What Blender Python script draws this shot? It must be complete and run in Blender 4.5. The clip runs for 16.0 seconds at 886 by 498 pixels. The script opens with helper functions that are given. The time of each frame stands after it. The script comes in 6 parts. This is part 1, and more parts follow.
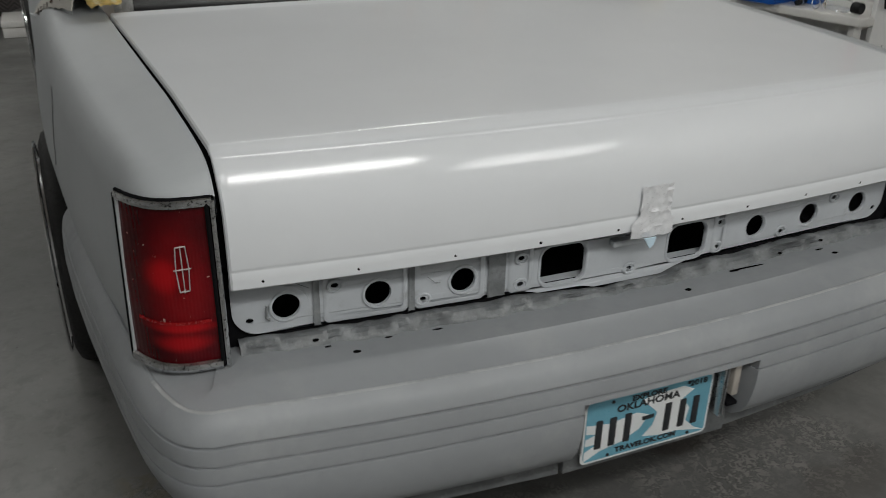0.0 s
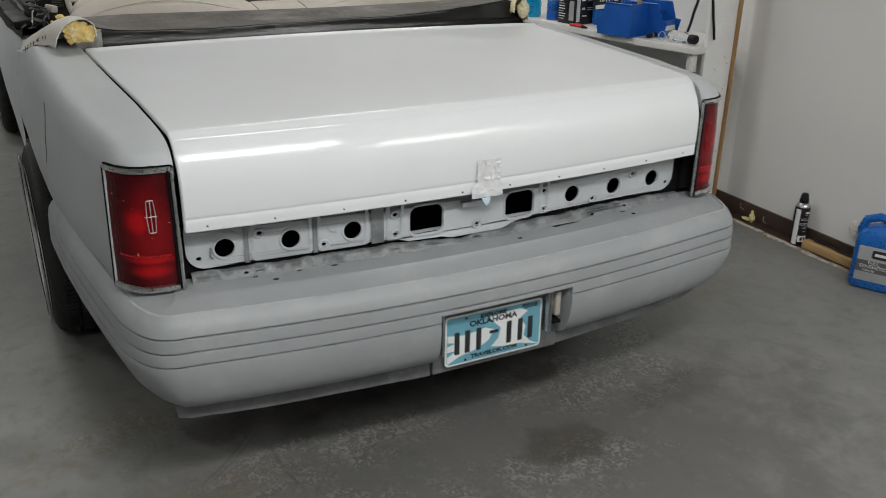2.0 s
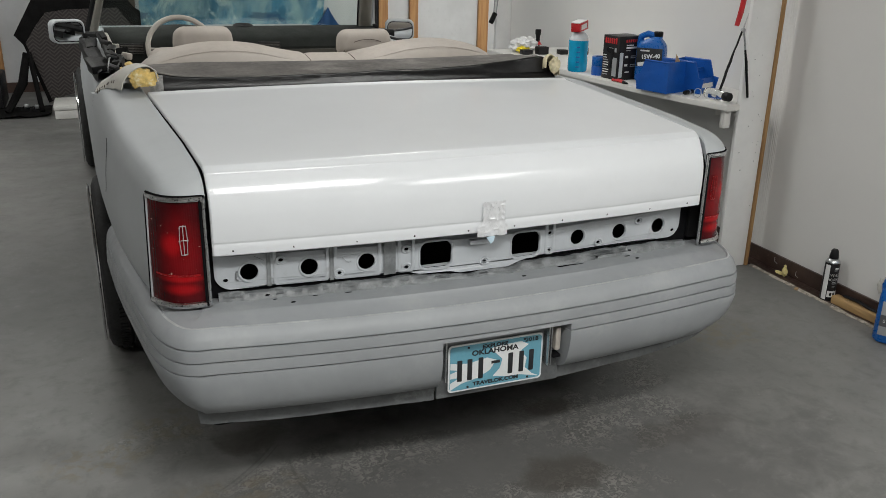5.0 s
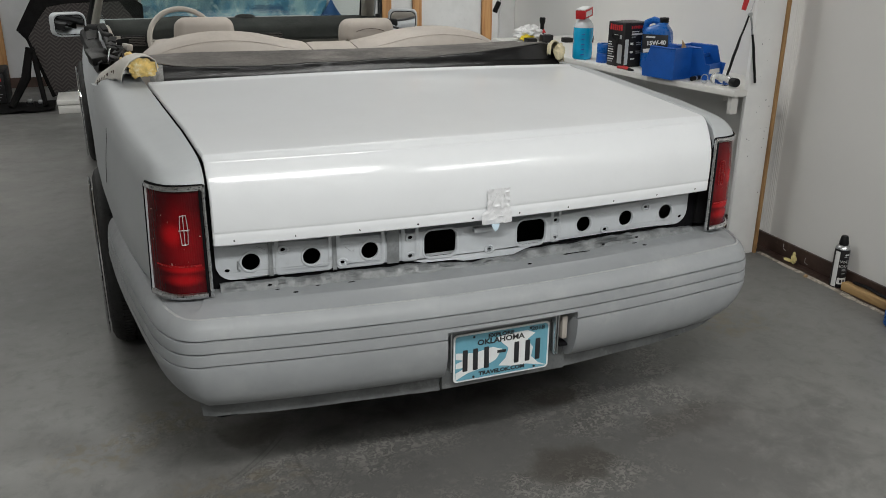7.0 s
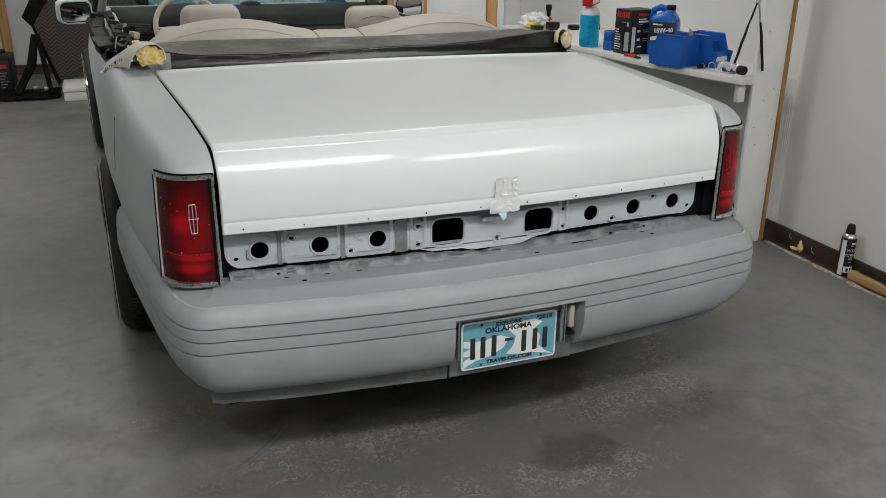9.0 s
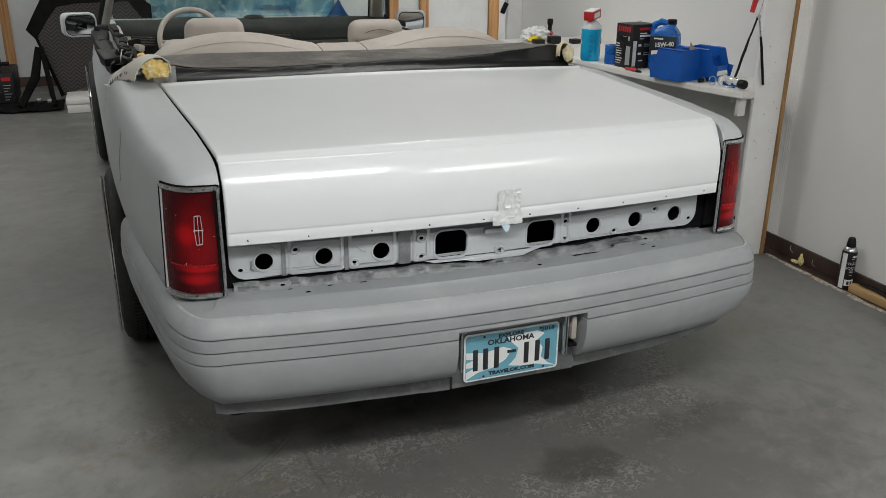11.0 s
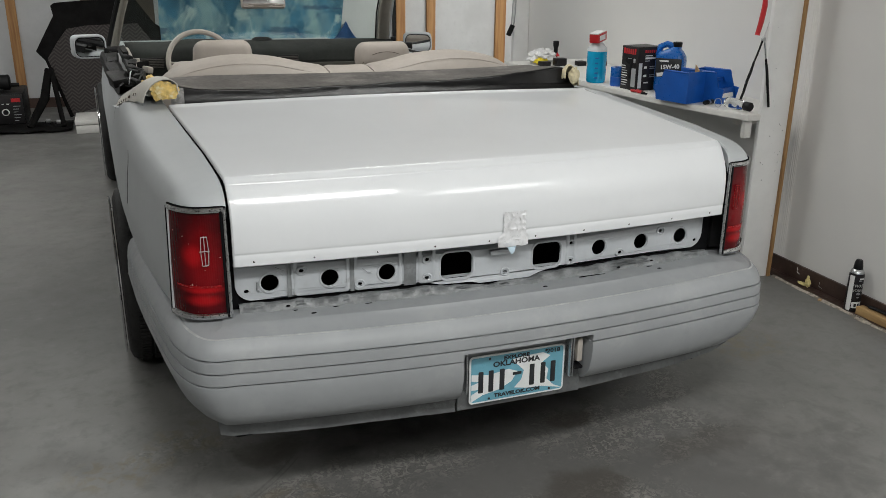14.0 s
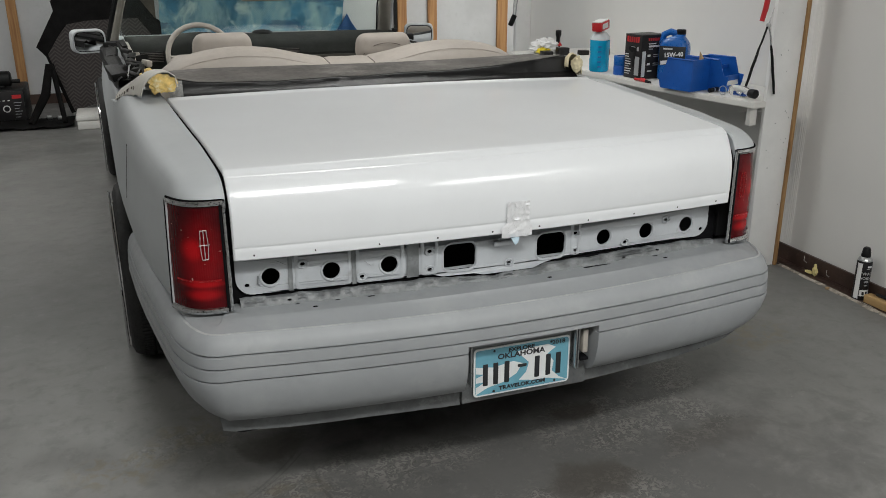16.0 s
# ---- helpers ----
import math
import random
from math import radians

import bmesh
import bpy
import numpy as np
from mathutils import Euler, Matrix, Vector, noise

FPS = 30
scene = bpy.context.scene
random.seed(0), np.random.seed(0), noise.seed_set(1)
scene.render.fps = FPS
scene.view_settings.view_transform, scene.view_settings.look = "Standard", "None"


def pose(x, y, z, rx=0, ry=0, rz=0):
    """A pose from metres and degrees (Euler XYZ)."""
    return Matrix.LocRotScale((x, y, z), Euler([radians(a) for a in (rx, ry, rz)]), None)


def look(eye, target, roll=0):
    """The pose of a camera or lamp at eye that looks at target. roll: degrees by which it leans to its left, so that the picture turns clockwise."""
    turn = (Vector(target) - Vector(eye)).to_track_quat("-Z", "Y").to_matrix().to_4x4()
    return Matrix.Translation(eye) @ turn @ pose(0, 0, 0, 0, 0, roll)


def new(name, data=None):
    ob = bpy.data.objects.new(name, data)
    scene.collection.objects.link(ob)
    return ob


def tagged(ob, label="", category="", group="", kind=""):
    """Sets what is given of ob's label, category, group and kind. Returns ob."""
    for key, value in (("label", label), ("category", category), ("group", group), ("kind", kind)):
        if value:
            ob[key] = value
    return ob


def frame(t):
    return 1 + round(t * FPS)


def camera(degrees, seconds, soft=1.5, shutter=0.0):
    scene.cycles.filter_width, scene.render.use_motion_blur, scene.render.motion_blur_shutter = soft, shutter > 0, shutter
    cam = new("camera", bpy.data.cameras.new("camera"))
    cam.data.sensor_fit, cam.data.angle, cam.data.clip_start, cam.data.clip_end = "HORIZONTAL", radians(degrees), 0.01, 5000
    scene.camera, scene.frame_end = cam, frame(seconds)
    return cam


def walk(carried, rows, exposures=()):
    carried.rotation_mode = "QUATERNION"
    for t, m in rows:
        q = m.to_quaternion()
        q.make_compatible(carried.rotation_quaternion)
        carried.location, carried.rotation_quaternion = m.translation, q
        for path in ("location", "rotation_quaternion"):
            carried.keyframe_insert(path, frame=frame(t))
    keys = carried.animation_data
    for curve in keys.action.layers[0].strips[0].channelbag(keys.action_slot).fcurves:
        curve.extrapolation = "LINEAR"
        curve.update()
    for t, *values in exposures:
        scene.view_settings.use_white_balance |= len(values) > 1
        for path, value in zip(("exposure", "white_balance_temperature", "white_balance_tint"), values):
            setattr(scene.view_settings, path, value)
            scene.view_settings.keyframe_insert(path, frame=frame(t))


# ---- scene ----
cam = camera(54.3, 16.0, soft=0.5, shutter=0.5)
PATH = [
    (0, (-0.939, -1.315, 1.455), (-0.226, 0.337, 0.582), 1.0),
    (0.5, (-0.937, -1.555, 1.479), (-0.264, 0.147, 0.673), 2.1),
    (1, (-0.985, -1.738, 1.504), (-0.329, -0.017, 0.725), 1.6),
    (1.5, (-1.088, -1.863, 1.528), (-0.322, -0.184, 0.758), 0.5),
    (2, (-1.076, -1.988, 1.544), (-0.242, -0.349, 0.758), 0.8),
    (2.5, (-0.99, -2.154, 1.542), (-0.26, -0.466, 0.755), 2.0),
    (3, (-0.974, -2.237, 1.551), (-0.312, -0.518, 0.773), 2.3),
    (3.5, (-0.989, -2.263, 1.579), (-0.315, -0.537, 0.827), 1.6),
    (4, (-0.992, -2.259, 1.59), (-0.306, -0.518, 0.884), 1.3),
    (4.5, (-0.989, -2.245, 1.589), (-0.298, -0.503, 0.892), 1.2),
    (4.7, (-0.988, -2.246, 1.587), (-0.297, -0.5, 0.901), 1.2),
    (6.8, (-0.971, -2.219, 1.561), (-0.289, -0.468, 0.877), 0.6),
    (7, (-0.97, -2.221, 1.559), (-0.294, -0.473, 0.859), 0.5),
    (7.5, (-0.971, -2.221, 1.562), (-0.298, -0.477, 0.852), 0.4),
    (8, (-0.973, -2.221, 1.564), (-0.305, -0.479, 0.843), 0.3),
    (8.5, (-0.977, -2.221, 1.565), (-0.313, -0.482, 0.836), 0.4),
    (11, (-0.994, -2.232, 1.568), (-0.328, -0.481, 0.868), 0.6),
    (11.5, (-0.991, -2.233, 1.569), (-0.33, -0.475, 0.881), 0.7),
    (12, (-0.99, -2.232, 1.567), (-0.335, -0.467, 0.892), 0.6),
    (12.5, (-0.99, -2.232, 1.572), (-0.333, -0.465, 0.904), 0.5),
    (13, (-0.991, -2.234, 1.568), (-0.331, -0.465, 0.908), 0.3),
    (13.5, (-0.993, -2.232, 1.571), (-0.332, -0.463, 0.913), 0.4),
    (14, (-0.993, -2.233, 1.572), (-0.335, -0.462, 0.916), 0.6),
    (14.5, (-0.995, -2.233, 1.567), (-0.34, -0.462, 0.909), 0.4),
    (15, (-0.995, -2.233, 1.567), (-0.346, -0.462, 0.904), 0.3),
    (15.5, (-0.991, -2.216, 1.567), (-0.347, -0.446, 0.898), 0.3),
    (16, (-0.979, -2.208, 1.558), (-0.332, -0.438, 0.886), -0.1),
]
EXPOSURES = [(0.0, -0.55), (0.5, -0.47), (1.0, -0.36), (1.5, -0.2), (2.0, -0.06), (3.0, 0.0), (16.0, 0.0)]
TUBE_WATTS = (60, 18, 43, 43, 30, 73, 12, 20)
walk(cam, [(t, look(eye, target, roll)) for t, eye, target, roll in PATH], EXPOSURES)

# ---- light ----
world = bpy.data.worlds.new("world")
scene.world = world
world.use_nodes = True
world.node_tree.nodes["Background"].inputs[0].default_value = (0.75, 0.8, 0.9, 1)
world.node_tree.nodes["Background"].inputs[1].default_value = 0.02

# unseen ceiling fixtures: centre x, y, length along x, depth along y
# first two placed from highlights on the lid, the others added to brighten areas
TUBES = [(-0.42, -2.12, 1.22, 0.36), (0.1, 1.75, 1.22, 0.24), (-3.9, 3.2, 1.22, 0.24), (1.3, -2.9, 1.22, 0.95), (-1.7, 4.3, 1.22, 0.24), (3.3, 5.2, 1.22, 0.24), (1.0, 2.6, 1.22, 0.24), (-2.0, -2.0, 1.22, 0.24)]
CEILING = 2.9
for k, (tx, ty, tl, td) in enumerate(TUBES):
    lamp = bpy.data.lights.new("unseen_tube_light", "AREA")
    lamp.shape, lamp.size, lamp.size_y = "RECTANGLE", tl, td
    lamp.energy, lamp.color = TUBE_WATTS[k], (0.968, 0.97, 0.948)
    ob = new("unseen_tube_light", lamp)
    ob.matrix_world = pose(tx, ty, CEILING - 0.13)


# ---- mesh helpers ----
def mesh_of(name, bm, smooth=True):
    me = bpy.data.meshes.new(name)
    bm.normal_update()
    bm.to_mesh(me)
    bm.free()
    if smooth:
        me.shade_smooth()
        me.set_sharp_from_angle(angle=radians(35))
    return me


def part(name, bm, material, parent=None, label="", smooth=True):
    ob = new(name, mesh_of(name, bm, smooth) if isinstance(bm, bmesh.types.BMesh) else bm)
    if material:
        ob.data.materials.append(material)
    if parent:
        ob.parent = parent
    return tagged(ob, label)


def thing(name, label, category, at=(0, 0, 0), turn=0.0, group="", kind=""):
    ob = new(name)
    ob.empty_display_size = 0.05
    ob.matrix_world = pose(*at, 0, 0, turn)
    return tagged(ob, label, category, group, kind)


def box(lo, hi, bevel=0.0, segments=2, bm=None):
    bm2 = bmesh.new()
    bmesh.ops.create_cube(bm2, size=1)
    for v in bm2.verts:
        v.co = Vector([(a + b) / 2 + c * (b - a) for a, b, c in zip(lo, hi, v.co)])
    if bevel:
        bmesh.ops.bevel(bm2, geom=bm2.edges[:], offset=bevel, segments=segments, affect="EDGES", profile=0.5)
    if bm is None:
        return bm2
    me = bpy.data.meshes.new("tmp")
    bm2.to_mesh(me)
    bm2.free()
    bm.from_mesh(me)
    bpy.data.meshes.remove(me)
    return bm


def moved(bm, m):
    bmesh.ops.transform(bm, matrix=m, verts=bm.verts[:])
    return bm


def grid(rows, close=False, thick=0.0, bm=None):
    """A sheet from rows of points; thick gives it a body, along the normals."""
    bm = bm or bmesh.new()
    vs = [[bm.verts.new(p) for p in r] for r in rows]
    for a, b in zip(vs, vs[1:]):
        n = len(a)
        for i in range(n if close else n - 1):
            j = (i + 1) % n
            if len({a[i], a[j], b[j], b[i]}) == 4:
                bm.faces.new((a[i], a[j], b[j], b[i]))
    if thick:
        bm.normal_update()
        bmesh.ops.solidify(bm, geom=bm.faces[:], thickness=thick)
    return bm


def lathe(profile, n=24, bm=None):
    """Turned about z: profile of (radius, z), closed at both ends."""
    bm = bm or bmesh.new()
    rings = [[bm.verts.new((r * math.cos(2 * math.pi * k / n), r * math.sin(2 * math.pi * k / n), z)) for k in range(n)] for r, z in profile]
    for a, b in zip(rings, rings[1:]):
        for k in range(n):
            bm.faces.new((a[k], a[(k + 1) % n], b[(k + 1) % n], b[k]))
    bm.faces.new(rings[0][::-1])
    bm.faces.new(rings[-1])
    return bm


def tube(points, r, n=8, bm=None, flat=1.0):
    """A round bar along points; r may be one radius or one for each point."""
    bm = bm or bmesh.new()
    pts = [Vector(p) for p in points]
    rs = r if isinstance(r, (list, tuple)) else [r] * len(pts)
    rings, up = [], None
    for i, p in enumerate(pts):
        d = (pts[min(i + 1, len(pts) - 1)] - pts[max(i - 1, 0)]).normalized()
        if up is None:
            up = Vector((0, 0, 1)) if abs(d.z) < 0.9 else Vector((1, 0, 0))
        side = d.cross(up).normalized()
        up = side.cross(d).normalized()
        rings.append([bm.verts.new(p + rs[i] * (math.cos(2 * math.pi * k / n) * side + flat * math.sin(2 * math.pi * k / n) * up)) for k in range(n)])
    for a, b in zip(rings, rings[1:]):
        for k in range(n):
            bm.faces.new((a[k], a[(k + 1) % n], b[(k + 1) % n], b[k]))
    bm.faces.new(rings[0][::-1])
    bm.faces.new(rings[-1])
    return bm


def plate(outline, holes=(), thick=0.002):
    """A flat sheet in x, z with holes, its face to -y; outlines are lists of (x, z)."""
    cu = bpy.data.curves.new("outline", "CURVE")
    cu.dimensions, cu.fill_mode, cu.extrude = "2D", "BOTH", thick / 2
    for loop in (outline, *holes):
        sp = cu.splines.new("POLY")
        sp.points.add(len(loop) - 1)
        for p, (x, z) in zip(sp.points, loop):
            p.co = (x, z, 0, 1)
        sp.use_cyclic_u = True
    ob = new("outline", cu)
    me = bpy.data.meshes.new_from_object(ob.evaluated_get(bpy.context.evaluated_depsgraph_get()))
    bpy.data.objects.remove(ob)
    bpy.data.curves.remove(cu)
    bm = bmesh.new()
    bm.from_mesh(me)
    bpy.data.meshes.remove(me)
    bmesh.ops.remove_doubles(bm, verts=bm.verts[:], dist=1e-5)
    return moved(bm, pose(0, 0, 0, 90))


def words(text, size, depth=0.0006, squeeze=1.0, bold=0.0):
    """Raised lettering in x, z, its middle at the origin, its face to -y."""
    cu = bpy.data.curves.new("words", "FONT")
    cu.body, cu.size, cu.align_x, cu.align_y, cu.extrude = text, size, "CENTER", "CENTER", depth / 2
    cu.resolution_u, cu.offset = 3, bold
    ob = new("words", cu)
    me = bpy.data.meshes.new_from_object(ob.evaluated_get(bpy.context.evaluated_depsgraph_get()))
    bpy.data.objects.remove(ob)
    bpy.data.curves.remove(cu)
    bm = bmesh.new()
    bm.from_mesh(me)
    bpy.data.meshes.remove(me)
    return moved(bm, pose(0, 0, 0, 90) @ Matrix.Diagonal((squeeze, 1, 1, 1)))


def circle(cx, cz, r, n=20, ry=None):
    return [(cx + r * math.cos(2 * math.pi * k / n), cz + (ry or r) * math.sin(2 * math.pi * k / n)) for k in range(n)]


def rounded(x0, z0, x1, z1, r, n=5):
    pts = []
    for cx, cz, a in ((x1 - r, z1 - r, 0), (x0 + r, z1 - r, 90), (x0 + r, z0 + r, 180), (x1 - r, z0 + r, 270)):
        pts += [(cx + r * math.cos(radians(a + 90 * k / n)), cz + r * math.sin(radians(a + 90 * k / n))) for k in range(n + 1)]
    return pts


def curve_at(keys, x):
    """Smooth value at x of keys (x, value...)."""
    xs = [k[0] for k in keys]
    if x <= xs[0]:
        return keys[0][1:]
    if x >= xs[-1]:
        return keys[-1][1:]
    i = max(j for j in range(len(xs) - 1) if xs[j] <= x)
    u = (x - xs[i]) / (xs[i + 1] - xs[i])
    out = []
    for c in range(1, len(keys[0])):
        p1, p2 = keys[i][c], keys[i + 1][c]
        m1 = (p2 - keys[i - 1][c]) / (xs[i + 1] - xs[i - 1]) if i else (p2 - p1) / (xs[1] - xs[0])
        m2 = (keys[i + 2][c] - p1) / (xs[i + 2] - xs[i]) if i + 2 < len(xs) else (p2 - p1) / (xs[i + 1] - xs[i])
        h = xs[i + 1] - xs[i]
        out.append((2 * u**3 - 3 * u**2 + 1) * p1 + (u**3 - 2 * u**2 + u) * h * m1 + (3 * u**2 - 2 * u**3) * p2 + (u**3 - u**2) * h * m2)
    return tuple(out)


# ---- materials ----
def surface(name, color, rough=0.5, metal=0.0, vary=0.12, scale=6.0, grain=0.0, grain_scale=200.0, coat=0.0, stain=None, stain_scale=3.0, stain_at=(0.5, 0.65), rough_vary=0.1, specular=0.5, coat_rough=0.13):
    """Base colour that wanders at two scales, fine relief, and stains of a second colour where asked."""
    m = bpy.data.materials.new(name)
    m.use_nodes = True
    t = m.node_tree
    b = t.nodes["Principled BSDF"]
    b.inputs["Roughness"].default_value, b.inputs["Metallic"].default_value = rough, metal
    b.inputs["Coat Weight"].default_value, b.inputs["Coat Roughness"].default_value = coat, coat_rough
    b.inputs["Specular IOR Level"].default_value = specular
    co = t.nodes.new("ShaderNodeTexCoord")

    def noise_of(s, detail=5.0, rough_=0.6):
        n = t.nodes.new("ShaderNodeTexNoise")
        n.inputs["Scale"].default_value, n.inputs["Detail"].default_value, n.inputs["Roughness"].default_value = s, detail, rough_
        t.links.new(co.outputs["Object"], n.inputs["Vector"])
        return n

    def mix(a, b_, fac, how="MIX"):
        n = t.nodes.new("ShaderNodeMix")
        n.data_type, n.blend_type = "RGBA", how
        for sock, v in ((n.inputs[6], a), (n.inputs[7], b_), (n.inputs[0], fac)):
            if hasattr(v, "links") or isinstance(v, bpy.types.NodeSocket):
                t.links.new(v, sock)
            else:
                sock.default_value = (*v, 1) if isinstance(v, tuple) else v
        return n.outputs[2]

    def ramp(sock, lo, hi):
        n = t.nodes.new("ShaderNodeMapRange")
        n.interpolation_type = "SMOOTHSTEP"
        n.inputs[1].default_value, n.inputs[2].default_value = lo, hi
        t.links.new(sock, n.inputs[0])
        return n.outputs[0]

    big, fine = noise_of(scale), noise_of(scale * 9, 8.0)
    dark = tuple(c * (1 - vary) for c in color)
    light = tuple(min(1.0, c * (1 + vary)) for c in color)
    c1 = mix(dark, light, ramp(big.outputs["Fac"], 0.3, 0.7))
    c2 = mix(c1, dark, ramp(fine.outputs["Fac"], 0.5, 0.85))
    if stain:
        s = noise_of(stain_scale, 9.0, 0.7)
        c2 = mix(c2, stain, ramp(s.outputs["Fac"], *stain_at))
    t.links.new(c2, b.inputs["Base Color"])
    if rough_vary:
        n = t.nodes.new("ShaderNodeMapRange")
        n.inputs[1].default_value, n.inputs[2].default_value = 0.3, 0.7
        n.inputs[3].default_value, n.inputs[4].default_value = max(0.02, rough - rough_vary), min(1.0, rough + rough_vary)
        t.links.new(fine.outputs["Fac"], n.inputs[0])
        t.links.new(n.outputs[0], b.inputs["Roughness"])
    if grain:
        g = noise_of(grain_scale, 4.0)
        bump = t.nodes.new("ShaderNodeBump")
        bump.inputs["Strength"].default_value, bump.inputs["Distance"].default_value = grain, 0.002
        t.links.new(g.outputs["Fac"], bump.inputs["Height"])
        t.links.new(bump.outputs["Normal"], b.inputs["Normal"])
    return m


M = {}
M["lid"] = surface("pearl_white_paint", (0.735, 0.755, 0.775), 0.5, coat_rough=0.125, vary=0.015, scale=3, coat=0.7, rough_vary=0.0, grain=0.03, grain_scale=160, specular=0.06)
M["primer"] = surface("grey_primer", (0.44, 0.462, 0.475), 0.55, specular=0.35, vary=0.03, scale=2.5, grain=0.05, grain_scale=300, rough_vary=0.03)
M["bumper"] = surface("sanded_bumper_primer", (0.290, 0.304, 0.316), 0.52, vary=0.06, scale=3, grain=0.06, grain_scale=350, stain=(0.34, 0.35, 0.355), stain_scale=6, stain_at=(0.52, 0.8))
# pale primer copy that paints the highlight on the bumper's ridge
M["sanded"] = surface("ridge_highlight_primer", (0.44, 0.45, 0.455), 0.5, vary=0.12, scale=25, grain=0.05, stain=(0.33, 0.34, 0.35), stain_scale=9, stain_at=(0.48, 0.62))
M["panel"] = surface("panel_primer", (0.47, 0.495, 0.52), 0.4, vary=0.06, scale=9, grain=0.06, stain=(0.36, 0.37, 0.38), stain_scale=11, stain_at=(0.58, 0.72))
M["valence"] = surface("scuffed_valence", (0.125, 0.132, 0.135), 0.6, vary=0.25, scale=10, grain=0.1, stain=(0.24, 0.25, 0.25), stain_scale=16, stain_at=(0.55, 0.72))
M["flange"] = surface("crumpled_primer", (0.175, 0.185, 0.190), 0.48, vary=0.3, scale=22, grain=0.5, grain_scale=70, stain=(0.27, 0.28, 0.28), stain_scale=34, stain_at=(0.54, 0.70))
M["film"] = surface("grey_film", (0.28, 0.28, 0.275), 0.3, vary=0.3, scale=30, stain=(0.5, 0.48, 0.44), stain_scale=40)
M["darkbrown"] = surface("dark_brown_board", (0.075, 0.060, 0.045), 0.8, vary=0.2, scale=5)
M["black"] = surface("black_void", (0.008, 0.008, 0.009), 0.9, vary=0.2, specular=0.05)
M["hole"] = surface("bare_hole", (0.004, 0.004, 0.004), 1.0, vary=0.2, specular=0.0)
M["rubber"] = surface("tyre_rubber", (0.024, 0.024, 0.024), 0.7, specular=0.25, vary=0.3, scale=12, grain=0.1)
M["blackplastic"] = surface("black_plastic", (0.009, 0.009, 0.0095), 0.5, vary=0.2, scale=8, grain=0.1, specular=0.22)
M["sealrubber"] = surface("scuffed_seal_rubber", (0.007, 0.007, 0.007), 0.55, specular=0.16, vary=0.3, scale=20, grain=0.3, grain_scale=90, stain=(0.10, 0.097, 0.088), stain_scale=45, stain_at=(0.68, 0.78))
M["chrome"] = surface("pitted_chrome", (0.62, 0.63, 0.64), 0.18, 1.0, vary=0.2, scale=60, stain=(0.08, 0.08, 0.08), stain_scale=190, stain_at=(0.54, 0.62))
M["dullchrome"] = surface("dull_chrome", (0.44, 0.40, 0.39), 0.45, 0.3, vary=0.2, scale=90)
M["steel"] = surface("bare_steel", (0.55, 0.56, 0.57), 0.32, 1.0, vary=0.1, scale=20)
M["foil"] = surface("silver_tape", (0.80, 0.81, 0.83), 0.34, 0.25, vary=0.05, scale=30, grain=0.1, grain_scale=60)
M["vinyl"] = surface("black_vinyl", (0.010, 0.010, 0.0105), 0.40, vary=0.25, scale=5, grain=0.2, grain_scale=120, stain=(0.10, 0.10, 0.098), stain_scale=13, stain_at=(0.66, 0.80), specular=0.3)
M["greyvinyl"] = surface("dusty_grey_vinyl", (0.115, 0.107, 0.099), 0.65, vary=0.25, scale=6, grain=0.2, grain_scale=120, stain=(0.19, 0.178, 0.165), stain_scale=5, specular=0.2)
M["leather"] = surface("beige_leather", (0.41, 0.37, 0.33), 0.55, vary=0.07, scale=5, grain=0.12, grain_scale=180, specular=0.3)
M["beige"] = surface("beige_plastic", (0.40, 0.37, 0.33), 0.5, vary=0.06, scale=6, grain=0.1)
M["pillar"] = surface("grey_beige_trim", (0.30, 0.285, 0.25), 0.55, vary=0.06, scale=6, grain=0.1)
M["glovebox"] = surface("faded_glovebox", (0.060, 0.058, 0.050), 0.75, vary=0.12, scale=5, grain=0.1, specular=0.2)
M["dash"] = surface("dark_dashboard", (0.026, 0.028, 0.026), 0.9, vary=0.15, scale=7, grain=0.1, specular=0.08)
M["foam"] = surface("yellow_foam", (0.72, 0.52, 0.18), 0.9, vary=0.25, scale=40, grain=0.8, grain_scale=90, stain=(0.85, 0.76, 0.5), stain_scale=30)
M["palefoam"] = surface("pale_foam", (0.70, 0.62, 0.42), 0.9, vary=0.15, scale=40, grain=0.6, grain_scale=90)
M["padvinyl"] = surface("dirty_white_vinyl", (0.58, 0.56, 0.51), 0.6, vary=0.08, scale=12, grain=0.2, stain=(0.30, 0.28, 0.25), stain_scale=26, stain_at=(0.62, 0.75))
M["wall"] = surface("white_wall_panel", (0.76, 0.75, 0.73), 0.34, vary=0.015, scale=1.1, grain=0.01, grain_scale=25, rough_vary=0.0)
M["wall2"] = surface("painted_white_wall", (0.72, 0.71, 0.67), 0.55, vary=0.02, scale=0.9, grain=0.02, grain_scale=160)
M["greywall"] = surface("grey_painted_wall", (0.40, 0.40, 0.39), 0.6, vary=0.04, scale=1.2, grain=0.03, grain_scale=120)
M["post"] = surface("painted_board", (0.87, 0.87, 0.86), 0.5, vary=0.04, scale=5, grain=0.1, stain=(0.45, 0.43, 0.40), stain_scale=22, stain_at=(0.7, 0.78))
M["sheeting"] = surface("white_insulation_sheeting", (0.55, 0.56, 0.57), 0.35, vary=0.08, scale=2, grain=0.5, grain_scale=14)
M["ceiling"] = surface("white_ceiling", (0.52, 0.495, 0.455), 0.7, vary=0.03, scale=2)
M["brown"] = surface("brown_steel_channel", (0.060, 0.036, 0.028), 0.45, vary=0.25, scale=6, stain=(0.16, 0.12, 0.09), stain_scale=12, stain_at=(0.6, 0.78))
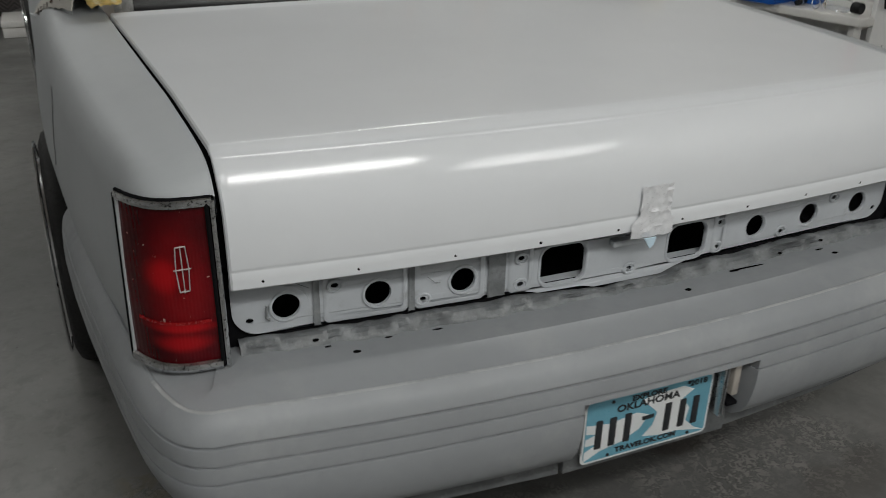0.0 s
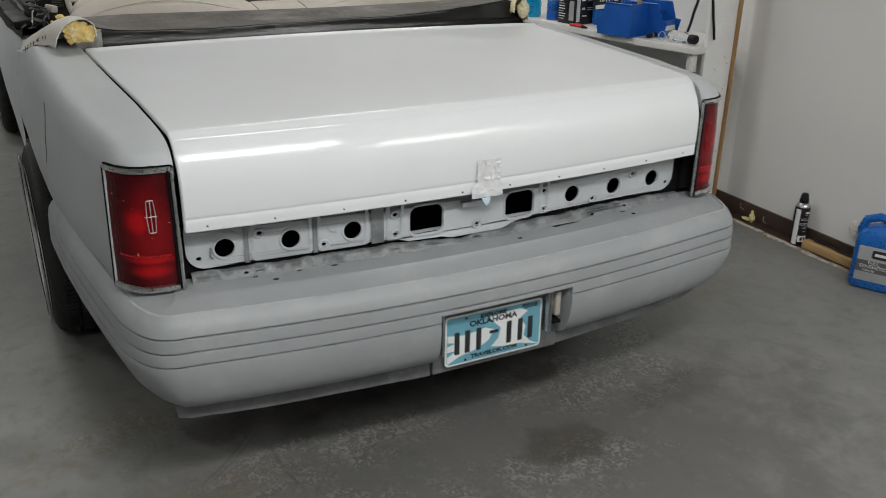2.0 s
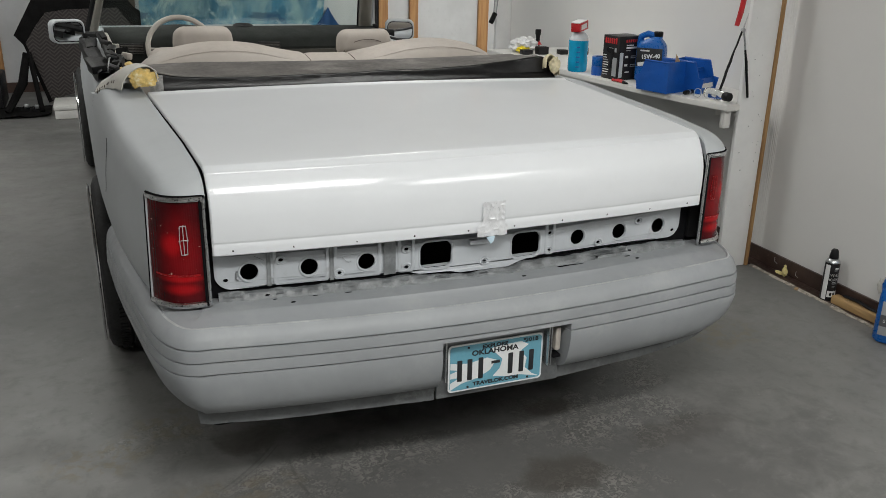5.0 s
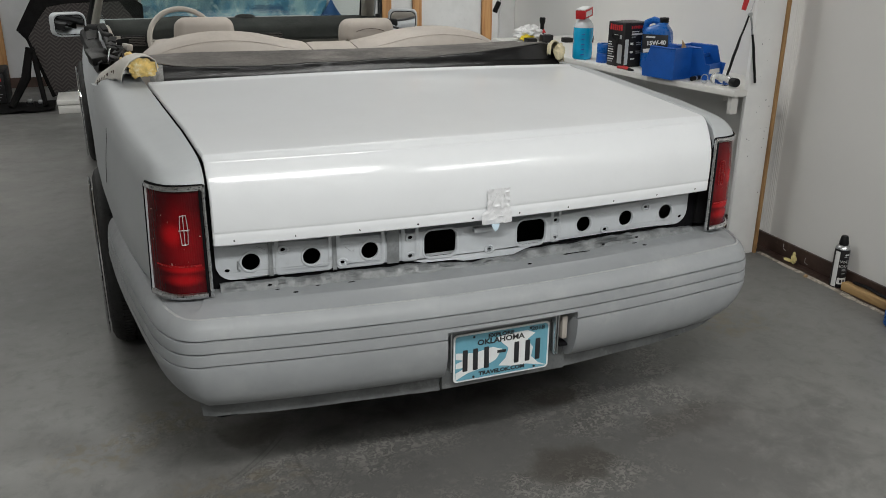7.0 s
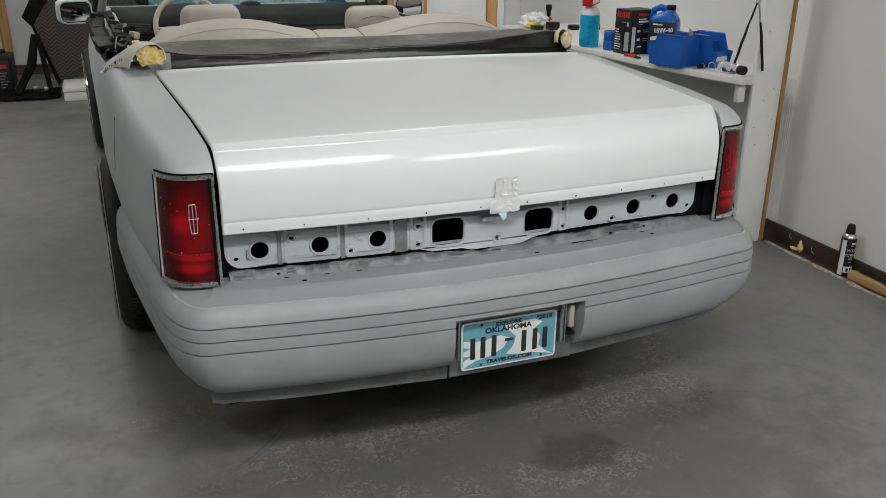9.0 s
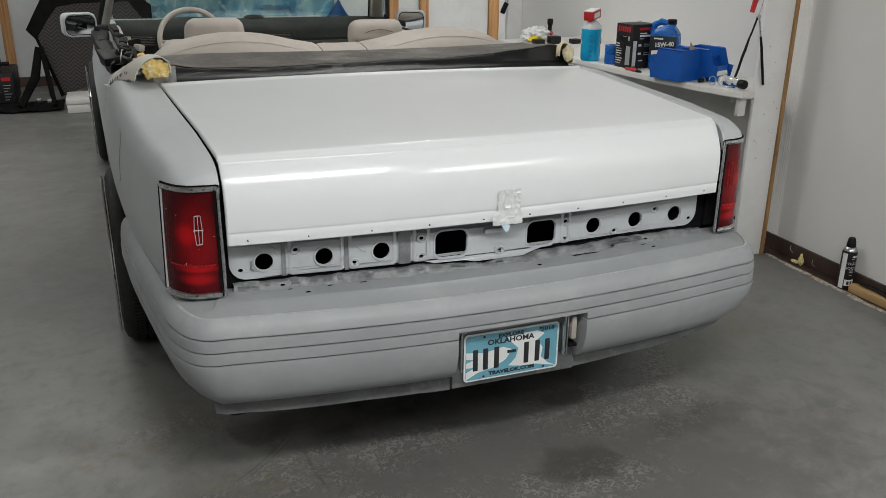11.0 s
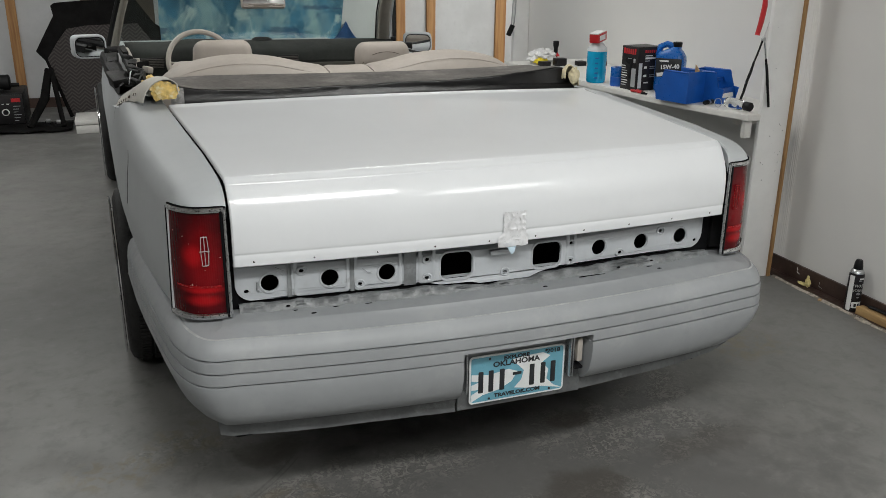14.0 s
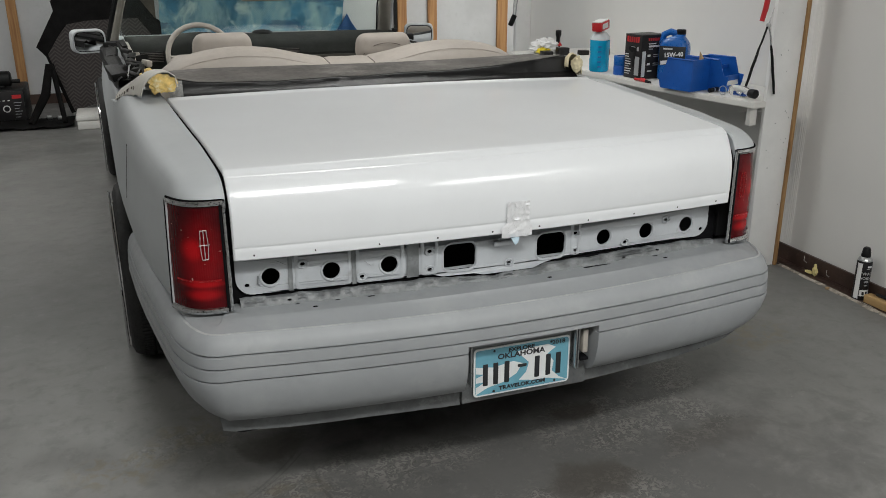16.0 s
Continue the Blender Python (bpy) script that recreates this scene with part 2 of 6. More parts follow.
M["shelf"] = surface("white_shelf_board", (0.74, 0.73, 0.70), 0.45, vary=0.04, scale=6, stain=(0.5, 0.47, 0.43), stain_scale=14, stain_at=(0.66, 0.8))
M["bluebin"] = surface("blue_plastic", (0.008, 0.095, 0.42), 0.35, vary=0.12, scale=9)
M["bluejug"] = surface("blue_jug_plastic", (0.008, 0.115, 0.42), 0.3, vary=0.1, scale=9)
M["liquid"] = surface("blue_fluid", (0.006, 0.38, 0.66), 0.08, vary=0.12, scale=10)
M["clear"] = surface("clear_plastic", (0.62, 0.66, 0.68), 0.2, vary=0.1, scale=14)
M["red"] = surface("red_plastic", (0.52, 0.02, 0.025), 0.35, vary=0.12, scale=14)
M["white"] = surface("white_label", (0.74, 0.74, 0.73), 0.5, vary=0.03, scale=20)
M["grey"] = surface("grey_label", (0.36, 0.37, 0.38), 0.45, vary=0.05, scale=20)
M["cartonblack"] = surface("printed_black_carton", (0.016, 0.015, 0.016), 0.4, specular=0.3, vary=0.2, scale=20)
M["card"] = surface("brown_card", (0.42, 0.28, 0.15), 0.8, vary=0.1, scale=20)
M["carpet"] = surface("black_padding", (0.0075, 0.0072, 0.0072), 0.95, vary=0.3, scale=12, grain=0.3, grain_scale=120, specular=0.1)
M["plateblue"] = surface("plate_blue", (0.14, 0.36, 0.46), 0.35, vary=0.06, scale=25)
M["platewhite"] = surface("plate_white", (0.72, 0.74, 0.74), 0.35, vary=0.04, scale=25)
M["ink"] = surface("black_ink", (0.02, 0.022, 0.025), 0.4, vary=0.1)
M["yellow"] = surface("yellow_bag", (0.75, 0.60, 0.03), 0.5, vary=0.1, scale=20)
M["bag"] = surface("white_plastic_bag", (0.72, 0.72, 0.72), 0.35, vary=0.06, scale=20)


def wood(name, a, b_, along=2, rough=0.6):
    m = surface(name, a, rough, vary=0.1, scale=8)
    t = m.node_tree
    bs = t.nodes["Principled BSDF"]
    co = t.nodes.new("ShaderNodeTexCoord")
    mp = t.nodes.new("ShaderNodeMapping")
    s = [38.0, 38.0, 38.0]
    s[along] = 2.2
    mp.inputs["Scale"].default_value = s
    n = t.nodes.new("ShaderNodeTexNoise")
    n.inputs["Scale"].default_value, n.inputs["Detail"].default_value, n.inputs["Distortion"].default_value = 1.0, 6.0, 0.6
    t.links.new(co.outputs["Object"], mp.inputs["Vector"])
    t.links.new(mp.outputs[0], n.inputs["Vector"])
    r = t.nodes.new("ShaderNodeValToRGB")
    r.color_ramp.elements[0].color, r.color_ramp.elements[1].color = (*b_, 1), (*a, 1)
    r.color_ramp.elements[0].position, r.color_ramp.elements[1].position = 0.33, 0.62
    t.links.new(n.outputs["Fac"], r.inputs[0])
    t.links.new(r.outputs[0], bs.inputs["Base Color"])
    return m


M["stud"] = wood("pine_stud", (0.46, 0.25, 0.10), (0.30, 0.14, 0.05))
M["chromeclean"] = surface("bright_chrome", (0.75, 0.76, 0.77), 0.1, 1.0, vary=0.05, scale=20)
M["rawedge"] = wood("raw_wood_edge", (0.47, 0.28, 0.12), (0.28, 0.15, 0.06))
M["lumber"] = wood("dirty_lumber", (0.55, 0.36, 0.16), (0.36, 0.21, 0.09), along=1)


def glass(name, tint, rough=0.0, ior=1.45):
    m = bpy.data.materials.new(name)
    m.use_nodes = True
    b = m.node_tree.nodes["Principled BSDF"]
    b.inputs["Base Color"].default_value = (*tint, 1)
    b.inputs["Roughness"].default_value, b.inputs["IOR"].default_value, b.inputs["Transmission Weight"].default_value = rough, ior, 1.0
    return m


M["glass"] = glass("windshield_glass", (0.90, 0.97, 0.94))
M["mirror"] = surface("mirror_glass", (0.82, 0.83, 0.84), 0.03, 1.0, vary=0.02, rough_vary=0.0)


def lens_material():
    """Red acrylic with fine upright prism lines, soft brighter ovals painted in as glow, scratches and flecks of rust.
    """
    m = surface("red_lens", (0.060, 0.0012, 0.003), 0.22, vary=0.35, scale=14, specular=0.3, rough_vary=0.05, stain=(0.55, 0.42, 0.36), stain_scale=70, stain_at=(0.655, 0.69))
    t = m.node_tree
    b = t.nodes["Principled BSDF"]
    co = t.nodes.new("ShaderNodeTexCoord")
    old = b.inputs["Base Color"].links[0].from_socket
    # glow inside the lamp put into the base colour as brighter red ovals
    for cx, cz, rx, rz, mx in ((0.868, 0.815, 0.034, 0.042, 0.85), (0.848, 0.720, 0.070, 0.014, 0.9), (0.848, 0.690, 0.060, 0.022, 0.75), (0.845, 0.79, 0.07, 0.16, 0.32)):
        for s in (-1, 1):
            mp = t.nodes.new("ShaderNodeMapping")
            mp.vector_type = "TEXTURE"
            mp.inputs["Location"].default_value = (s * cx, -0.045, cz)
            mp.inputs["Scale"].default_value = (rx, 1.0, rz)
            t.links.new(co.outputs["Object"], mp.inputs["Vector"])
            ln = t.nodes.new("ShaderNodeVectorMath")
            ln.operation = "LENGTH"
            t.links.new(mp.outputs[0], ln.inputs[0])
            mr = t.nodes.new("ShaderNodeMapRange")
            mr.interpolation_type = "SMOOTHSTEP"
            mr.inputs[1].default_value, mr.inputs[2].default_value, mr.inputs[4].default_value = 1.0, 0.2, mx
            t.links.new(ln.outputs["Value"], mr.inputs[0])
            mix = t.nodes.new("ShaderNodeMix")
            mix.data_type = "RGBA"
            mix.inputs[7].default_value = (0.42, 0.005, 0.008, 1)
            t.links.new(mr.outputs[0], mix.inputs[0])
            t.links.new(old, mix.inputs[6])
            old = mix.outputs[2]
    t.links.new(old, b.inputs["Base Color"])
    w = t.nodes.new("ShaderNodeTexWave")
    w.bands_direction = "X"
    w.inputs["Scale"].default_value, w.inputs["Distortion"].default_value = 55.0, 0.4
    t.links.new(co.outputs["Object"], w.inputs["Vector"])
    bump = t.nodes.new("ShaderNodeBump")
    bump.inputs["Strength"].default_value, bump.inputs["Distance"].default_value = 0.10, 0.002
    t.links.new(w.outputs["Fac"], bump.inputs["Height"])
    t.links.new(bump.outputs["Normal"], b.inputs["Normal"])
    return m


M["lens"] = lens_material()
M["lensbright"] = surface("red_reflector", (0.30, 0.005, 0.007), 0.25, vary=0.3, scale=30)


def concrete():
    """Grey floor coating: broad mottling, rubbed pale flakes behind the car, ochre stains, hairline specks."""
    m = bpy.data.materials.new("coated_concrete")
    m.use_nodes = True
    t = m.node_tree
    b = t.nodes["Principled BSDF"]
    co = t.nodes.new("ShaderNodeTexCoord")

    def nz(s, d=6.0, r=0.6, dist=0.0):
        n = t.nodes.new("ShaderNodeTexNoise")
        n.inputs["Scale"].default_value, n.inputs["Detail"].default_value, n.inputs["Roughness"].default_value, n.inputs["Distortion"].default_value = s, d, r, dist
        t.links.new(co.outputs["Object"], n.inputs["Vector"])
        return n.outputs["Fac"]

    def rng(sock, lo, hi, a=0.0, c=1.0):
        n = t.nodes.new("ShaderNodeMapRange")
        n.interpolation_type = "SMOOTHSTEP"
        for i, v in enumerate((lo, hi, a, c)):
            n.inputs[i + 1].default_value = v
        t.links.new(sock, n.inputs[0])
        return n.outputs[0]

    def mul(a, c):
        n = t.nodes.new("ShaderNodeMath")
        n.operation = "MULTIPLY"
        t.links.new(a, n.inputs[0])
        t.links.new(c, n.inputs[1])
        return n.outputs[0]

    def mixc(a, c, fac):
        n = t.nodes.new("ShaderNodeMix")
        n.data_type = "RGBA"
        for sock, v in ((n.inputs[6], a), (n.inputs[7], c)):
            if isinstance(v, tuple):
                sock.default_value = (*v, 1)
            else:
                t.links.new(v, sock)
        t.links.new(fac, n.inputs[0])
        return n.outputs[2]

    def over(a, c, how="MAXIMUM"):
        n = t.nodes.new("ShaderNodeMath")
        n.operation = how
        for k, v in enumerate((a, c)):
            if isinstance(v, float):
                n.inputs[k].default_value = v
            else:
                t.links.new(v, n.inputs[k])
        return n.outputs[0]

    ragged = over(nz(6.0, 8, 0.65, 0.4), 1.5, "MULTIPLY")

    def local(cx, cy, rx, ry, turn=0.0):
        mp = t.nodes.new("ShaderNodeMapping")
        mp.vector_type = "TEXTURE"
        mp.inputs["Location"].default_value = (cx, cy, 0)
        mp.inputs["Rotation"].default_value = (0, 0, radians(turn))
        mp.inputs["Scale"].default_value = (rx, ry, 1)
        t.links.new(co.outputs["Object"], mp.inputs["Vector"])
        return mp.outputs[0]

    def patch(cx, cy, rx, ry, turn=0.0):
        """1 inside an oval patch with a ragged rim, 0 outside."""
        ln = t.nodes.new("ShaderNodeVectorMath")
        ln.operation = "LENGTH"
        t.links.new(local(cx, cy, rx, ry, turn), ln.inputs[0])
        return rng(over(ln.outputs["Value"], ragged, "ADD"), 1.8, 1.1)

    def streak(cx, cy, half, width, turn, bend):
        """A curved scratch, half as long as half, along its own x."""
        sep = t.nodes.new("ShaderNodeSeparateXYZ")
        t.links.new(local(cx, cy, 1, 1, turn), sep.inputs[0])
        x, y = sep.outputs["X"], sep.outputs["Y"]
        off = over(y, over(over(x, x, "MULTIPLY"), bend, "MULTIPLY"), "SUBTRACT")
        return mul(rng(over(off, 0.0, "ABSOLUTE"), width, width * 0.4), rng(over(x, 0.0, "ABSOLUTE"), half, half * 0.7))

    base = mixc((0.152, 0.152, 0.146), (0.208, 0.206, 0.197), rng(nz(0.8, 7), 0.34, 0.66))
    base = mixc(base, (0.146, 0.143, 0.135), rng(nz(3.2, 9, 0.65, 0.5), 0.50, 0.72, 0, 0.38))
    base = mixc(base, (0.262, 0.257, 0.244), rng(nz(2.1, 8, 0.6, 0.8), 0.52, 0.70, 0, 0.25))
    # the car's shade painted into the floor colour, behind it and under it
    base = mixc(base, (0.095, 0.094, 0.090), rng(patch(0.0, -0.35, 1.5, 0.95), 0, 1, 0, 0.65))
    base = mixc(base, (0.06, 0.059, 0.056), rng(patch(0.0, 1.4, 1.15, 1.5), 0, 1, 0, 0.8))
    base = mixc(base, (0.10, 0.10, 0.096), rng(nz(13.0, 9, 0.72, 0.4), 0.46, 0.66, 0, 0.35))
    base = mixc(base, (0.27, 0.268, 0.255), rng(nz(17.0, 9, 0.75, 0.3), 0.55, 0.70, 0, 0.30))
    # rubbed, flaking coat behind the car
    worm = rng(nz(47.0, 5, 0.6, 1.5), 0.48, 0.56)
    edge = over(rng(nz(47.0, 5, 0.6, 1.5), 0.44, 0.475), rng(nz(47.0, 5, 0.6, 1.5), 0.51, 0.475), "MULTIPLY")
    area = None
    for p in ((0.52, 0.02, 0.50, 0.26, -8), (0.78, 0.22, 0.30, 0.16, 20), (-0.42, 0.02, 0.62, 0.17, 4), (-0.92, 0.38, 0.24, 0.16, 0), (0.10, -0.34, 0.55, 0.20, 0), (-0.55, -0.3, 0.45, 0.2, 0)):
        a = patch(*p)
        area = a if area is None else over(area, a)
    clump = rng(nz(7.0, 6, 0.6, 0.5), 0.38, 0.60, 0.15, 1.0)
    base = mixc(base, (0.315, 0.303, 0.280), mul(mul(worm, clump), rng(area, 0, 1, 0, 0.52)))
    base = mixc(base, (0.060, 0.058, 0.054), mul(mul(edge, clump), rng(area, 0, 1, 0, 0.75)))
    # ochre dirt, dark oil marks, skid lines
    for cx, cy, rx, ry, k in ((-1.13, 0.31, 0.20, 0.14, 0.6), (1.35, 0.45, 0.28, 0.2, 0.45), (-0.9, 0.45, 0.2, 0.14, 0.4), (-0.8, 0.0, 0.3, 0.12, 0.35)):
        base = mixc(base, (0.185, 0.154, 0.097), mul(rng(nz(16.0, 7, 0.6, 1.0), 0.45, 0.6), rng(patch(cx, cy, rx, ry), 0, 1, 0, k)))
    for cx, cy, rx, ry, k in ((0.24, -0.24, 0.20, 0.13, 0.58), (0.37, 0.14, 0.12, 0.07, 0.6), (-0.66, 0.28, 0.16, 0.12, 0.55), (0.75, -0.15, 0.3, 0.1, 0.35), (-0.30, -0.42, 0.3, 0.1, 0.45)):
        base = mixc(base, (0.058, 0.049, 0.040), rng(patch(cx, cy, rx, ry), 0, 1, 0, k))
    for cx, cy, half, width, turn, bend in ((-0.685, 0.12, 0.16, 0.0055, 46, 0.6), (-0.665, 0.115, 0.15, 0.004, 46, 0.6), (-0.56, 0.02, 0.12, 0.008, 96, -0.5), (-0.45, -0.05, 0.14, 0.004, 60, 1.0)):
        base = mixc(base, (0.050, 0.048, 0.044), rng(streak(cx, cy, half, width, turn, bend), 0, 1, 0, 0.32))
    base = mixc(base, (0.383, 0.370, 0.340), rng(nz(58.0, 2), 0.745, 0.77, 0, 0.55))
    base = mixc(base, (0.041, 0.040, 0.038), rng(nz(43.0, 3), 0.735, 0.76, 0, 0.7))
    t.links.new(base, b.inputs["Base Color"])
    t.links.new(rng(nz(4.0, 6), 0.3, 0.7, 0.36, 0.54), b.inputs["Roughness"])
    bump = t.nodes.new("ShaderNodeBump")
    bump.inputs["Strength"].default_value, bump.inputs["Distance"].default_value = 0.15, 0.002
    t.links.new(nz(30.0, 8), bump.inputs["Height"])
    t.links.new(bump.outputs["Normal"], b.inputs["Normal"])
    return m


M["floor"] = concrete()


def dyed_cloth():
    """Blue dyed sheet, streaked and blotched with pale undyed cloth."""
    m = surface("dyed_cloth", (0.050, 0.195, 0.31), 0.85, vary=0.4, scale=2.2, grain=0.1, grain_scale=300)
    t = m.node_tree
    b = t.nodes["Principled BSDF"]
    co = t.nodes.new("ShaderNodeTexCoord")
    old = b.inputs["Base Color"].links[0].from_socket
    for sc, lo, hi, k, col in (((2.6, 1, 1.9), 0.42, 0.62, 0.85, (0.30, 0.46, 0.48, 1)), ((5.0, 1, 3.6), 0.54, 0.70, 0.6, (0.60, 0.74, 0.70, 1)), ((2.0, 1, 4.5), 0.60, 0.66, 0.6, (0.015, 0.05, 0.14, 1))):
        mp = t.nodes.new("ShaderNodeMapping")
        mp.inputs["Scale"].default_value = sc
        n = t.nodes.new("ShaderNodeTexNoise")
        n.inputs["Scale"].default_value, n.inputs["Detail"].default_value, n.inputs["Roughness"].default_value, n.inputs["Distortion"].default_value = 1.0, 7.0, 0.6, 0.5
        mr = t.nodes.new("ShaderNodeMapRange")
        mr.interpolation_type = "SMOOTHSTEP"
        mr.inputs[1].default_value, mr.inputs[2].default_value, mr.inputs[4].default_value = lo, hi, k
        mix = t.nodes.new("ShaderNodeMix")
        mix.data_type = "RGBA"
        mix.inputs[7].default_value = col
        t.links.new(co.outputs["Object"], mp.inputs["Vector"])
        t.links.new(mp.outputs[0], n.inputs["Vector"])
        t.links.new(n.outputs["Fac"], mr.inputs[0])
        t.links.new(mr.outputs[0], mix.inputs[0])
        t.links.new(old, mix.inputs[6])
        old = mix.outputs[2]
    t.links.new(old, b.inputs["Base Color"])
    return m


M["cloth"] = dyed_cloth()


def herringbone():
    """Dark moving-blanket fabric with pale zigzag stitching."""
    m = surface("zigzag_fabric", (0.055, 0.05, 0.05), 0.95, vary=0.2, scale=10, grain=0.4)
    t = m.node_tree
    b = t.nodes["Principled BSDF"]
    co = t.nodes.new("ShaderNodeTexCoord")
    sep = t.nodes.new("ShaderNodeSeparateXYZ")
    t.links.new(co.outputs["Object"], sep.inputs[0])

    def math_(op, a, c=None):
        n = t.nodes.new("ShaderNodeMath")
        n.operation = op
        for i, v in enumerate((a, c)):
            if v is None:
                continue
            if isinstance(v, float):
                n.inputs[i].default_value = v
            else:
                t.links.new(v, n.inputs[i])
        return n.outputs[0]

    tri = math_("PINGPONG", sep.outputs["X"], 0.055)
    saw = math_("ADD", sep.outputs["Z"], math_("MULTIPLY", tri, 0.9))
    band = math_("GREATER_THAN", math_("FRACT", math_("MULTIPLY", saw, 30.0)), 0.55)
    mx = t.nodes.new("ShaderNodeMix")
    mx.data_type = "RGBA"
    mx.inputs[6].default_value, mx.inputs[7].default_value = (0.030, 0.026, 0.025, 1), (0.060, 0.052, 0.050, 1)
    t.links.new(band, mx.inputs[0])
    t.links.new(mx.outputs[2], b.inputs["Base Color"])
    return m


M["zigzag"] = herringbone()


def glow(name, color, strength):
    m = bpy.data.materials.new(name)
    m.use_nodes = True
    b = m.node_tree.nodes["Principled BSDF"]
    b.inputs["Emission Color"].default_value, b.inputs["Emission Strength"].default_value = (*color, 1), strength
    return m


M["tube"] = glow("lit_tube", (0.96, 0.97, 0.95), 6.0)

# ---- setting ----
def slab(name, lo, hi, material, label, parent=None, bevel=0.0):
    ob = part(name, box(lo, hi, bevel), material, parent, smooth=False)
    if parent is None:
        tagged(ob, label, name.split("_")[0], kind="structure")
    return ob


LEFT, RIGHT, BACK, FAR = -4.6, 2.13, -5.2, 7.5
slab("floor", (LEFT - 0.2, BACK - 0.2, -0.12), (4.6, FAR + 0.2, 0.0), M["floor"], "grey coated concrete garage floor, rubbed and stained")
# unseen ceiling, side and end walls close the room; their tones limit bounce light
slab("ceiling", (LEFT - 0.2, BACK - 0.2, CEILING), (4.6, FAR + 0.2, CEILING + 0.12), M["ceiling"], "plain ceiling out of view, toned dim and warm for its bounce light")
slab("wall_left", (LEFT - 0.12, BACK, 0), (LEFT, FAR, CEILING), M["greywall"], "plain side wall out of view, grey to cut bounce light")
slab("wall_back", (LEFT - 0.12, BACK - 0.12, 0), (RIGHT + 0.12, BACK, CEILING), M["greywall"], "plain end wall out of view, grey to cut bounce light")
slab("wall_far", (LEFT, FAR, 0), (4.4, FAR + 0.12, CEILING), M["sheeting"], "far wall of white insulation sheeting between pine studs")
wall_r = slab("wall_right", (RIGHT, BACK, 0), (RIGHT + 0.12, 4.27, CEILING), M["wall"], "white glossy liner panel wall with fine upright pleats")
slab("wall_return", (RIGHT + 0.12, 4.17, 0), (4.4, 4.27, CEILING), M["wall2"], "white return wall past the shelf")
slab("wall_nook", (4.4, 4.17, 0), (4.52, FAR + 0.12, CEILING), M["wall2"], "white wall of the far nook")

# upright pleats of the liner next to the post
rng = random.Random(5)
py = 1.33
while py > 1.10:
    w = rng.uniform(0.005, 0.009)
    rib = grid([[(RIGHT - d, py - w * s, z) for s, d in ((0, 0.0), (0.25, 0.0012), (0.5, 0.0017), (0.75, 0.0012), (1, 0.0))] for z in (0.085, CEILING)])
    part("pleat", rib, M["wall"], wall_r)
    py -= w + rng.uniform(0.003, 0.016)
for py in (0.05, -1.15, -2.35):
    part("panel_joint", box((RIGHT - 0.004, py - 0.02, 0.085), (RIGHT, py + 0.02, CEILING), 0.0015), M["wall"], wall_r)

# brown steel channel at the wall's foot
base = slab("baseboard", (RIGHT - 0.012, BACK, 0), (RIGHT - 0.0005, 1.70, 0.082), M["brown"], "dark brown steel base channel along the wall")
part("sill", box((RIGHT - 0.082, BACK, 0.0), (RIGHT - 0.012, 1.70, 0.006), 0.001), M["brown"], base)
rows = []
edge = random.Random(3)
for k in range(260):
    yy = 1.075 - k * 0.024
    wid = 0.010 + 0.016 * abs(noise.noise(Vector((yy * 7, 0, 0)))) + 0.010 * edge.random() * (edge.random() > 0.6)
    rows.append([(RIGHT - 0.082 - wid, yy, 0.0005), (RIGHT - 0.084 - 0.4 * wid, yy, 0.0028), (RIGHT - 0.080 + 0.012 * noise.noise(Vector((yy * 11, 4, 0))), yy, 0.0075)])
part("caulk", grid(rows), surface("pale_caulk", (0.42, 0.38, 0.32), 0.85, vary=0.3, scale=30, grain=0.4, grain_scale=80, stain=(0.20, 0.18, 0.155), stain_scale=22, stain_at=(0.48, 0.58)), base)

# stub of wall beside the shelf
stub = thing("trim_post", "white painted stub wall with a raw wood edge", "post", (0, 0, 0), kind="structure")
part("board", box((1.85, 1.09, 0), (2.015, 1.112, CEILING), 0.002), M["post"], stub)
part("wood_edge", box((2.0155, 1.077, 0), (2.031, 1.13, CEILING), 0.002), M["rawedge"], stub)
for k in range(20):
    a, b2 = rng.uniform(1.88, 2.0), rng.uniform(0.55, 0.85) if k % 2 else rng.uniform(0.3, 1.3)
    part("nail_hole", moved(lathe([(0.0012 + 0.0016 * rng.random(), 0), (0.001, 0.0006)], 6), pose(a, 1.0899, b2, 90)), M["ink"], stub)

# corner trim where the shelf wall ends
ct = thing("trim_corner", "white corner board at the end of the shelf wall", "trim", kind="structure")
part("corner_board", box((RIGHT - 0.125, 4.271, 0), (RIGHT + 0.02, 4.296, CEILING), 0.003), M["post"], ct)
part("corner_board", box((RIGHT - 0.128, 4.245, 0), (RIGHT - 0.001, 4.2705, CEILING), 0.003), M["post"], ct)

# studs on the far wall
for k, (sx, w) in enumerate(((-1.94, 0.09), (-3.2, 0.09), (2.068, 0.108), (2.434, 0.105), (3.31, 0.13))):
    st = slab("stud", (sx - w / 2, FAR - 0.04, 0), (sx + w / 2, FAR - 0.001, CEILING), M["stud"], "", bevel=0.003)
    tagged(st, "bare pine stud on the sheeted far wall", "stud", "studs of the far wall", "structure")
# added black strip that stands for a dark gap beside the stud
slab("trim_far", (1.975, FAR - 0.030, 0.10), (2.010, FAR - 0.001, CEILING), M["blackplastic"], "black strip in place of the dark gap beside a far-wall stud", bevel=0.002)
slab("baseboard_far", (LEFT, FAR - 0.055, 0), (4.4, FAR - 0.0405, 0.10), M["brown"], "dark base strip of the far wall")

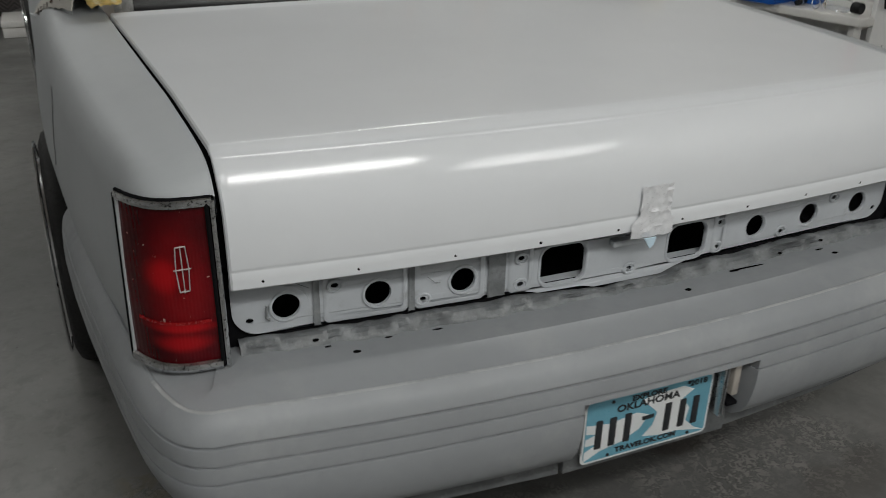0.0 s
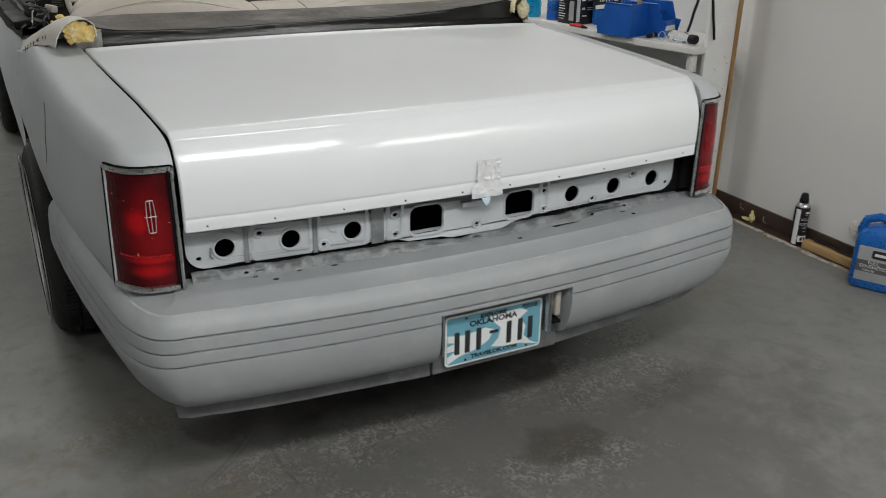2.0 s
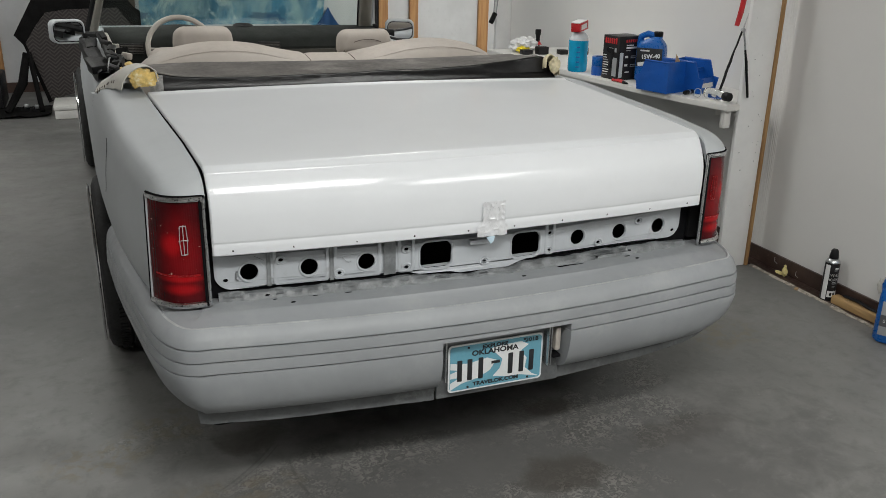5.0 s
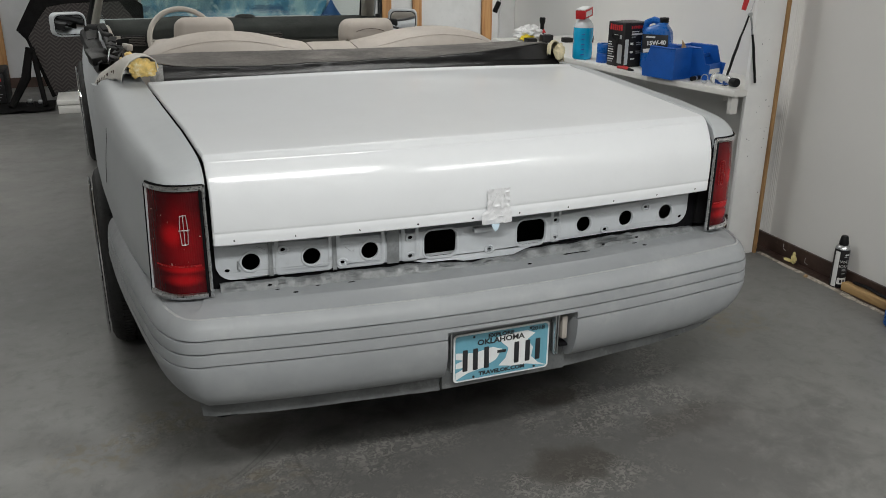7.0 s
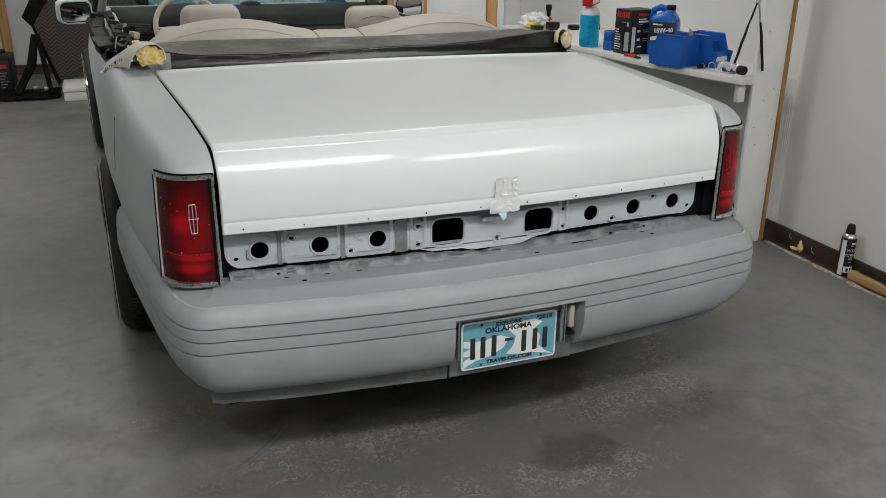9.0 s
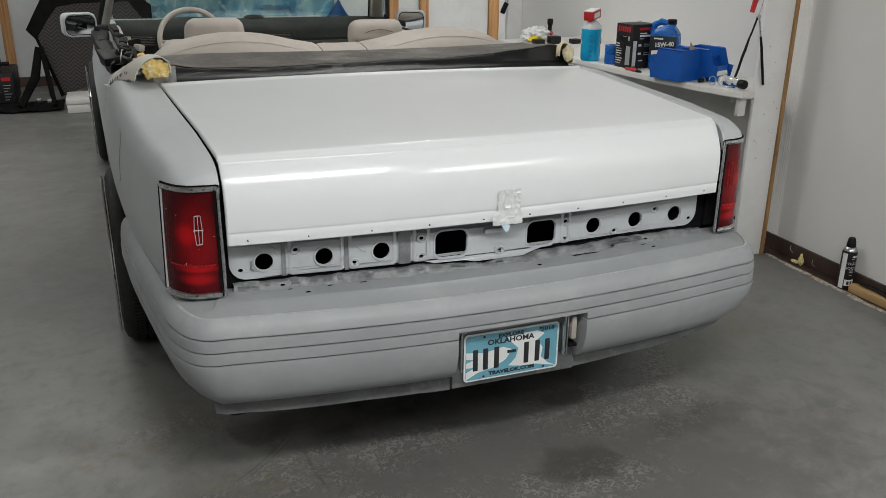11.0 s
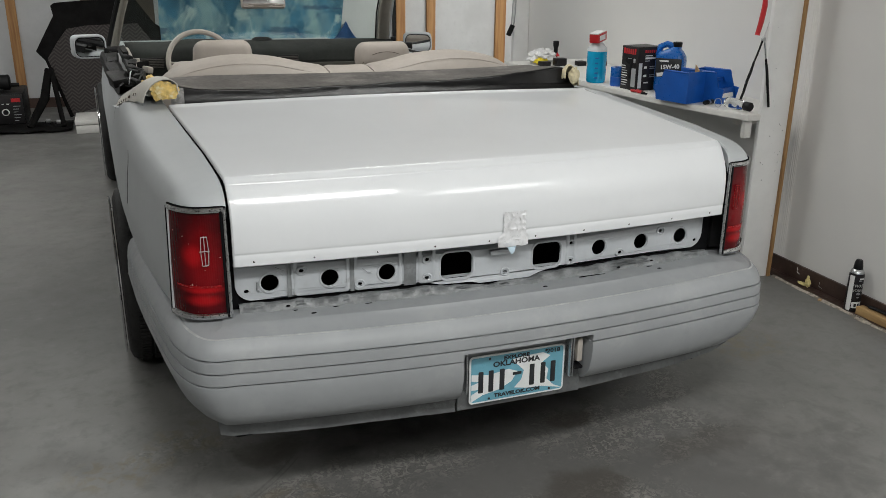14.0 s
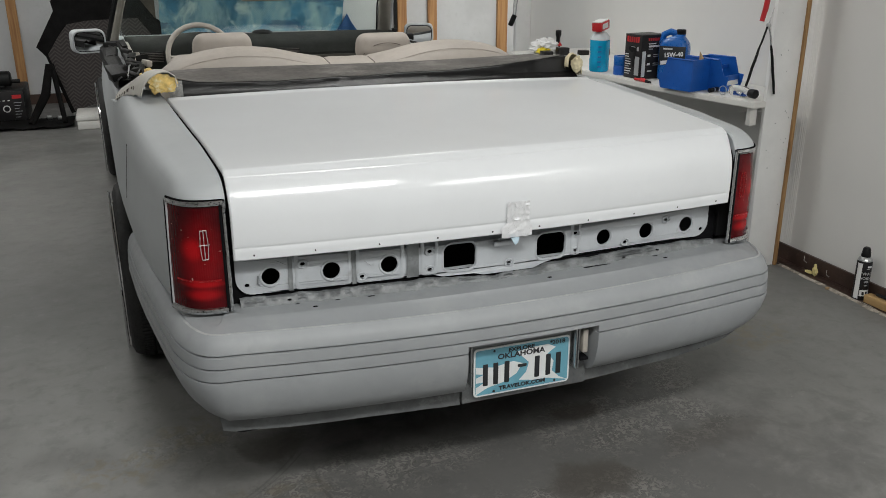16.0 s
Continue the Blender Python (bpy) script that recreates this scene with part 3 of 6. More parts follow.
# unseen ceiling lamps, a body for each tube above
for tx, ty, tl, td in TUBES:
    wide = td > 0.5
    fx = thing("unseen_ceiling_light", "unseen wide ceiling fixture with six lit tubes, added to brighten the right side" if wide else "unseen white ceiling fixture with two lit fluorescent tubes, placed to match the light", "ceiling light", (tx, ty, CEILING), group="ceiling tubes")
    part("housing", box((-tl / 2 - 0.03, -td / 3, -0.06), (tl / 2 + 0.03, td / 3, -0.002), 0.008), M["ceiling"], fx)
    for k in range(6 if wide else 2):
        off = (k - 2.5) * 0.11 if wide else (k - 0.5) * 0.08
        part("tube", moved(lathe([(0.012, -tl / 2), (0.012, tl / 2)], 10), pose(0, off, -0.08, 0, 90, 0)), M["tube"], fx)


# ---- the car ----
def skew(p):
    """The car stands a touch askew to the room ahead of its tail."""
    return Vector((p[0] - 0.028 * max(0.0, p[1] - 0.3), p[1], p[2] - 0.007 * (p[0] + 0.85) * min(1.0, max(0.0, p[1] / 0.8))))


def car_part(name, bm, material, parent, label="", smooth=True):
    for v in bm.verts:
        v.co = skew(v.co)
    return part(name, bm, material, parent, label, smooth)


car = thing("car", "white and grey-primered convertible sedan with trim stripped from its tail", "car")
AXLE_R, AXLE_F, HUB = 1.20, 4.18, 0.345
ARCH = 0.405

# cross-sections: y, gap x, gap z, top x, top z, shoulder x, shoulder z, belly x
SECTIONS = [
    (-0.05, 0.776, 0.946, 0.836, 0.942, 0.892, 0.936, 0.905),
    (-0.035, 0.777, 0.974, 0.838, 0.964, 0.893, 0.938, 0.908),
    (0.0, 0.779, 0.993, 0.842, 0.982, 0.897, 0.942, 0.913),
    (0.06, 0.783, 1.004, 0.850, 0.993, 0.906, 0.946, 0.922),
    (0.25, 0.794, 1.012, 0.868, 1.000, 0.930, 0.952, 0.950),
    (0.55, 0.812, 1.024, 0.892, 1.017, 0.958, 0.966, 0.983),
    (0.87, 0.832, 1.041, 0.910, 1.040, 0.979, 0.982, 1.006),
    (1.05, 0.842, 1.048, 0.917, 1.049, 0.986, 0.990, 1.014),
    (1.46, 0.858, 1.010, 0.922, 1.008, 0.989, 0.970, 1.020),
    (2.20, 0.870, 0.965, 0.925, 0.963, 0.988, 0.930, 1.021),
    (3.20, 0.870, 0.950, 0.925, 0.945, 0.985, 0.910, 1.020),
    (3.75, 0.860, 0.955, 0.915, 0.950, 0.980, 0.915, 1.018),
    (4.60, 0.80, 0.865, 0.86, 0.86, 0.95, 0.83, 0.990),
    (5.15, 0.74, 0.79, 0.80, 0.785, 0.90, 0.75, 0.930),
]


def low_edge(y):
    """Height of the sheet metal's lower edge: sill, risen over the wheels."""
    for a in (AXLE_R, AXLE_F):
        if abs(y - a) < ARCH:
            return max(0.20, HUB + math.sqrt(ARCH**2 - (y - a) ** 2) * 0.98)
    return 0.20 if y > AXLE_R else 0.47


def tail_curve(x):
    """How far the tail's end curves forward at a distance from the middle."""
    return curve_at([(0.78, 0.0), (0.835, 0.005), (0.866, 0.020), (0.889, 0.048), (0.905, 0.074), (0.93, 0.088)], x)[0]


def side_row(y, s, rear=False):
    gx, gz, tx, tz, sx, sz, bx = curve_at(SECTIONS, y)
    if s > 0:
        low = curve_at([(0.3, 0.0), (0.6, 0.010), (0.87, 0.020), (1.05, 0.027), (1.46, 0.025), (2.2, 0.010), (3.0, 0.0)], y)[0]
        gz, tz, sz = gz - 0.4 * low, tz - low, sz - 0.9 * low
    lo = low_edge(y)
    pts = [(gx, gz - 0.035), (gx, gz - 0.004), (gx + 0.004, gz)]
    keys = [(0.0, gx + 0.004, gz), (1.0, gx * 0.45 + tx * 0.55, gz * 0.45 + tz * 0.55 + 0.002), (2.0, tx, tz), (3.0, tx * 0.30 + sx * 0.70, tz * 0.74 + sz * 0.26), (4.0, sx + 0.003, sz - 0.010), (5.0, sx * 0.6 + bx * 0.4, sz - 0.055), (6.0, sx * 0.25 + bx * 0.75, sz - 0.12), (7.0, bx, sz - 0.20)]
    pts += [curve_at(keys, k / 3) for k in range(1, 22)]
    tuck = 0.016 if rear else 0.0
    pts += [(bx, 0.73), (bx - 0.35 * tuck, 0.68), (bx - tuck, 0.62), (bx - 0.004 - 1.6 * tuck, 0.56), (bx - 0.014, 0.42), (bx - 0.03, 0.28), (bx - 0.045, 0.20)]
    widen = curve_at([(0.0, 0.010), (0.3, 0.012), (0.65, 0.014), (1.1, 0.009), (1.5, 0.002), (2.0, 0.0)], y)[0] if s < 0 else 0.0
    pts = [(x + widen * min(1.0, max(0.0, (i - 2) / 12)), z) for i, (x, z) in enumerate(pts)]
    fade = max(0.0, 1 - max(0.0, y + 0.05) / 0.35) if rear else 0.0
    upper, lower = pts[:14], pts[13:]
    out = [(s * x, y + tail_curve(x) * fade, z) for x, z in upper]
    mid = max(lo, 0.78)
    levels = [lower[0][1] + (mid - lower[0][1]) * k / 10 for k in range(1, 11)] + [mid + (lo - mid) * k / 9 for k in range(1, 10)]
    for z in levels:
        x = lower[-1][0]
        for a, b_ in zip(lower, lower[1:]):
            if a[1] >= z >= b_[1] and a[1] > b_[1]:
                x = a[0] + (b_[0] - a[0]) * (a[1] - z) / (a[1] - b_[1])
        yy = y + tail_curve(x) * fade
        out.append((s * x, max(yy, 0.034) if rear else yy, z))
    hi = max(lo, 0.2)
    out.append((s * (abs(out[-1][0]) - 0.035), out[-1][1], hi + 0.004))
    return out


def side_panel(name, y0, y1, s, label, material, rear=False):
    ys = [y0, y1] + [y0 + (y1 - y0) * k / 60 for k in range(1, 60)]
    for a in (AXLE_R, AXLE_F):
        ys += [a - ARCH * math.cos(math.pi * k / 24) for k in range(25) if y0 < a - ARCH * math.cos(math.pi * k / 24) < y1]
    if rear:
        ys += [-0.045, -0.035, -0.02, -0.01, 0.0, 0.01, 0.03]
    ys = sorted(set(round(v, 4) for v in ys))
    rows = [side_row(y, s, rear) for y in ys]
    if s > 0:
        rows = [r[::-1] for r in rows]
    bm = grid(rows)
    bmesh.ops.remove_doubles(bm, verts=bm.verts[:], dist=1e-5)
    return car_part(name, bm, material, car, label)


for s in (-1, 1):
    side_panel("quarter_panel", -0.05, 1.459, s, "quarter panel in matte grey primer", M["primer"], True)
    side_panel("door", 1.469, 2.95, s, "door in matte grey primer, its window trim stripped", M["primer"])
    side_panel("fender", 2.956, 5.15, s, "front fender in grey primer", M["primer"])

# fuel door seam on the driver's side
def side_x(y, z, s):
    """Outward place of the body's skin at a height on its side."""
    row = [q for q in side_row(y, s) if abs(q[0]) > 0.9][:-1]
    for a, b_ in zip(row, row[1:]):
        if a[2] >= z >= b_[2] and a[2] > b_[2]:
            return a[0] + (b_[0] - a[0]) * (a[2] - z) / (a[2] - b_[2])
    return row[-1][0]


rows = []
for k in range(21):
    z = 0.952 - 0.0088 * k
    bend = 0.016 * max(0.0, 1 - k / 3.0) ** 2 + 0.016 * max(0.0, (k - 17) / 3.0) ** 2
    rows.append([(side_x(0.65 + bend + d, z, -1) - e, 0.65 + bend + d, z) for d, e in ((0.0, 0.0003), (0.001, 0.0012), (0.006, 0.0012), (0.007, 0.0003))])
car_part("fuel_door_seam", grid(rows), M["ink"], car)

# hood, cowl and nose
rows = [[(x * curve_at(SECTIONS, y)[0] / 0.8 * 0.8, y, curve_at(SECTIONS, y)[1] + 0.025 * (1 - x * x) - 0.004) for x in [k / 8 - 1 for k in range(17)]] for y in (3.72, 4.0, 4.3, 4.6, 4.9, 5.15)]
car_part("hood", grid(rows), M["primer"], car, "hood in grey primer")
car_part("nose", box((-0.88, 5.12, 0.22), (0.88, 5.28, 0.86), 0.05, 3), M["bumper"], car)
car_part("underbody", box((-0.80, 0.02, 0.22), (0.80, 5.1, 0.34), 0.02), M["black"], car)
# solid black block in place of the trunk's shade, seen through the holes
car_part("trunk_dark_block", box((-0.74, 0.30, 0.36), (0.74, 0.85, 0.93), 0.02), M["black"], car)

# trunk lid
BOW = 0.045


def bow(x):
    return -BOW * (1 - min(1.0, (x / 0.78) ** 2))


LID = [  # distance behind the panel's ends, height: front edge to lower lip
    (0.951, 1.026), (0.957, 1.036), (0.9565, 1.0415), (0.954, 1.0442), (0.9495, 1.0445), (0.945, 1.0432), (0.932, 1.0385), (0.926, 1.0378), (0.90, 1.0372), (0.75, 1.0345), (0.50, 1.0255), (0.30, 1.0175), (0.14, 1.011), (0.06, 1.0078), (0.026, 1.0062),
    (0.016, 1.0057), (0.0125, 1.0052), (0.0100, 1.0042), (0.0070, 1.0024), (0.0015, 0.9992), (-0.0040, 0.9957), (-0.0078, 0.9936), (-0.0098, 0.9924), (-0.0108, 0.9913), (-0.0113, 0.9900), (-0.0118, 0.9892), (-0.0132, 0.9878), (-0.0177, 0.9830), (-0.025, 0.9730), (-0.034, 0.9585), (-0.0425, 0.9435), (-0.050, 0.9270), (-0.0555, 0.9070), (-0.0583, 0.885), (-0.059, 0.850), (-0.0585, 0.818), (-0.0578, 0.8148), (-0.0562, 0.812), (-0.0564, 0.8095), (-0.0574, 0.807), (-0.0574, 0.795), (-0.0568, 0.780), (-0.054, 0.7775), (-0.050, 0.7775), (-0.046, 0.780),
]
cols = [-1, -0.9985, -0.994, -0.975] + [k / 12 - 11 / 12 for k in range(1, 22)] + [0.975, 0.994, 0.9985, 1]
cols = sorted(set([c for c in cols if abs(c) <= 1]))
rows = []
for c in cols:
    row = []
    for d, z in LID:
        half = 0.7715 + 0.0575 * max(0.0, d) / 0.955
        if d < 0:
            half = 0.7715 - 0.003 * min(1, -d / 0.05)
        x = c * half
        k = max(0.0, 1 - d / 0.10)
        b_ = bow(x) * (0.25 + 0.75 * min(1.0, k)) if d < 0.5 else bow(x) * (-0.3 if d > 0.8 else 0.1)
        crown = 0.007 * (1 - c * c) * (1 if d > 0 else 0.4)
        drop = -0.010 if abs(c) == 1 else -0.003 if abs(c) > 0.997 else 0.0
        dd = 0.010 if (abs(c) == 1 and d < 0) else 0.003 if (abs(c) > 0.997 and d < 0) else 0.0
        row.append((x, d + b_ + dd, z + crown + (drop if d >= 0 else 0)))
    rows.append(row)
lid = car_part("trunk_lid", grid(rows), M["lid"], car, "glossy pearl white trunk lid with small trim holes")
# dark gap under the lid's edges
for s in (-1, 1):
    rows = [[(s * (0.7535 + 0.0595 * d / 0.955), d, 0.976 + 0.041 * d), (s * (0.792 + 0.0595 * d / 0.955), d, 0.976 + 0.041 * d)] for d in (0.965, 0.5, 0.2, 0.03)]
    rows += [[(s * 0.752, 0.004, 0.945), (s * 0.788, 0.004, 0.945)], [(s * 0.752, -0.012, 0.80), (s * 0.788, -0.012, 0.80)]]
    car_part("gap_seal", grid(rows), M["black"], car)
# trim holes along the lip
for x in (-0.716, -0.558, -0.386, -0.223, -0.061, 0.084, 0.244, 0.402, 0.562, 0.713):
    car_part("trim_hole", moved(lathe([(0.0028, 0), (0.0028, 0.001)], 10), pose(x, -0.0562 + bow(x), 0.791, 90)), M["hole"], lid)

# taped lock hole
trnd = random.Random(11)
rows = []
for i in range(25):
    z = 0.770 + 0.104 * i / 24
    row = []
    for j in range(21):
        u = j / 20
        step = min(1.0, max(0.0, (z - 0.800) / 0.012))
        w, x0 = 0.094 - 0.024 * step, -0.036 + 0.015 * step
        ragged = 0.003 * noise.noise(Vector((z * 60, u * 2, 4)))
        crease = max(0.0, 0.5 - 3.0 * abs(noise.noise(Vector((u * 2.6, z * 28, 1))))) + max(0.0, 0.35 - 2.5 * abs(noise.noise(Vector((u * 5, z * 55, 6)))))
        y = -0.0610 + bow(0.04) - 0.004 * math.sin(math.pi * u) - 0.0055 * crease
        row.append((x0 + w * u + ragged, y, z + 0.004 * noise.noise(Vector((u * 4, 9, 0))) * (i in (0, 24))))
    rows.append(row)
car_part("tape_patch", grid(rows), M["foil"], lid, "crumpled silver tape over the lock hole")
rag = [(-0.012, 0.772), (0.014, 0.772), (0.010, 0.757), (0.002, 0.750), (-0.004, 0.759)]
car_part("tape_tail", moved(plate(rag, thick=0.003), pose(0, -0.118, 0)), surface("pale_blue_tape", (0.55, 0.70, 0.80), 0.5), lid, "loose end of pale blue tape")

# tail panel with its holes
def slot(cx, cz, w=0.014, h=0.0105):
    return circle(cx, cz, w / 2, 10, h / 2)


outline = []
for x, z in rounded(-0.763, 0.6585, 0.738, 0.800, 0.045, 8)[:27] + [(-0.215, 0.6585), (-0.185, 0.650), (-0.09, 0.648), (-0.06, 0.640), (0.10, 0.640), (0.135, 0.652), (0.165, 0.6585)] + rounded(-0.763, 0.6585, 0.738, 0.800, 0.045, 8)[27:]:
    outline.append((x, z))
ROUND = (-0.670, -0.506, -0.343, 0.339, 0.494, 0.648)
holes = [circle(x, 0.7055, 0.0245, 28) for x in ROUND]
holes += [rounded(-0.183, 0.663, -0.085, 0.744, 0.022), rounded(0.110, 0.664, 0.205, 0.742, 0.022)]
SLOTS = [(-0.734, 0.686), (-0.584, 0.733), (-0.422, 0.679), (-0.225, 0.731), (-0.225, 0.676), (0.020, 0.667), (0.239, 0.731), (0.239, 0.675), (0.418, 0.679), (0.568, 0.732), (0.711, 0.682)]
holes += [slot(*q) for q in SLOTS]
bm = plate(outline, holes, 0.003)
for v in bm.verts:
    v.co.y += bow(v.co.x) * 0.9 + 0.003
tail = car_part("tail_panel", bm, M["panel"], car, "grey-primered inner tail panel with round and square holes", smooth=False)
for q in SLOTS[1:10]:
    ring = grid([[(q[0] + r * math.cos(2 * math.pi * k / 16), bow(q[0]) * 0.9 + 0.0015 - y, q[1] + r * 0.8 * math.sin(2 * math.pi * k / 16)) for k in range(16)] for r, y in ((0.017, 0.0), (0.015, 0.003), (0.012, 0.003), (0.010, 0.0))], close=True)
    car_part("pressed_ring", ring, M["panel"], tail)
for x in ROUND:
    ring = grid([[(x + r * math.cos(2 * math.pi * k / 28), bow(x) * 0.9 + 0.0015 - y, 0.7055 + r * math.sin(2 * math.pi * k / 28)) for k in range(28)] for r, y in ((0.031, 0.0), (0.029, 0.0015), (0.026, 0.0015), (0.0245, -0.006))], close=True)
    car_part("pressed_ring", ring, M["panel"], tail)
for x0, z0, x1, z1 in ((-0.183, 0.663, -0.085, 0.744), (0.110, 0.664, 0.205, 0.742)):
    loops = []
    for g, y in ((0.0065, 0.0), (0.0045, 0.0018), (0.001, 0.0018), (-0.001, -0.006)):
        loops.append([(x, bow(x) * 0.9 + 0.0015 - y, z) for x, z in rounded(x0 - g, z0 - g, x1 + g, z1 + g, 0.022 + g)])
    car_part("pressed_ring", grid(loops, close=True), M["panel"], tail)
for x0, x1, z0, z1, d in ((-0.606, -0.450, 0.6605, 0.800, 0.0018), (-0.438, -0.300, 0.6605, 0.800, 0.0018), (-0.252, -0.200, 0.6605, 0.800, 0.0026), (0.222, 0.258, 0.662, 0.800, 0.0026)):
    ring = []
    for g, y in ((0.0, 0.0), (-0.004, 1.0), (-0.010, 1.0)):
        ring.append([(x, bow(x) * 0.9 + 0.0013 - d * y, z) for x, z in rounded(x0 - g, z0 - g, x1 + g, z1 + g, 0.011, 4)])
    car_part("pressed_step", grid(ring, close=True), M["panel"], tail)
for x in (-0.618, -0.444, -0.276):
    w = 0.006 if x < -0.3 else 0.018
    car_part("pressed_groove", grid([[(x - w + w * 2 * k / 6, bow(x) * 0.9 + 0.0004 - 0.0012 * abs(k - 3) / 3, z) for k in range(7)] for z in (0.786, 0.66)]), M["flange"], tail)
arc = [(-0.670 + 0.040 * math.cos(radians(a)), bow(-0.67) * 0.9 - 0.0006, 0.7055 + 0.040 * math.sin(radians(a))) for a in range(0, 100, 10)]
car_part("emboss", tube(arc, 0.0014, 6), M["panel"], tail)
car_part("emboss", tube([(-0.704, bow(-0.7) * 0.9 - 0.0008, 0.712), (-0.706, bow(-0.7) * 0.9 - 0.001, 0.690), (-0.700, bow(-0.7) * 0.9 - 0.001, 0.684)], 0.0028, 6), M["flange"], tail)
for pts in (((-0.415, 0.726), (-0.400, 0.712), (-0.390, 0.711)), ((-0.655, 0.752), (-0.630, 0.738))):
    car_part("scratch", tube([(x, bow(x) * 0.9 - 0.0034, z) for x, z in pts], 0.0007, 5), M["flange"], tail)
car_part("striker_bracket", box((-0.035, bow(0) - 0.012, 0.728), (0.035, bow(0) * 0.9 + 0.001, 0.742), 0.003), M["panel"], tail)
# crumpled flange under the panel
rows, dark = [], []
for k in range(200):
    x = -0.757 + 1.514 * k / 199
    wob = 0.0045 * noise.noise(Vector((x * 14, 0.3, 0))) + 0.0035 * noise.noise(Vector((x * 37, 1.3, 0))) + 0.0012 * noise.noise(Vector((x * 90, 2.3, 0)))
    dip = 0.017 * max(0.0, 1 - abs(x + 0.02) / 0.16) ** 0.5 + 0.008 * max(0.0, (x - 0.66) / 0.09)
    yb = bow(x) * 0.9
    rows.append([(x, yb + 0.010, 0.648 - dip + wob), (x, yb - 0.002, 0.6515 - dip + 1.4 * wob), (x, yb - 0.008 - 1.5 * wob, 0.6505 - dip + wob), (x, yb - 0.014 + 2 * wob, 0.649 - 0.8 * dip - 1.5 * wob), (x, yb - 0.0175 - wob, 0.6425 - 0.5 * dip + wob), (x, yb - 0.0215 + 2 * wob, 0.6375 - 0.3 * dip + 0.5 * wob), (x, yb - 0.0245 + 2 * wob, 0.633 - 0.2 * dip), (x, yb - 0.026 + 2 * wob, 0.622 - 0.2 * dip)])
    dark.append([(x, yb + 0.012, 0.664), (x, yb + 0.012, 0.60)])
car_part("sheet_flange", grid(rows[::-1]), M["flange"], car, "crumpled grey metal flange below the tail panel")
# black sheet behind the flange, in place of the shade in the gap
car_part("slot_shade_sheet", grid(dark[::-1]), M["black"], car)
for x, d, w, h in ((-0.628, 0.022, 0.006, 0.003), (-0.610, 0.034, 0.006, 0.002), (-0.50, 0.034, 0.007, 0.002), (-0.407, 0.034, 0.010, 0.002), (0.30, 0.036, 0.045, 0.0022), (0.266, 0.036, 0.014, 0.0035), (0.40, 0.026, 0.006, 0.003), (0.528, 0.020, 0.006, 0.003), (0.51, 0.036, 0.010, 0.002)):
    car_part("flange_slot", moved(lathe([(1.0, 0), (1.0, 0.001)], 12), pose(x, bow(x) * 0.9 - d, 0.6362 + 0.55 * (0.034 - d) if d < 0.03 else 0.6346 - 0.004 * (1 - (x / 0.8) ** 2), 25 if d < 0.03 else 0) @ Matrix.Diagonal((w, h, 1, 1))), M["hole"], car)

# bumper: swept profile
def bumper_path():
    """Plan of the bumper's face from the driver's side round the tail to the other side, wings first."""
    side = [(0.985, 0.845), (1.010, 0.838), (1.022, 0.822), (1.024, 0.79), (1.020, 0.70), (1.014, 0.572), (1.0, 0.40), (0.984, 0.259), (0.968, 0.14), (0.951, 0.03), (0.940, -0.035), (0.926, -0.083), (0.909, -0.124), (0.889, -0.154), (0.865, -0.174), (0.835, -0.1855)]
    rear = [-0.79, -0.75, -0.66, -0.56, -0.46, -0.36, -0.28, -0.224, -0.215, -0.205, -0.182, -0.172, -0.10, 0.0]
    left = [(-x, y) for x, y in side] + [(x, -0.188 - 0.042 * (1 - (x / 0.80) ** 2)) for x in rear]
    right = [(-x - 0.014 * min(1.0, max(0.0, (-x - 0.79) / 0.08)), y) for x, y in left[:-1]][::-1]
    return left + right


LEDGE = 4  # rows of the profile on the flat ledge
BUMPER = [  # outward offset, height
    (-0.20, 0.632), (-0.150, 0.634), (-0.108, 0.634), (-0.098, 0.6335), (-0.088, 0.6315), (-0.041, 0.6190), (-0.037, 0.6212), (-0.0325, 0.6205), (-0.027, 0.6150), (-0.0175, 0.6060), (-0.010, 0.594), (-0.0055, 0.583), (-0.0035, 0.5757), (-0.0115, 0.5744), (-0.0115, 0.5708), (-0.0025, 0.5696),
    (-0.0010, 0.560), (-0.0002, 0.548), (0.0, 0.5396), (-0.0090, 0.5386), (-0.0090, 0.5356), (0.0003, 0.5346),
    (0.0015, 0.525), (0.0020, 0.512), (0.0020, 0.5050), (-0.0078, 0.5040), (-0.0078, 0.5010), (0.0022, 0.5000), (0.0030, 0.490), (0.003, 0.470), (-0.001, 0.440), (-0.010, 0.408), (-0.025, 0.381), (-0.045, 0.364), (-0.062, 0.358), (-0.080, 0.356),
]
path = bumper_path()
rows = []
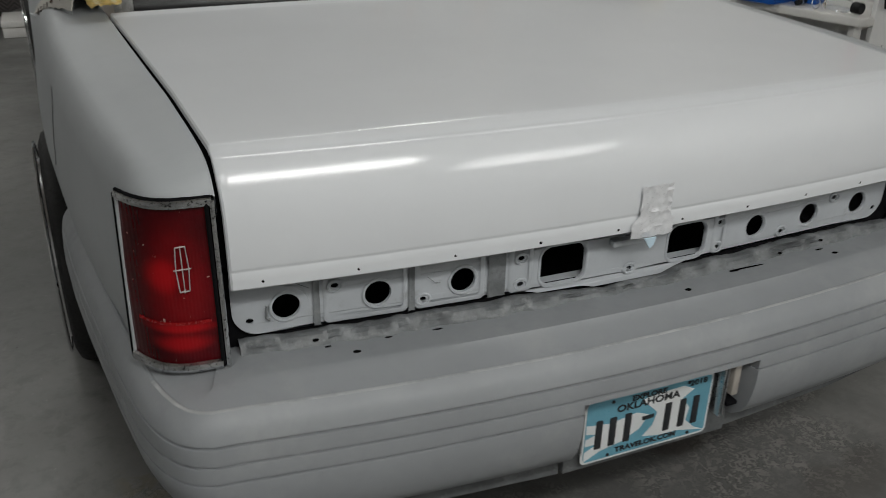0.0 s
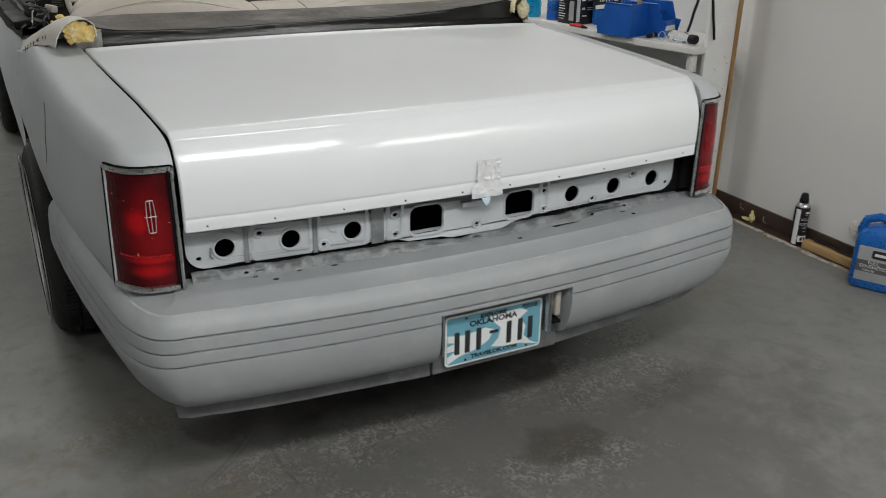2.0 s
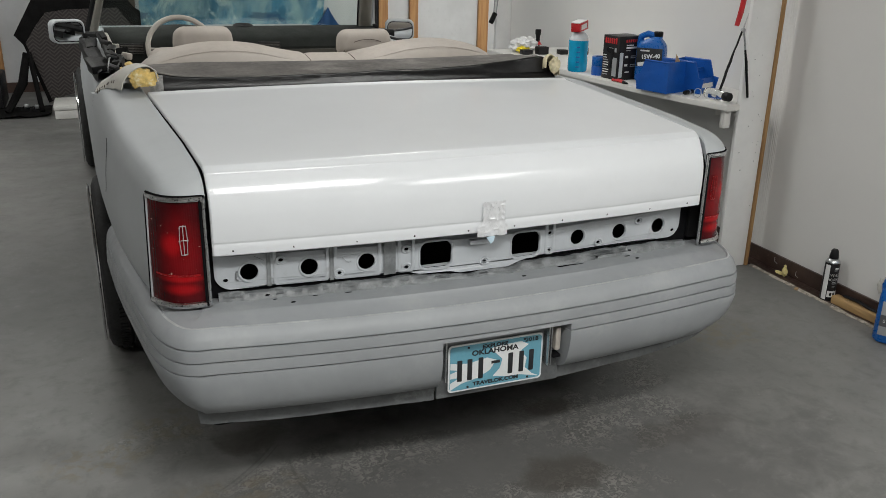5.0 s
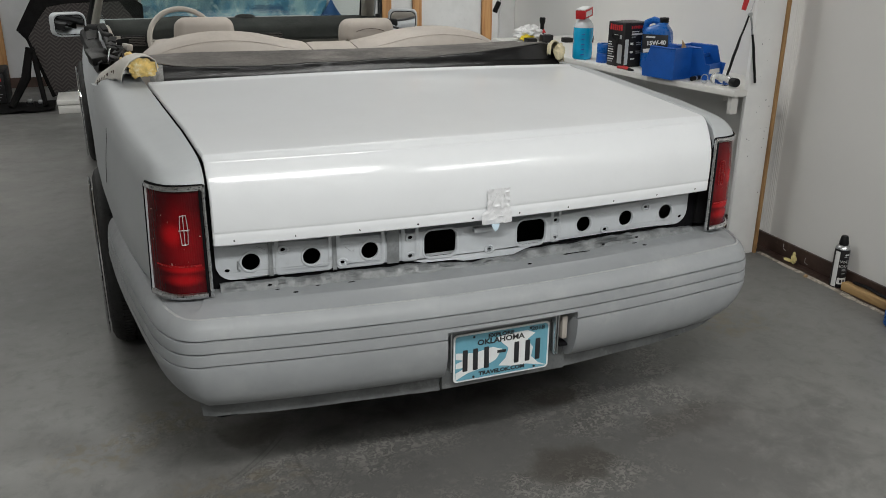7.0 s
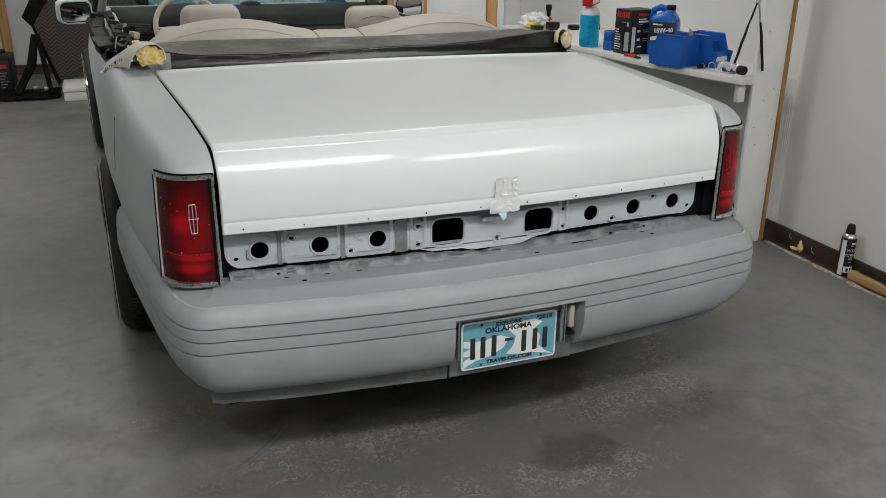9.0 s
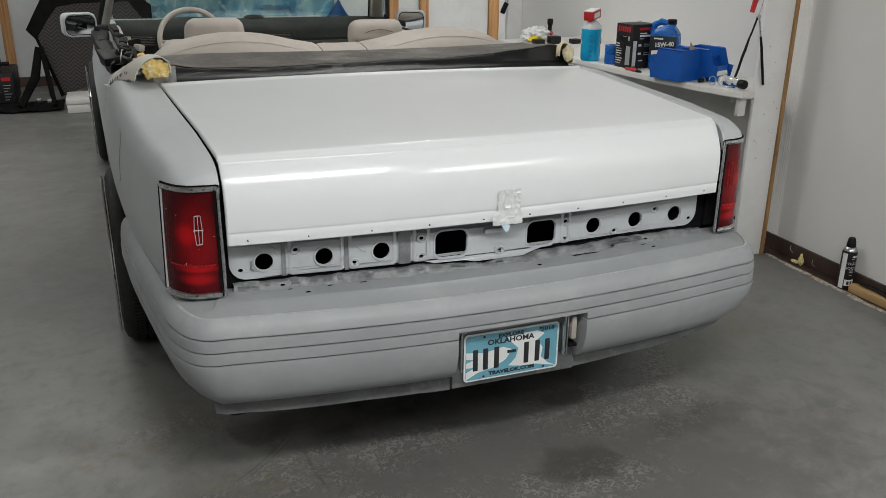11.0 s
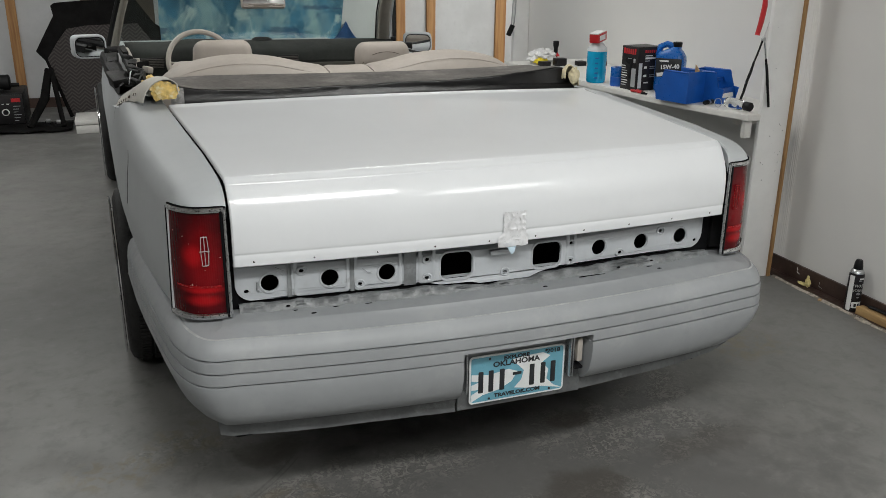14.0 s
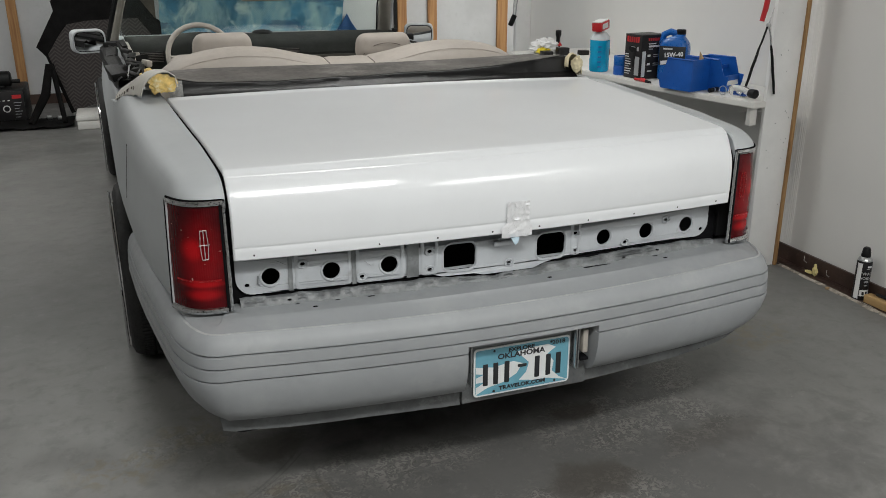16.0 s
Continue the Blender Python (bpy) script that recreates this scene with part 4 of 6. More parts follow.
for i, (x, y) in enumerate(path):
    a, b_ = Vector(path[max(0, i - 1)]), Vector(path[min(len(path) - 1, i + 1)])
    d = (b_ - a).normalized()
    nrm = Vector((d.y, -d.x))
    row = []
    mid = max(0.0, 1 - (x / 0.80) ** 2) if y < 0 else 0.0
    turned = min(1.0, max(0.0, (abs(x) - 0.80) / 0.10))
    turned = turned * turned * (3 - 2 * turned)
    for k, (o, z) in enumerate(BUMPER):
        if -0.176 < x < 0.216 and z < 0.519:
            o -= 0.062
        if k <= LEDGE:
            # the ledge narrows round the corner to the lip along the side
            o = o * (1 - turned) + (-0.190, -0.120, -0.084, -0.070, -0.056)[k] * turned
            z = z * (1 - turned) + (0.628, 0.6285, 0.6280, 0.6270, 0.6240)[k] * turned
        zz = z - (0.004 if k < LEDGE else 0.013) * mid
        if z < 0.49:
            # the face tucks under along the side and lifts at the far corner
            o -= 0.022 * turned * (0.49 - z) / 0.13
            lift = min(1.0, max(0.0, (x - 0.72) / 0.16))
            zz += 0.040 * lift * lift * (3 - 2 * lift) * (0.49 - z) / 0.13
        row.append((x + nrm.x * o, y + nrm.y * o, zz))
    if abs(x) > 0.785:
        # round the corner the hidden edge runs in under the lamp
        lip = Vector(row[2])
        inward = (Vector((0.72 * (1 if x > 0 else -1), max(y, 0.22), lip.z)) - lip).normalized()
        w = min(1.0, (abs(x) - 0.785) / 0.06)
        for k, far in ((1, 0.035), (0, 0.125)):
            row[k] = tuple(Vector(row[k]).lerp(lip + far * inward, w))
    rows.append(row)
bumper = car_part("bumper", grid(rows[::-1]), M["bumper"], car, "wide rear bumper in dull sanded grey primer with three grooves")
for r in (rows[0], rows[-1]):
    cap = bmesh.new()
    cap.faces.new([cap.verts.new(q) for q in r] + [cap.verts.new((r[-1][0] * 0.95, r[-1][1], r[-1][2])), cap.verts.new((r[0][0] * 0.95, r[0][1], r[0][2]))])
    car_part("end_cap", cap, M["bumper"], bumper)
# paler strip laid on the crease in place of its gloss highlight
ridge = []
for row in rows:
    if row[6][1] < 0.0:
        a, b_ = Vector(row[5]), Vector(row[8])
        out = Vector((0, -0.0006, 0.0008))
        w = 0.25 + 0.2 * noise.noise(Vector((row[6][0] * 6, 3, 0)))
        ridge.append([tuple(Vector(row[6]).lerp(a, 0.5 * w) + out), tuple(Vector(row[6]).lerp(Vector(row[7]), 0.5) + 1.4 * out), tuple(Vector(row[7]).lerp(b_, 0.6 * w) + out)])
car_part("ridge_highlight", grid(ridge[::-1]), M["sanded"], bumper, "paler strip painted along the ridge as its highlight")
# scuffed valence below it
vr = []
vrnd = random.Random(4)
for i, (x, y) in enumerate(path):
    if y > -0.09 or x < -0.868:
        continue
    q = 0.05 if -0.178 < x < 0.214 else 0.0
    e = (0.030 if x > 0 else 0.020) * (x / 0.78) ** 2 + 0.040 * min(1.0, max(0.0, (x - 0.72) / 0.14)) ** 2
    vr.append([(x * 0.975, y + 0.078 + q, 0.372), (x * 0.975, y + 0.078 + q, 0.330 + 0.7 * e), (x * 0.97, y + 0.076 + q, 0.292 + e + vrnd.uniform(-0.0025, 0.0025)), (x * 0.97, y + 0.09 + q, 0.290 + e)])
car_part("valence", grid(vr[::-1]), M["valence"], car, "scuffed grey lower valence strip")
for x, y in ((-0.567, -0.082), (0.123, -0.104), (0.531, -0.084)):
    car_part("bolt_hole", moved(lathe([(1.0, 0), (1.0, 0.001)], 12), pose(x, y, 0.6335 - 0.004 * (1 - (x / 0.8) ** 2)) @ Matrix.Diagonal((0.0075, 0.005, 1, 1))), M["hole"], bumper)

# plate and its mount
PLX, PLY, PLZ = 0.0075, -0.177, 0.397
car_part("license_plate", moved(plate(rounded(-0.1525, -0.076, 0.1525, 0.076, 0.012), thick=0.002), pose(PLX, PLY, PLZ)), M["platewhite"], bumper, "white and blue state licence plate with a raised rim")
inner = rounded(-0.147, -0.0705, 0.147, 0.0705, 0.009)
field = car_part("plate_field", moved(plate(inner, thick=0.001), pose(PLX, PLY - 0.0016, PLZ)), M["plateblue"], bumper)
bird = [(-0.146, -0.068), (-0.11, -0.05), (-0.06, -0.04), (-0.02, -0.02), (0.0, 0.01), (-0.03, 0.022), (-0.09, 0.012), (-0.146, 0.02), (-0.146, 0.0), (-0.12, -0.006), (-0.146, -0.014), (-0.146, -0.03), (-0.115, -0.03), (-0.146, -0.045)]
bird2 = [(-0.02, 0.05), (0.02, 0.056), (0.08, 0.058), (0.105, 0.045), (0.08, 0.028), (0.10, 0.0), (0.095, -0.03), (0.12, -0.055), (0.147, -0.068), (0.08, -0.052), (0.03, -0.05), (-0.01, -0.042), (0.012, -0.02), (0.02, 0.01), (0.0, 0.03)]
for b_ in (bird, bird2):
    car_part("pale_bird", moved(plate(b_, thick=0.0006), pose(PLX, PLY - 0.0024, PLZ)), M["platewhite"], bumper)
for txt, x, z, sz in (("EXPLORE", -0.005, 0.0595, 0.0165), ("OKLAHOMA", -0.005, 0.0425, 0.023), ("TRAVELOK.COM", 0.0, -0.0575, 0.0165), ("2018", 0.114, 0.060, 0.018)):
    car_part("lettering", moved(words(txt, sz, 0.0006, 1.2 if sz < 0.02 else 1.15, 0.0007 if txt != "2018" else 0.0003), pose(PLX + x, PLY - 0.0032, PLZ + z)), M["ink"], bumper, smooth=False)
for k, x in enumerate((-0.117, -0.085, -0.05, 0.046, 0.082, 0.115)):
    car_part("registration_bar", box((PLX + x - 0.0075, PLY - 0.0045, PLZ - 0.042), (PLX + x + 0.0075, PLY - 0.002, PLZ + 0.026), 0.002), M["ink"], bumper)
car_part("registration_bar", box((PLX - 0.016, PLY - 0.0045, PLZ + 0.0), (PLX + 0.012, PLY - 0.002, PLZ + 0.009), 0.001), M["ink"], bumper)
for x, z in ((-0.09, -0.064), (0.105, -0.064), (-0.09, 0.064), (0.09, 0.064)):
    car_part("plate_screw", moved(lathe([(0.004, 0), (0.003, 0.002)], 8), pose(PLX + x, PLY - 0.003, PLZ + z, 90)), M["ink"], bumper)
car_part("recess_back", box((-0.175, -0.165, 0.30), (0.222, -0.150, 0.515), 0.002), M["valence"], bumper)
for x in (0.168, 0.176, -0.162):
    car_part("mount_bar", box((x, -0.20, 0.37), (x + 0.004, -0.166, 0.512), 0.001), M["steel"], bumper)
car_part("plate_light", box((0.188, -0.205, 0.420), (0.205, -0.17, 0.492), 0.003), M["beige"], bumper, "cream plate-light block")
# black bar modelled as the shadow under the plate light
car_part("plate_light_shadow", box((0.182, -0.205, 0.395), (0.209, -0.169, 0.404), 0.002), M["black"], bumper)

# tail lamps
for s in (-1, 1):
    lamp_ob = car_part("tail_lamp", box((s * 0.778 if s > 0 else -0.850, 0.0, 0.645), (0.850 if s > 0 else -0.778, 0.06, 0.93), 0.006), M["blackplastic"], car, "red tail lamp in a pitted chrome bezel")

    def lamp_x(u):
        """Plan of the lamp's face, u from the inner edge round to the side."""
        keys = [(0.0, 0.783, -0.048), (0.5, 0.835, -0.043), (0.75, 0.866, -0.027), (0.9, 0.889, 0.002), (1.0, 0.905, 0.034)]
        x, y = curve_at(keys, u)
        return (x + (0.011 * u if s < 0 else 0.0), y)

    rows = []
    us = [0.0, 0.15, 0.3, 0.45, 0.6, 0.7, 0.78, 0.84, 0.88, 0.92, 0.96, 1.0]
    for k in range(9):
        v = k / 8
        z = 0.650 + (0.930 - 0.650) * v
        rows.append([(s * (lamp_x(u)[0] + 0.008 * (1 - v)), lamp_x(u)[1] - 0.004 * math.sin(math.pi * v), z) for u in us])
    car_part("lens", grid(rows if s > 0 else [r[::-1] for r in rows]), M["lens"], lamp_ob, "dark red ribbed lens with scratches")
    for z0, z1, u0, u1 in ((0.727, 0.7325, 0.12, 0.93),):
        rows = []
        for z in (z0, (z0 + z1) / 2, z1):
            v = (z - 0.650) / 0.28
            rows.append([(s * (lamp_x(u)[0] + 0.008 * (1 - v)), lamp_x(u)[1] - 0.004 * math.sin(math.pi * v) - 0.0020, z) for u in [u0 + (u1 - u0) * k / 9 for k in range(10)]])
        car_part("reflector", grid(rows if s > 0 else [r[::-1] for r in rows]), M["lensbright"], lamp_ob, "brighter red reflector band")
    # bezel: a chrome strip on each edge, black tubes drawn in for shaded gaps and dark border
    def rim_at(u, z):
        return (s * (lamp_x(u)[0] + 0.008 * (0.93 - z) / 0.28), lamp_x(u)[1] - 0.003, z)

    fine_us = [k / 30 for k in range(31)]
    edges = {
        "top": ([rim_at(u, 0.9365) for u in fine_us], 0.0062),
        "foot": ([rim_at(u, 0.6445) for u in fine_us], 0.0072),
        "inner": ([(s * 0.7825, -0.052, z) for z in (0.640, 0.70, 0.78, 0.86, 0.94)], 0.0050),
        "outer": ([rim_at(1.0, z) for z in (0.640, 0.70, 0.78, 0.86, 0.938)], 0.0032),
    }
    for key, (pts, r) in edges.items():
        car_part("bezel", tube(pts, r, 8, flat=1.0 if key in ("inner", "outer") else 1.25), M["chrome"] if key != "outer" else M["primer"], lamp_ob, "pitted chrome bezel strip" if key != "outer" else "primer-dusted bezel edge")
    car_part("dark_gap_line", tube([(q[0], q[1] + 0.002, q[2] + 0.0075) for q in edges["top"][0]], 0.0034, 6), M["black"], lamp_ob)
    car_part("dark_gap_line", tube([(q[0] + s * 0.0085, q[1] - 0.001, q[2]) for q in edges["inner"][0]], 0.0036, 6), M["black"], lamp_ob)
    car_part("dark_gap_line", tube([(q[0] + s * 0.004, q[1] + 0.004, q[2]) for q in edges["outer"][0]], 0.0026, 6), M["black"], lamp_ob)
    # plain upright emblem outline
    ex, ez = (-0.838 if s < 0 else 0.818), 0.830
    for x0, z0, x1, z1 in ((-0.0075, -0.039, -0.010, 0.0), (-0.010, 0.0, -0.0075, 0.039), (0.0075, -0.039, 0.010, 0.0), (0.010, 0.0, 0.0075, 0.039), (0.0, -0.041, 0.0, 0.041), (-0.0135, 0.0, 0.0135, 0.0), (-0.0075, 0.039, 0.0075, 0.039), (-0.0075, -0.039, 0.0075, -0.039)):
        car_part("emblem_bar", tube([(ex + x0, -0.0545, ez + z0), (ex + x1, -0.0545, ez + z1)], 0.0011, 6), M["dullchrome"] if s < 0 else M["lensbright"], lamp_ob)
    # dark pocket beside the panel
    car_part("lamp_pocket", box((s * 0.73 if s > 0 else -0.776, 0.008, 0.632), (0.776 if s > 0 else -0.73, 0.05, 0.775), 0.004), M["black"], lamp_ob)

# wheels
def wheel(x_out, y, s):
    holder = car_part("wheel", moved(lathe([(0.10, -0.10), (0.12, -0.02), (0.11, 0.0), (0.05, 0.012), (0.03, 0.03)], 24), pose(s * (x_out - 0.03), y, HUB, 0, 90 * s, 0)), M["steel"], car, "chromed wheel with a low black tyre")
    prof = [(0.262, -0.205), (0.30, -0.213), (0.330, -0.205), (0.339, -0.185), (0.3405, -0.17), (0.3405, -0.142), (0.333, -0.140), (0.333, -0.134), (0.3405, -0.132), (0.3405, -0.095), (0.333, -0.093), (0.333, -0.087), (0.3405, -0.085), (0.3405, -0.055), (0.341, -0.035), (0.330, -0.018), (0.30, -0.006), (0.264, -0.012), (0.262, -0.02)]
    bm = bmesh.new()
    n = 72
    rings = []
    for k in range(n):
        a = 2 * math.pi * k / n
        rings.append([bm.verts.new((r * math.cos(a), r * math.sin(a), z)) for r, z in prof])
    for k in range(n):
        a, b_ = rings[k], rings[(k + 1) % n]
        for i in range(len(prof) - 1):
            bm.faces.new((a[i], b_[i], b_[i + 1], a[i + 1]))
    car_part("tyre", moved(bm, pose(s * x_out, y, HUB, 0, 90 * s, 0)), M["rubber"], holder)
    # tread blocks across the visible shoulder
    tb = bmesh.new()
    for k in range(0, 120):
        a = 2 * math.pi * k / 120
        for z0, z1, tw in ((-0.183, -0.146, 0.0), (-0.130, -0.097, 0.02), (-0.083, -0.05, 0.04)):
            blk = box((0.340, -0.0062, z0), (0.3475, 0.0058, z1))
            moved(blk, pose(0, 0, 0, 0, 0, math.degrees(a + tw)))
            me = bpy.data.meshes.new("tmp")
            blk.to_mesh(me)
            blk.free()
            tb.from_mesh(me)
            bpy.data.meshes.remove(me)
    car_part("tread", moved(tb, pose(s * x_out, y, HUB - 0.0, 0, 90 * s, 0)), M["rubber"], holder, smooth=False)
    ring = [(s * (x_out + 0.005), y + 0.305 * math.cos(2 * math.pi * k / 60), HUB + 0.305 * math.sin(2 * math.pi * k / 60)) for k in range(61)]
    car_part("trim_ring", tube(ring, 0.0045, 8), M["chromeclean"], holder, "bright chrome trim ring")
    rim = lathe([(0.20, -0.10), (0.245, -0.03), (0.262, -0.012), (0.2655, -0.004), (0.262, 0.003), (0.255, 0.0), (0.245, -0.012), (0.21, -0.06)], 60)
    car_part("rim", moved(rim, pose(s * x_out, y, HUB, 0, 90 * s, 0)), M["chromeclean"], holder, "bright chromed rim")


for s in (-1, 1):
    wheel(1.056, AXLE_R, s)
    wheel(1.056, AXLE_F, s)
    arch = [[(s * x, AXLE_R + 0.40 * math.cos(radians(a)), HUB + 0.40 * math.sin(radians(a))) for a in range(0, 181, 10)] for x in (0.67, 0.95)]
    car_part("wheel_housing", grid(arch, thick=0.006), M["black"], car)

# black boot over the folded-top well, draped from the seat back to the lid
def fold_line(x):
    return curve_at([(-0.80, 1.096), (-0.70, 1.078), (-0.45, 1.072), (-0.2, 1.075), (0.1, 1.080), (0.37, 1.086), (0.6, 1.102), (0.73, 1.117), (0.78, 1.118), (0.80, 1.09)], x)[0]


rows, flap = [], []
for i in range(97):
    x = -0.80 + 1.60 * i / 96
    top = fold_line(x)
    w = 0.0030 * noise.noise(Vector((x * 6, 0, 0))) + 0.0015 * noise.noise(Vector((x * 31, 2, 0)))
    f = 0.006 * noise.noise(Vector((x * 8, 5, 0))) + 0.003 * noise.noise(Vector((x * 21, 6, 0)))
    rows.append([(x, 0.968, 1.000), (x, 0.980, 1.030), (x, 0.990 + f, 1.045), (x, 1.004 + 2 * f, 1.053 + w), (x, 1.024, 1.060 + w), (x, 1.036 - f, top - 0.012), (x, 1.040, top - 0.003), (x, 1.046, top + w), (x, 1.06, top + 0.001 + w), (x, 1.10, top - 0.004)])
    end = curve_at([(-0.80, 1.080), (-0.66, 1.085), (-0.41, 1.083), (-0.13, 1.080), (0.18, 1.079), (0.52, 1.083), (0.80, 1.090)], x)[0]
    bulge = 0.004 * noise.noise(Vector((x * 5, 1, 0)))
    flap.append([(x * 0.985, 1.047, top + 0.002 + w), (x * 0.985, 1.07, top + 0.003 + w), (x * 0.985, 1.13, top * 0.75 + end * 0.25 + 0.001 + bulge), (x * 0.985, 1.20, top * 0.5 + end * 0.5 + 1.5 * bulge), (x * 0.985, 1.30, top * 0.2 + end * 0.8 + bulge), (x * 0.985, 1.38, end), (x * 0.985, 1.40, end - 0.004), (x * 0.985, 1.41, end - 0.03)])
car_part("boot_cover", grid([r[::-1] for r in rows]), M["vinyl"], car, "dusty black vinyl boot folded across behind the rear seat")
car_part("rear_shelf_cover", grid([r[::-1] for r in flap]), M["greyvinyl"], car, "dusty grey vinyl flap over the rear shelf")

# foam-backed pads on both quarter tops: the driver's side larger and torn
def foam_lump(c, r, seed, bm=None):
    """A ragged lump of crumbled foam."""
    fo = bmesh.new()
    bmesh.ops.create_icosphere(fo, subdivisions=4, radius=1)
    o = Vector((seed * 3.7, 0, 0))
    for v in fo.verts:
        n = noise.noise(v.co * 2.2 + o) * 0.25 + abs(noise.noise(v.co * 6.0 + o)) * 0.28 + noise.noise(v.co * 14.0 + o) * 0.08
        v.co = Vector([c[k] + v.co[k] * r[k] * (0.85 + n) for k in range(3)])
    if bm is None:
        return fo
    me = bpy.data.meshes.new("tmp")
    fo.to_mesh(me)
    fo.free()
    bm.from_mesh(me)
    bpy.data.meshes.remove(me)
    return bm


for s, y0, length, drop in ((-1, 0.905, 0.345, 0.0), (1, 0.985, 0.13, 0.006)):
    prnd = random.Random(31 + s)
    rows = []
    for i in range(29):
        v = i / 28
        y = y0 + length * v
        cx = 0.838 + 0.085 * v if s < 0 else 0.778 + 0.03 * v
        wide = 1.0 if s < 0 else 0.55
        torn = 0.012 * max(0.0, noise.noise(Vector((v * 9, s, 0)))) + 0.004 * noise.noise(Vector((v * 40, s, 3)))
        hang = (0.014 + 0.010 * math.sin(5.5 * v + 0.6) + torn) * (1 if v < 0.8 else max(0.1, (1 - v) / 0.2))
        h = curve_at([(0.0, 1.142), (0.25, 1.140), (0.6, 1.104), (1.0, 1.060)], v)[0] - drop
        rows.append([(s * (cx - 0.046 * wide), y + torn, h - 0.055), (s * (cx - 0.042 * wide), y + torn, h - 0.018), (s * (cx - 0.022 * wide), y, h - 0.002), (s * cx, y, h), (s * (cx + 0.022 * wide), y, h - 0.006), (s * (cx + 0.045 * wide), y, h - 0.020), (s * (cx + 0.062 * wide), y, h - 0.040), (s * (cx + 0.072 * wide), y, h - 0.058), (s * (cx + 0.078 * wide), y, h - 0.060 - hang)])
    pad = car_part("quarter_pad", grid(rows if s < 0 else [r[::-1] for r in rows], thick=-0.003), M["padvinyl"] if s < 0 else M["palefoam"], car, "torn dirty white vinyl pad over the quarter top")
    if s < 0:
        end = foam_lump((-0.844, 0.912, 1.100), (0.050, 0.018, 0.034), 1)
        foam_lump((-0.812, 0.935, 1.088), (0.014, 0.02, 0.014), 2, end)
        foam_lump((-0.868, 0.93, 1.080), (0.010, 0.02, 0.020), 5, end)
        car_part("foam_end", end, M["foam"], pad, "ragged yellow foam at the pad's end")
        bits = foam_lump((-0.872, 1.10, 1.122), (0.014, 0.05, 0.008), 3)
        foam_lump((-0.900, 1.06, 1.112), (0.006, 0.03, 0.006), 4, bits)
        car_part("foam_crumb", bits, M["foam"], pad)
        for k in range(8):
            v = 0.22 + 0.085 * k + prnd.uniform(-0.03, 0.03)
            y = y0 + length * v
            cx = 0.838 + 0.085 * v
            h = curve_at([(0.0, 1.142), (0.25, 1.140), (0.6, 1.104), (1.0, 1.060)], v)[0]
            ln = prnd.uniform(0.004, 0.016)
            car_part("tear_mark", tube([(-(cx + 0.0755), y, h - 0.056), (-(cx + 0.0785), y + prnd.uniform(-0.006, 0.006), h - 0.058 - ln)], prnd.uniform(0.0007, 0.0016), 5), M["brown"], pad)
        rows = [[(-0.772 - 0.009 * k, 0.968 + 0.004 * noise.noise(Vector((k * 1.3, z * 20, 0))) + 0.05 * (1.10 - z) * (k == 0), z) for k in range(6)] for z in (1.030, 1.052, 1.075, 1.100)]
        car_part("grey_film", grid(rows, thick=0.002), M["film"], pad, "wrinkled grey film under the foam")
        rows = []
        for i in range(15):
            v = i / 14
            y, cx = y0 + 0.030 + length * 0.93 * v, 0.838 + 0.085 * v
            h = curve_at([(0.0, 1.142), (0.25, 1.140), (0.6, 1.104), (1.0, 1.060)], v)[0]
            rows.append([(-(cx + 0.004), y, h - 0.03), (-(cx + 0.045), y, h - 0.035), (-(cx + 0.070), y, h - 0.064), (-(cx + 0.086), y, 1.0)])
        car_part("pad_base", grid(rows), M["primer"], pad, "primered ridge under the pad")
    else:
        car_part("foam_end", foam_lump((0.795, 0.985, 1.092), (0.026, 0.016, 0.034), 7), M["palefoam"], pad, "ragged pale foam at the pad's end")

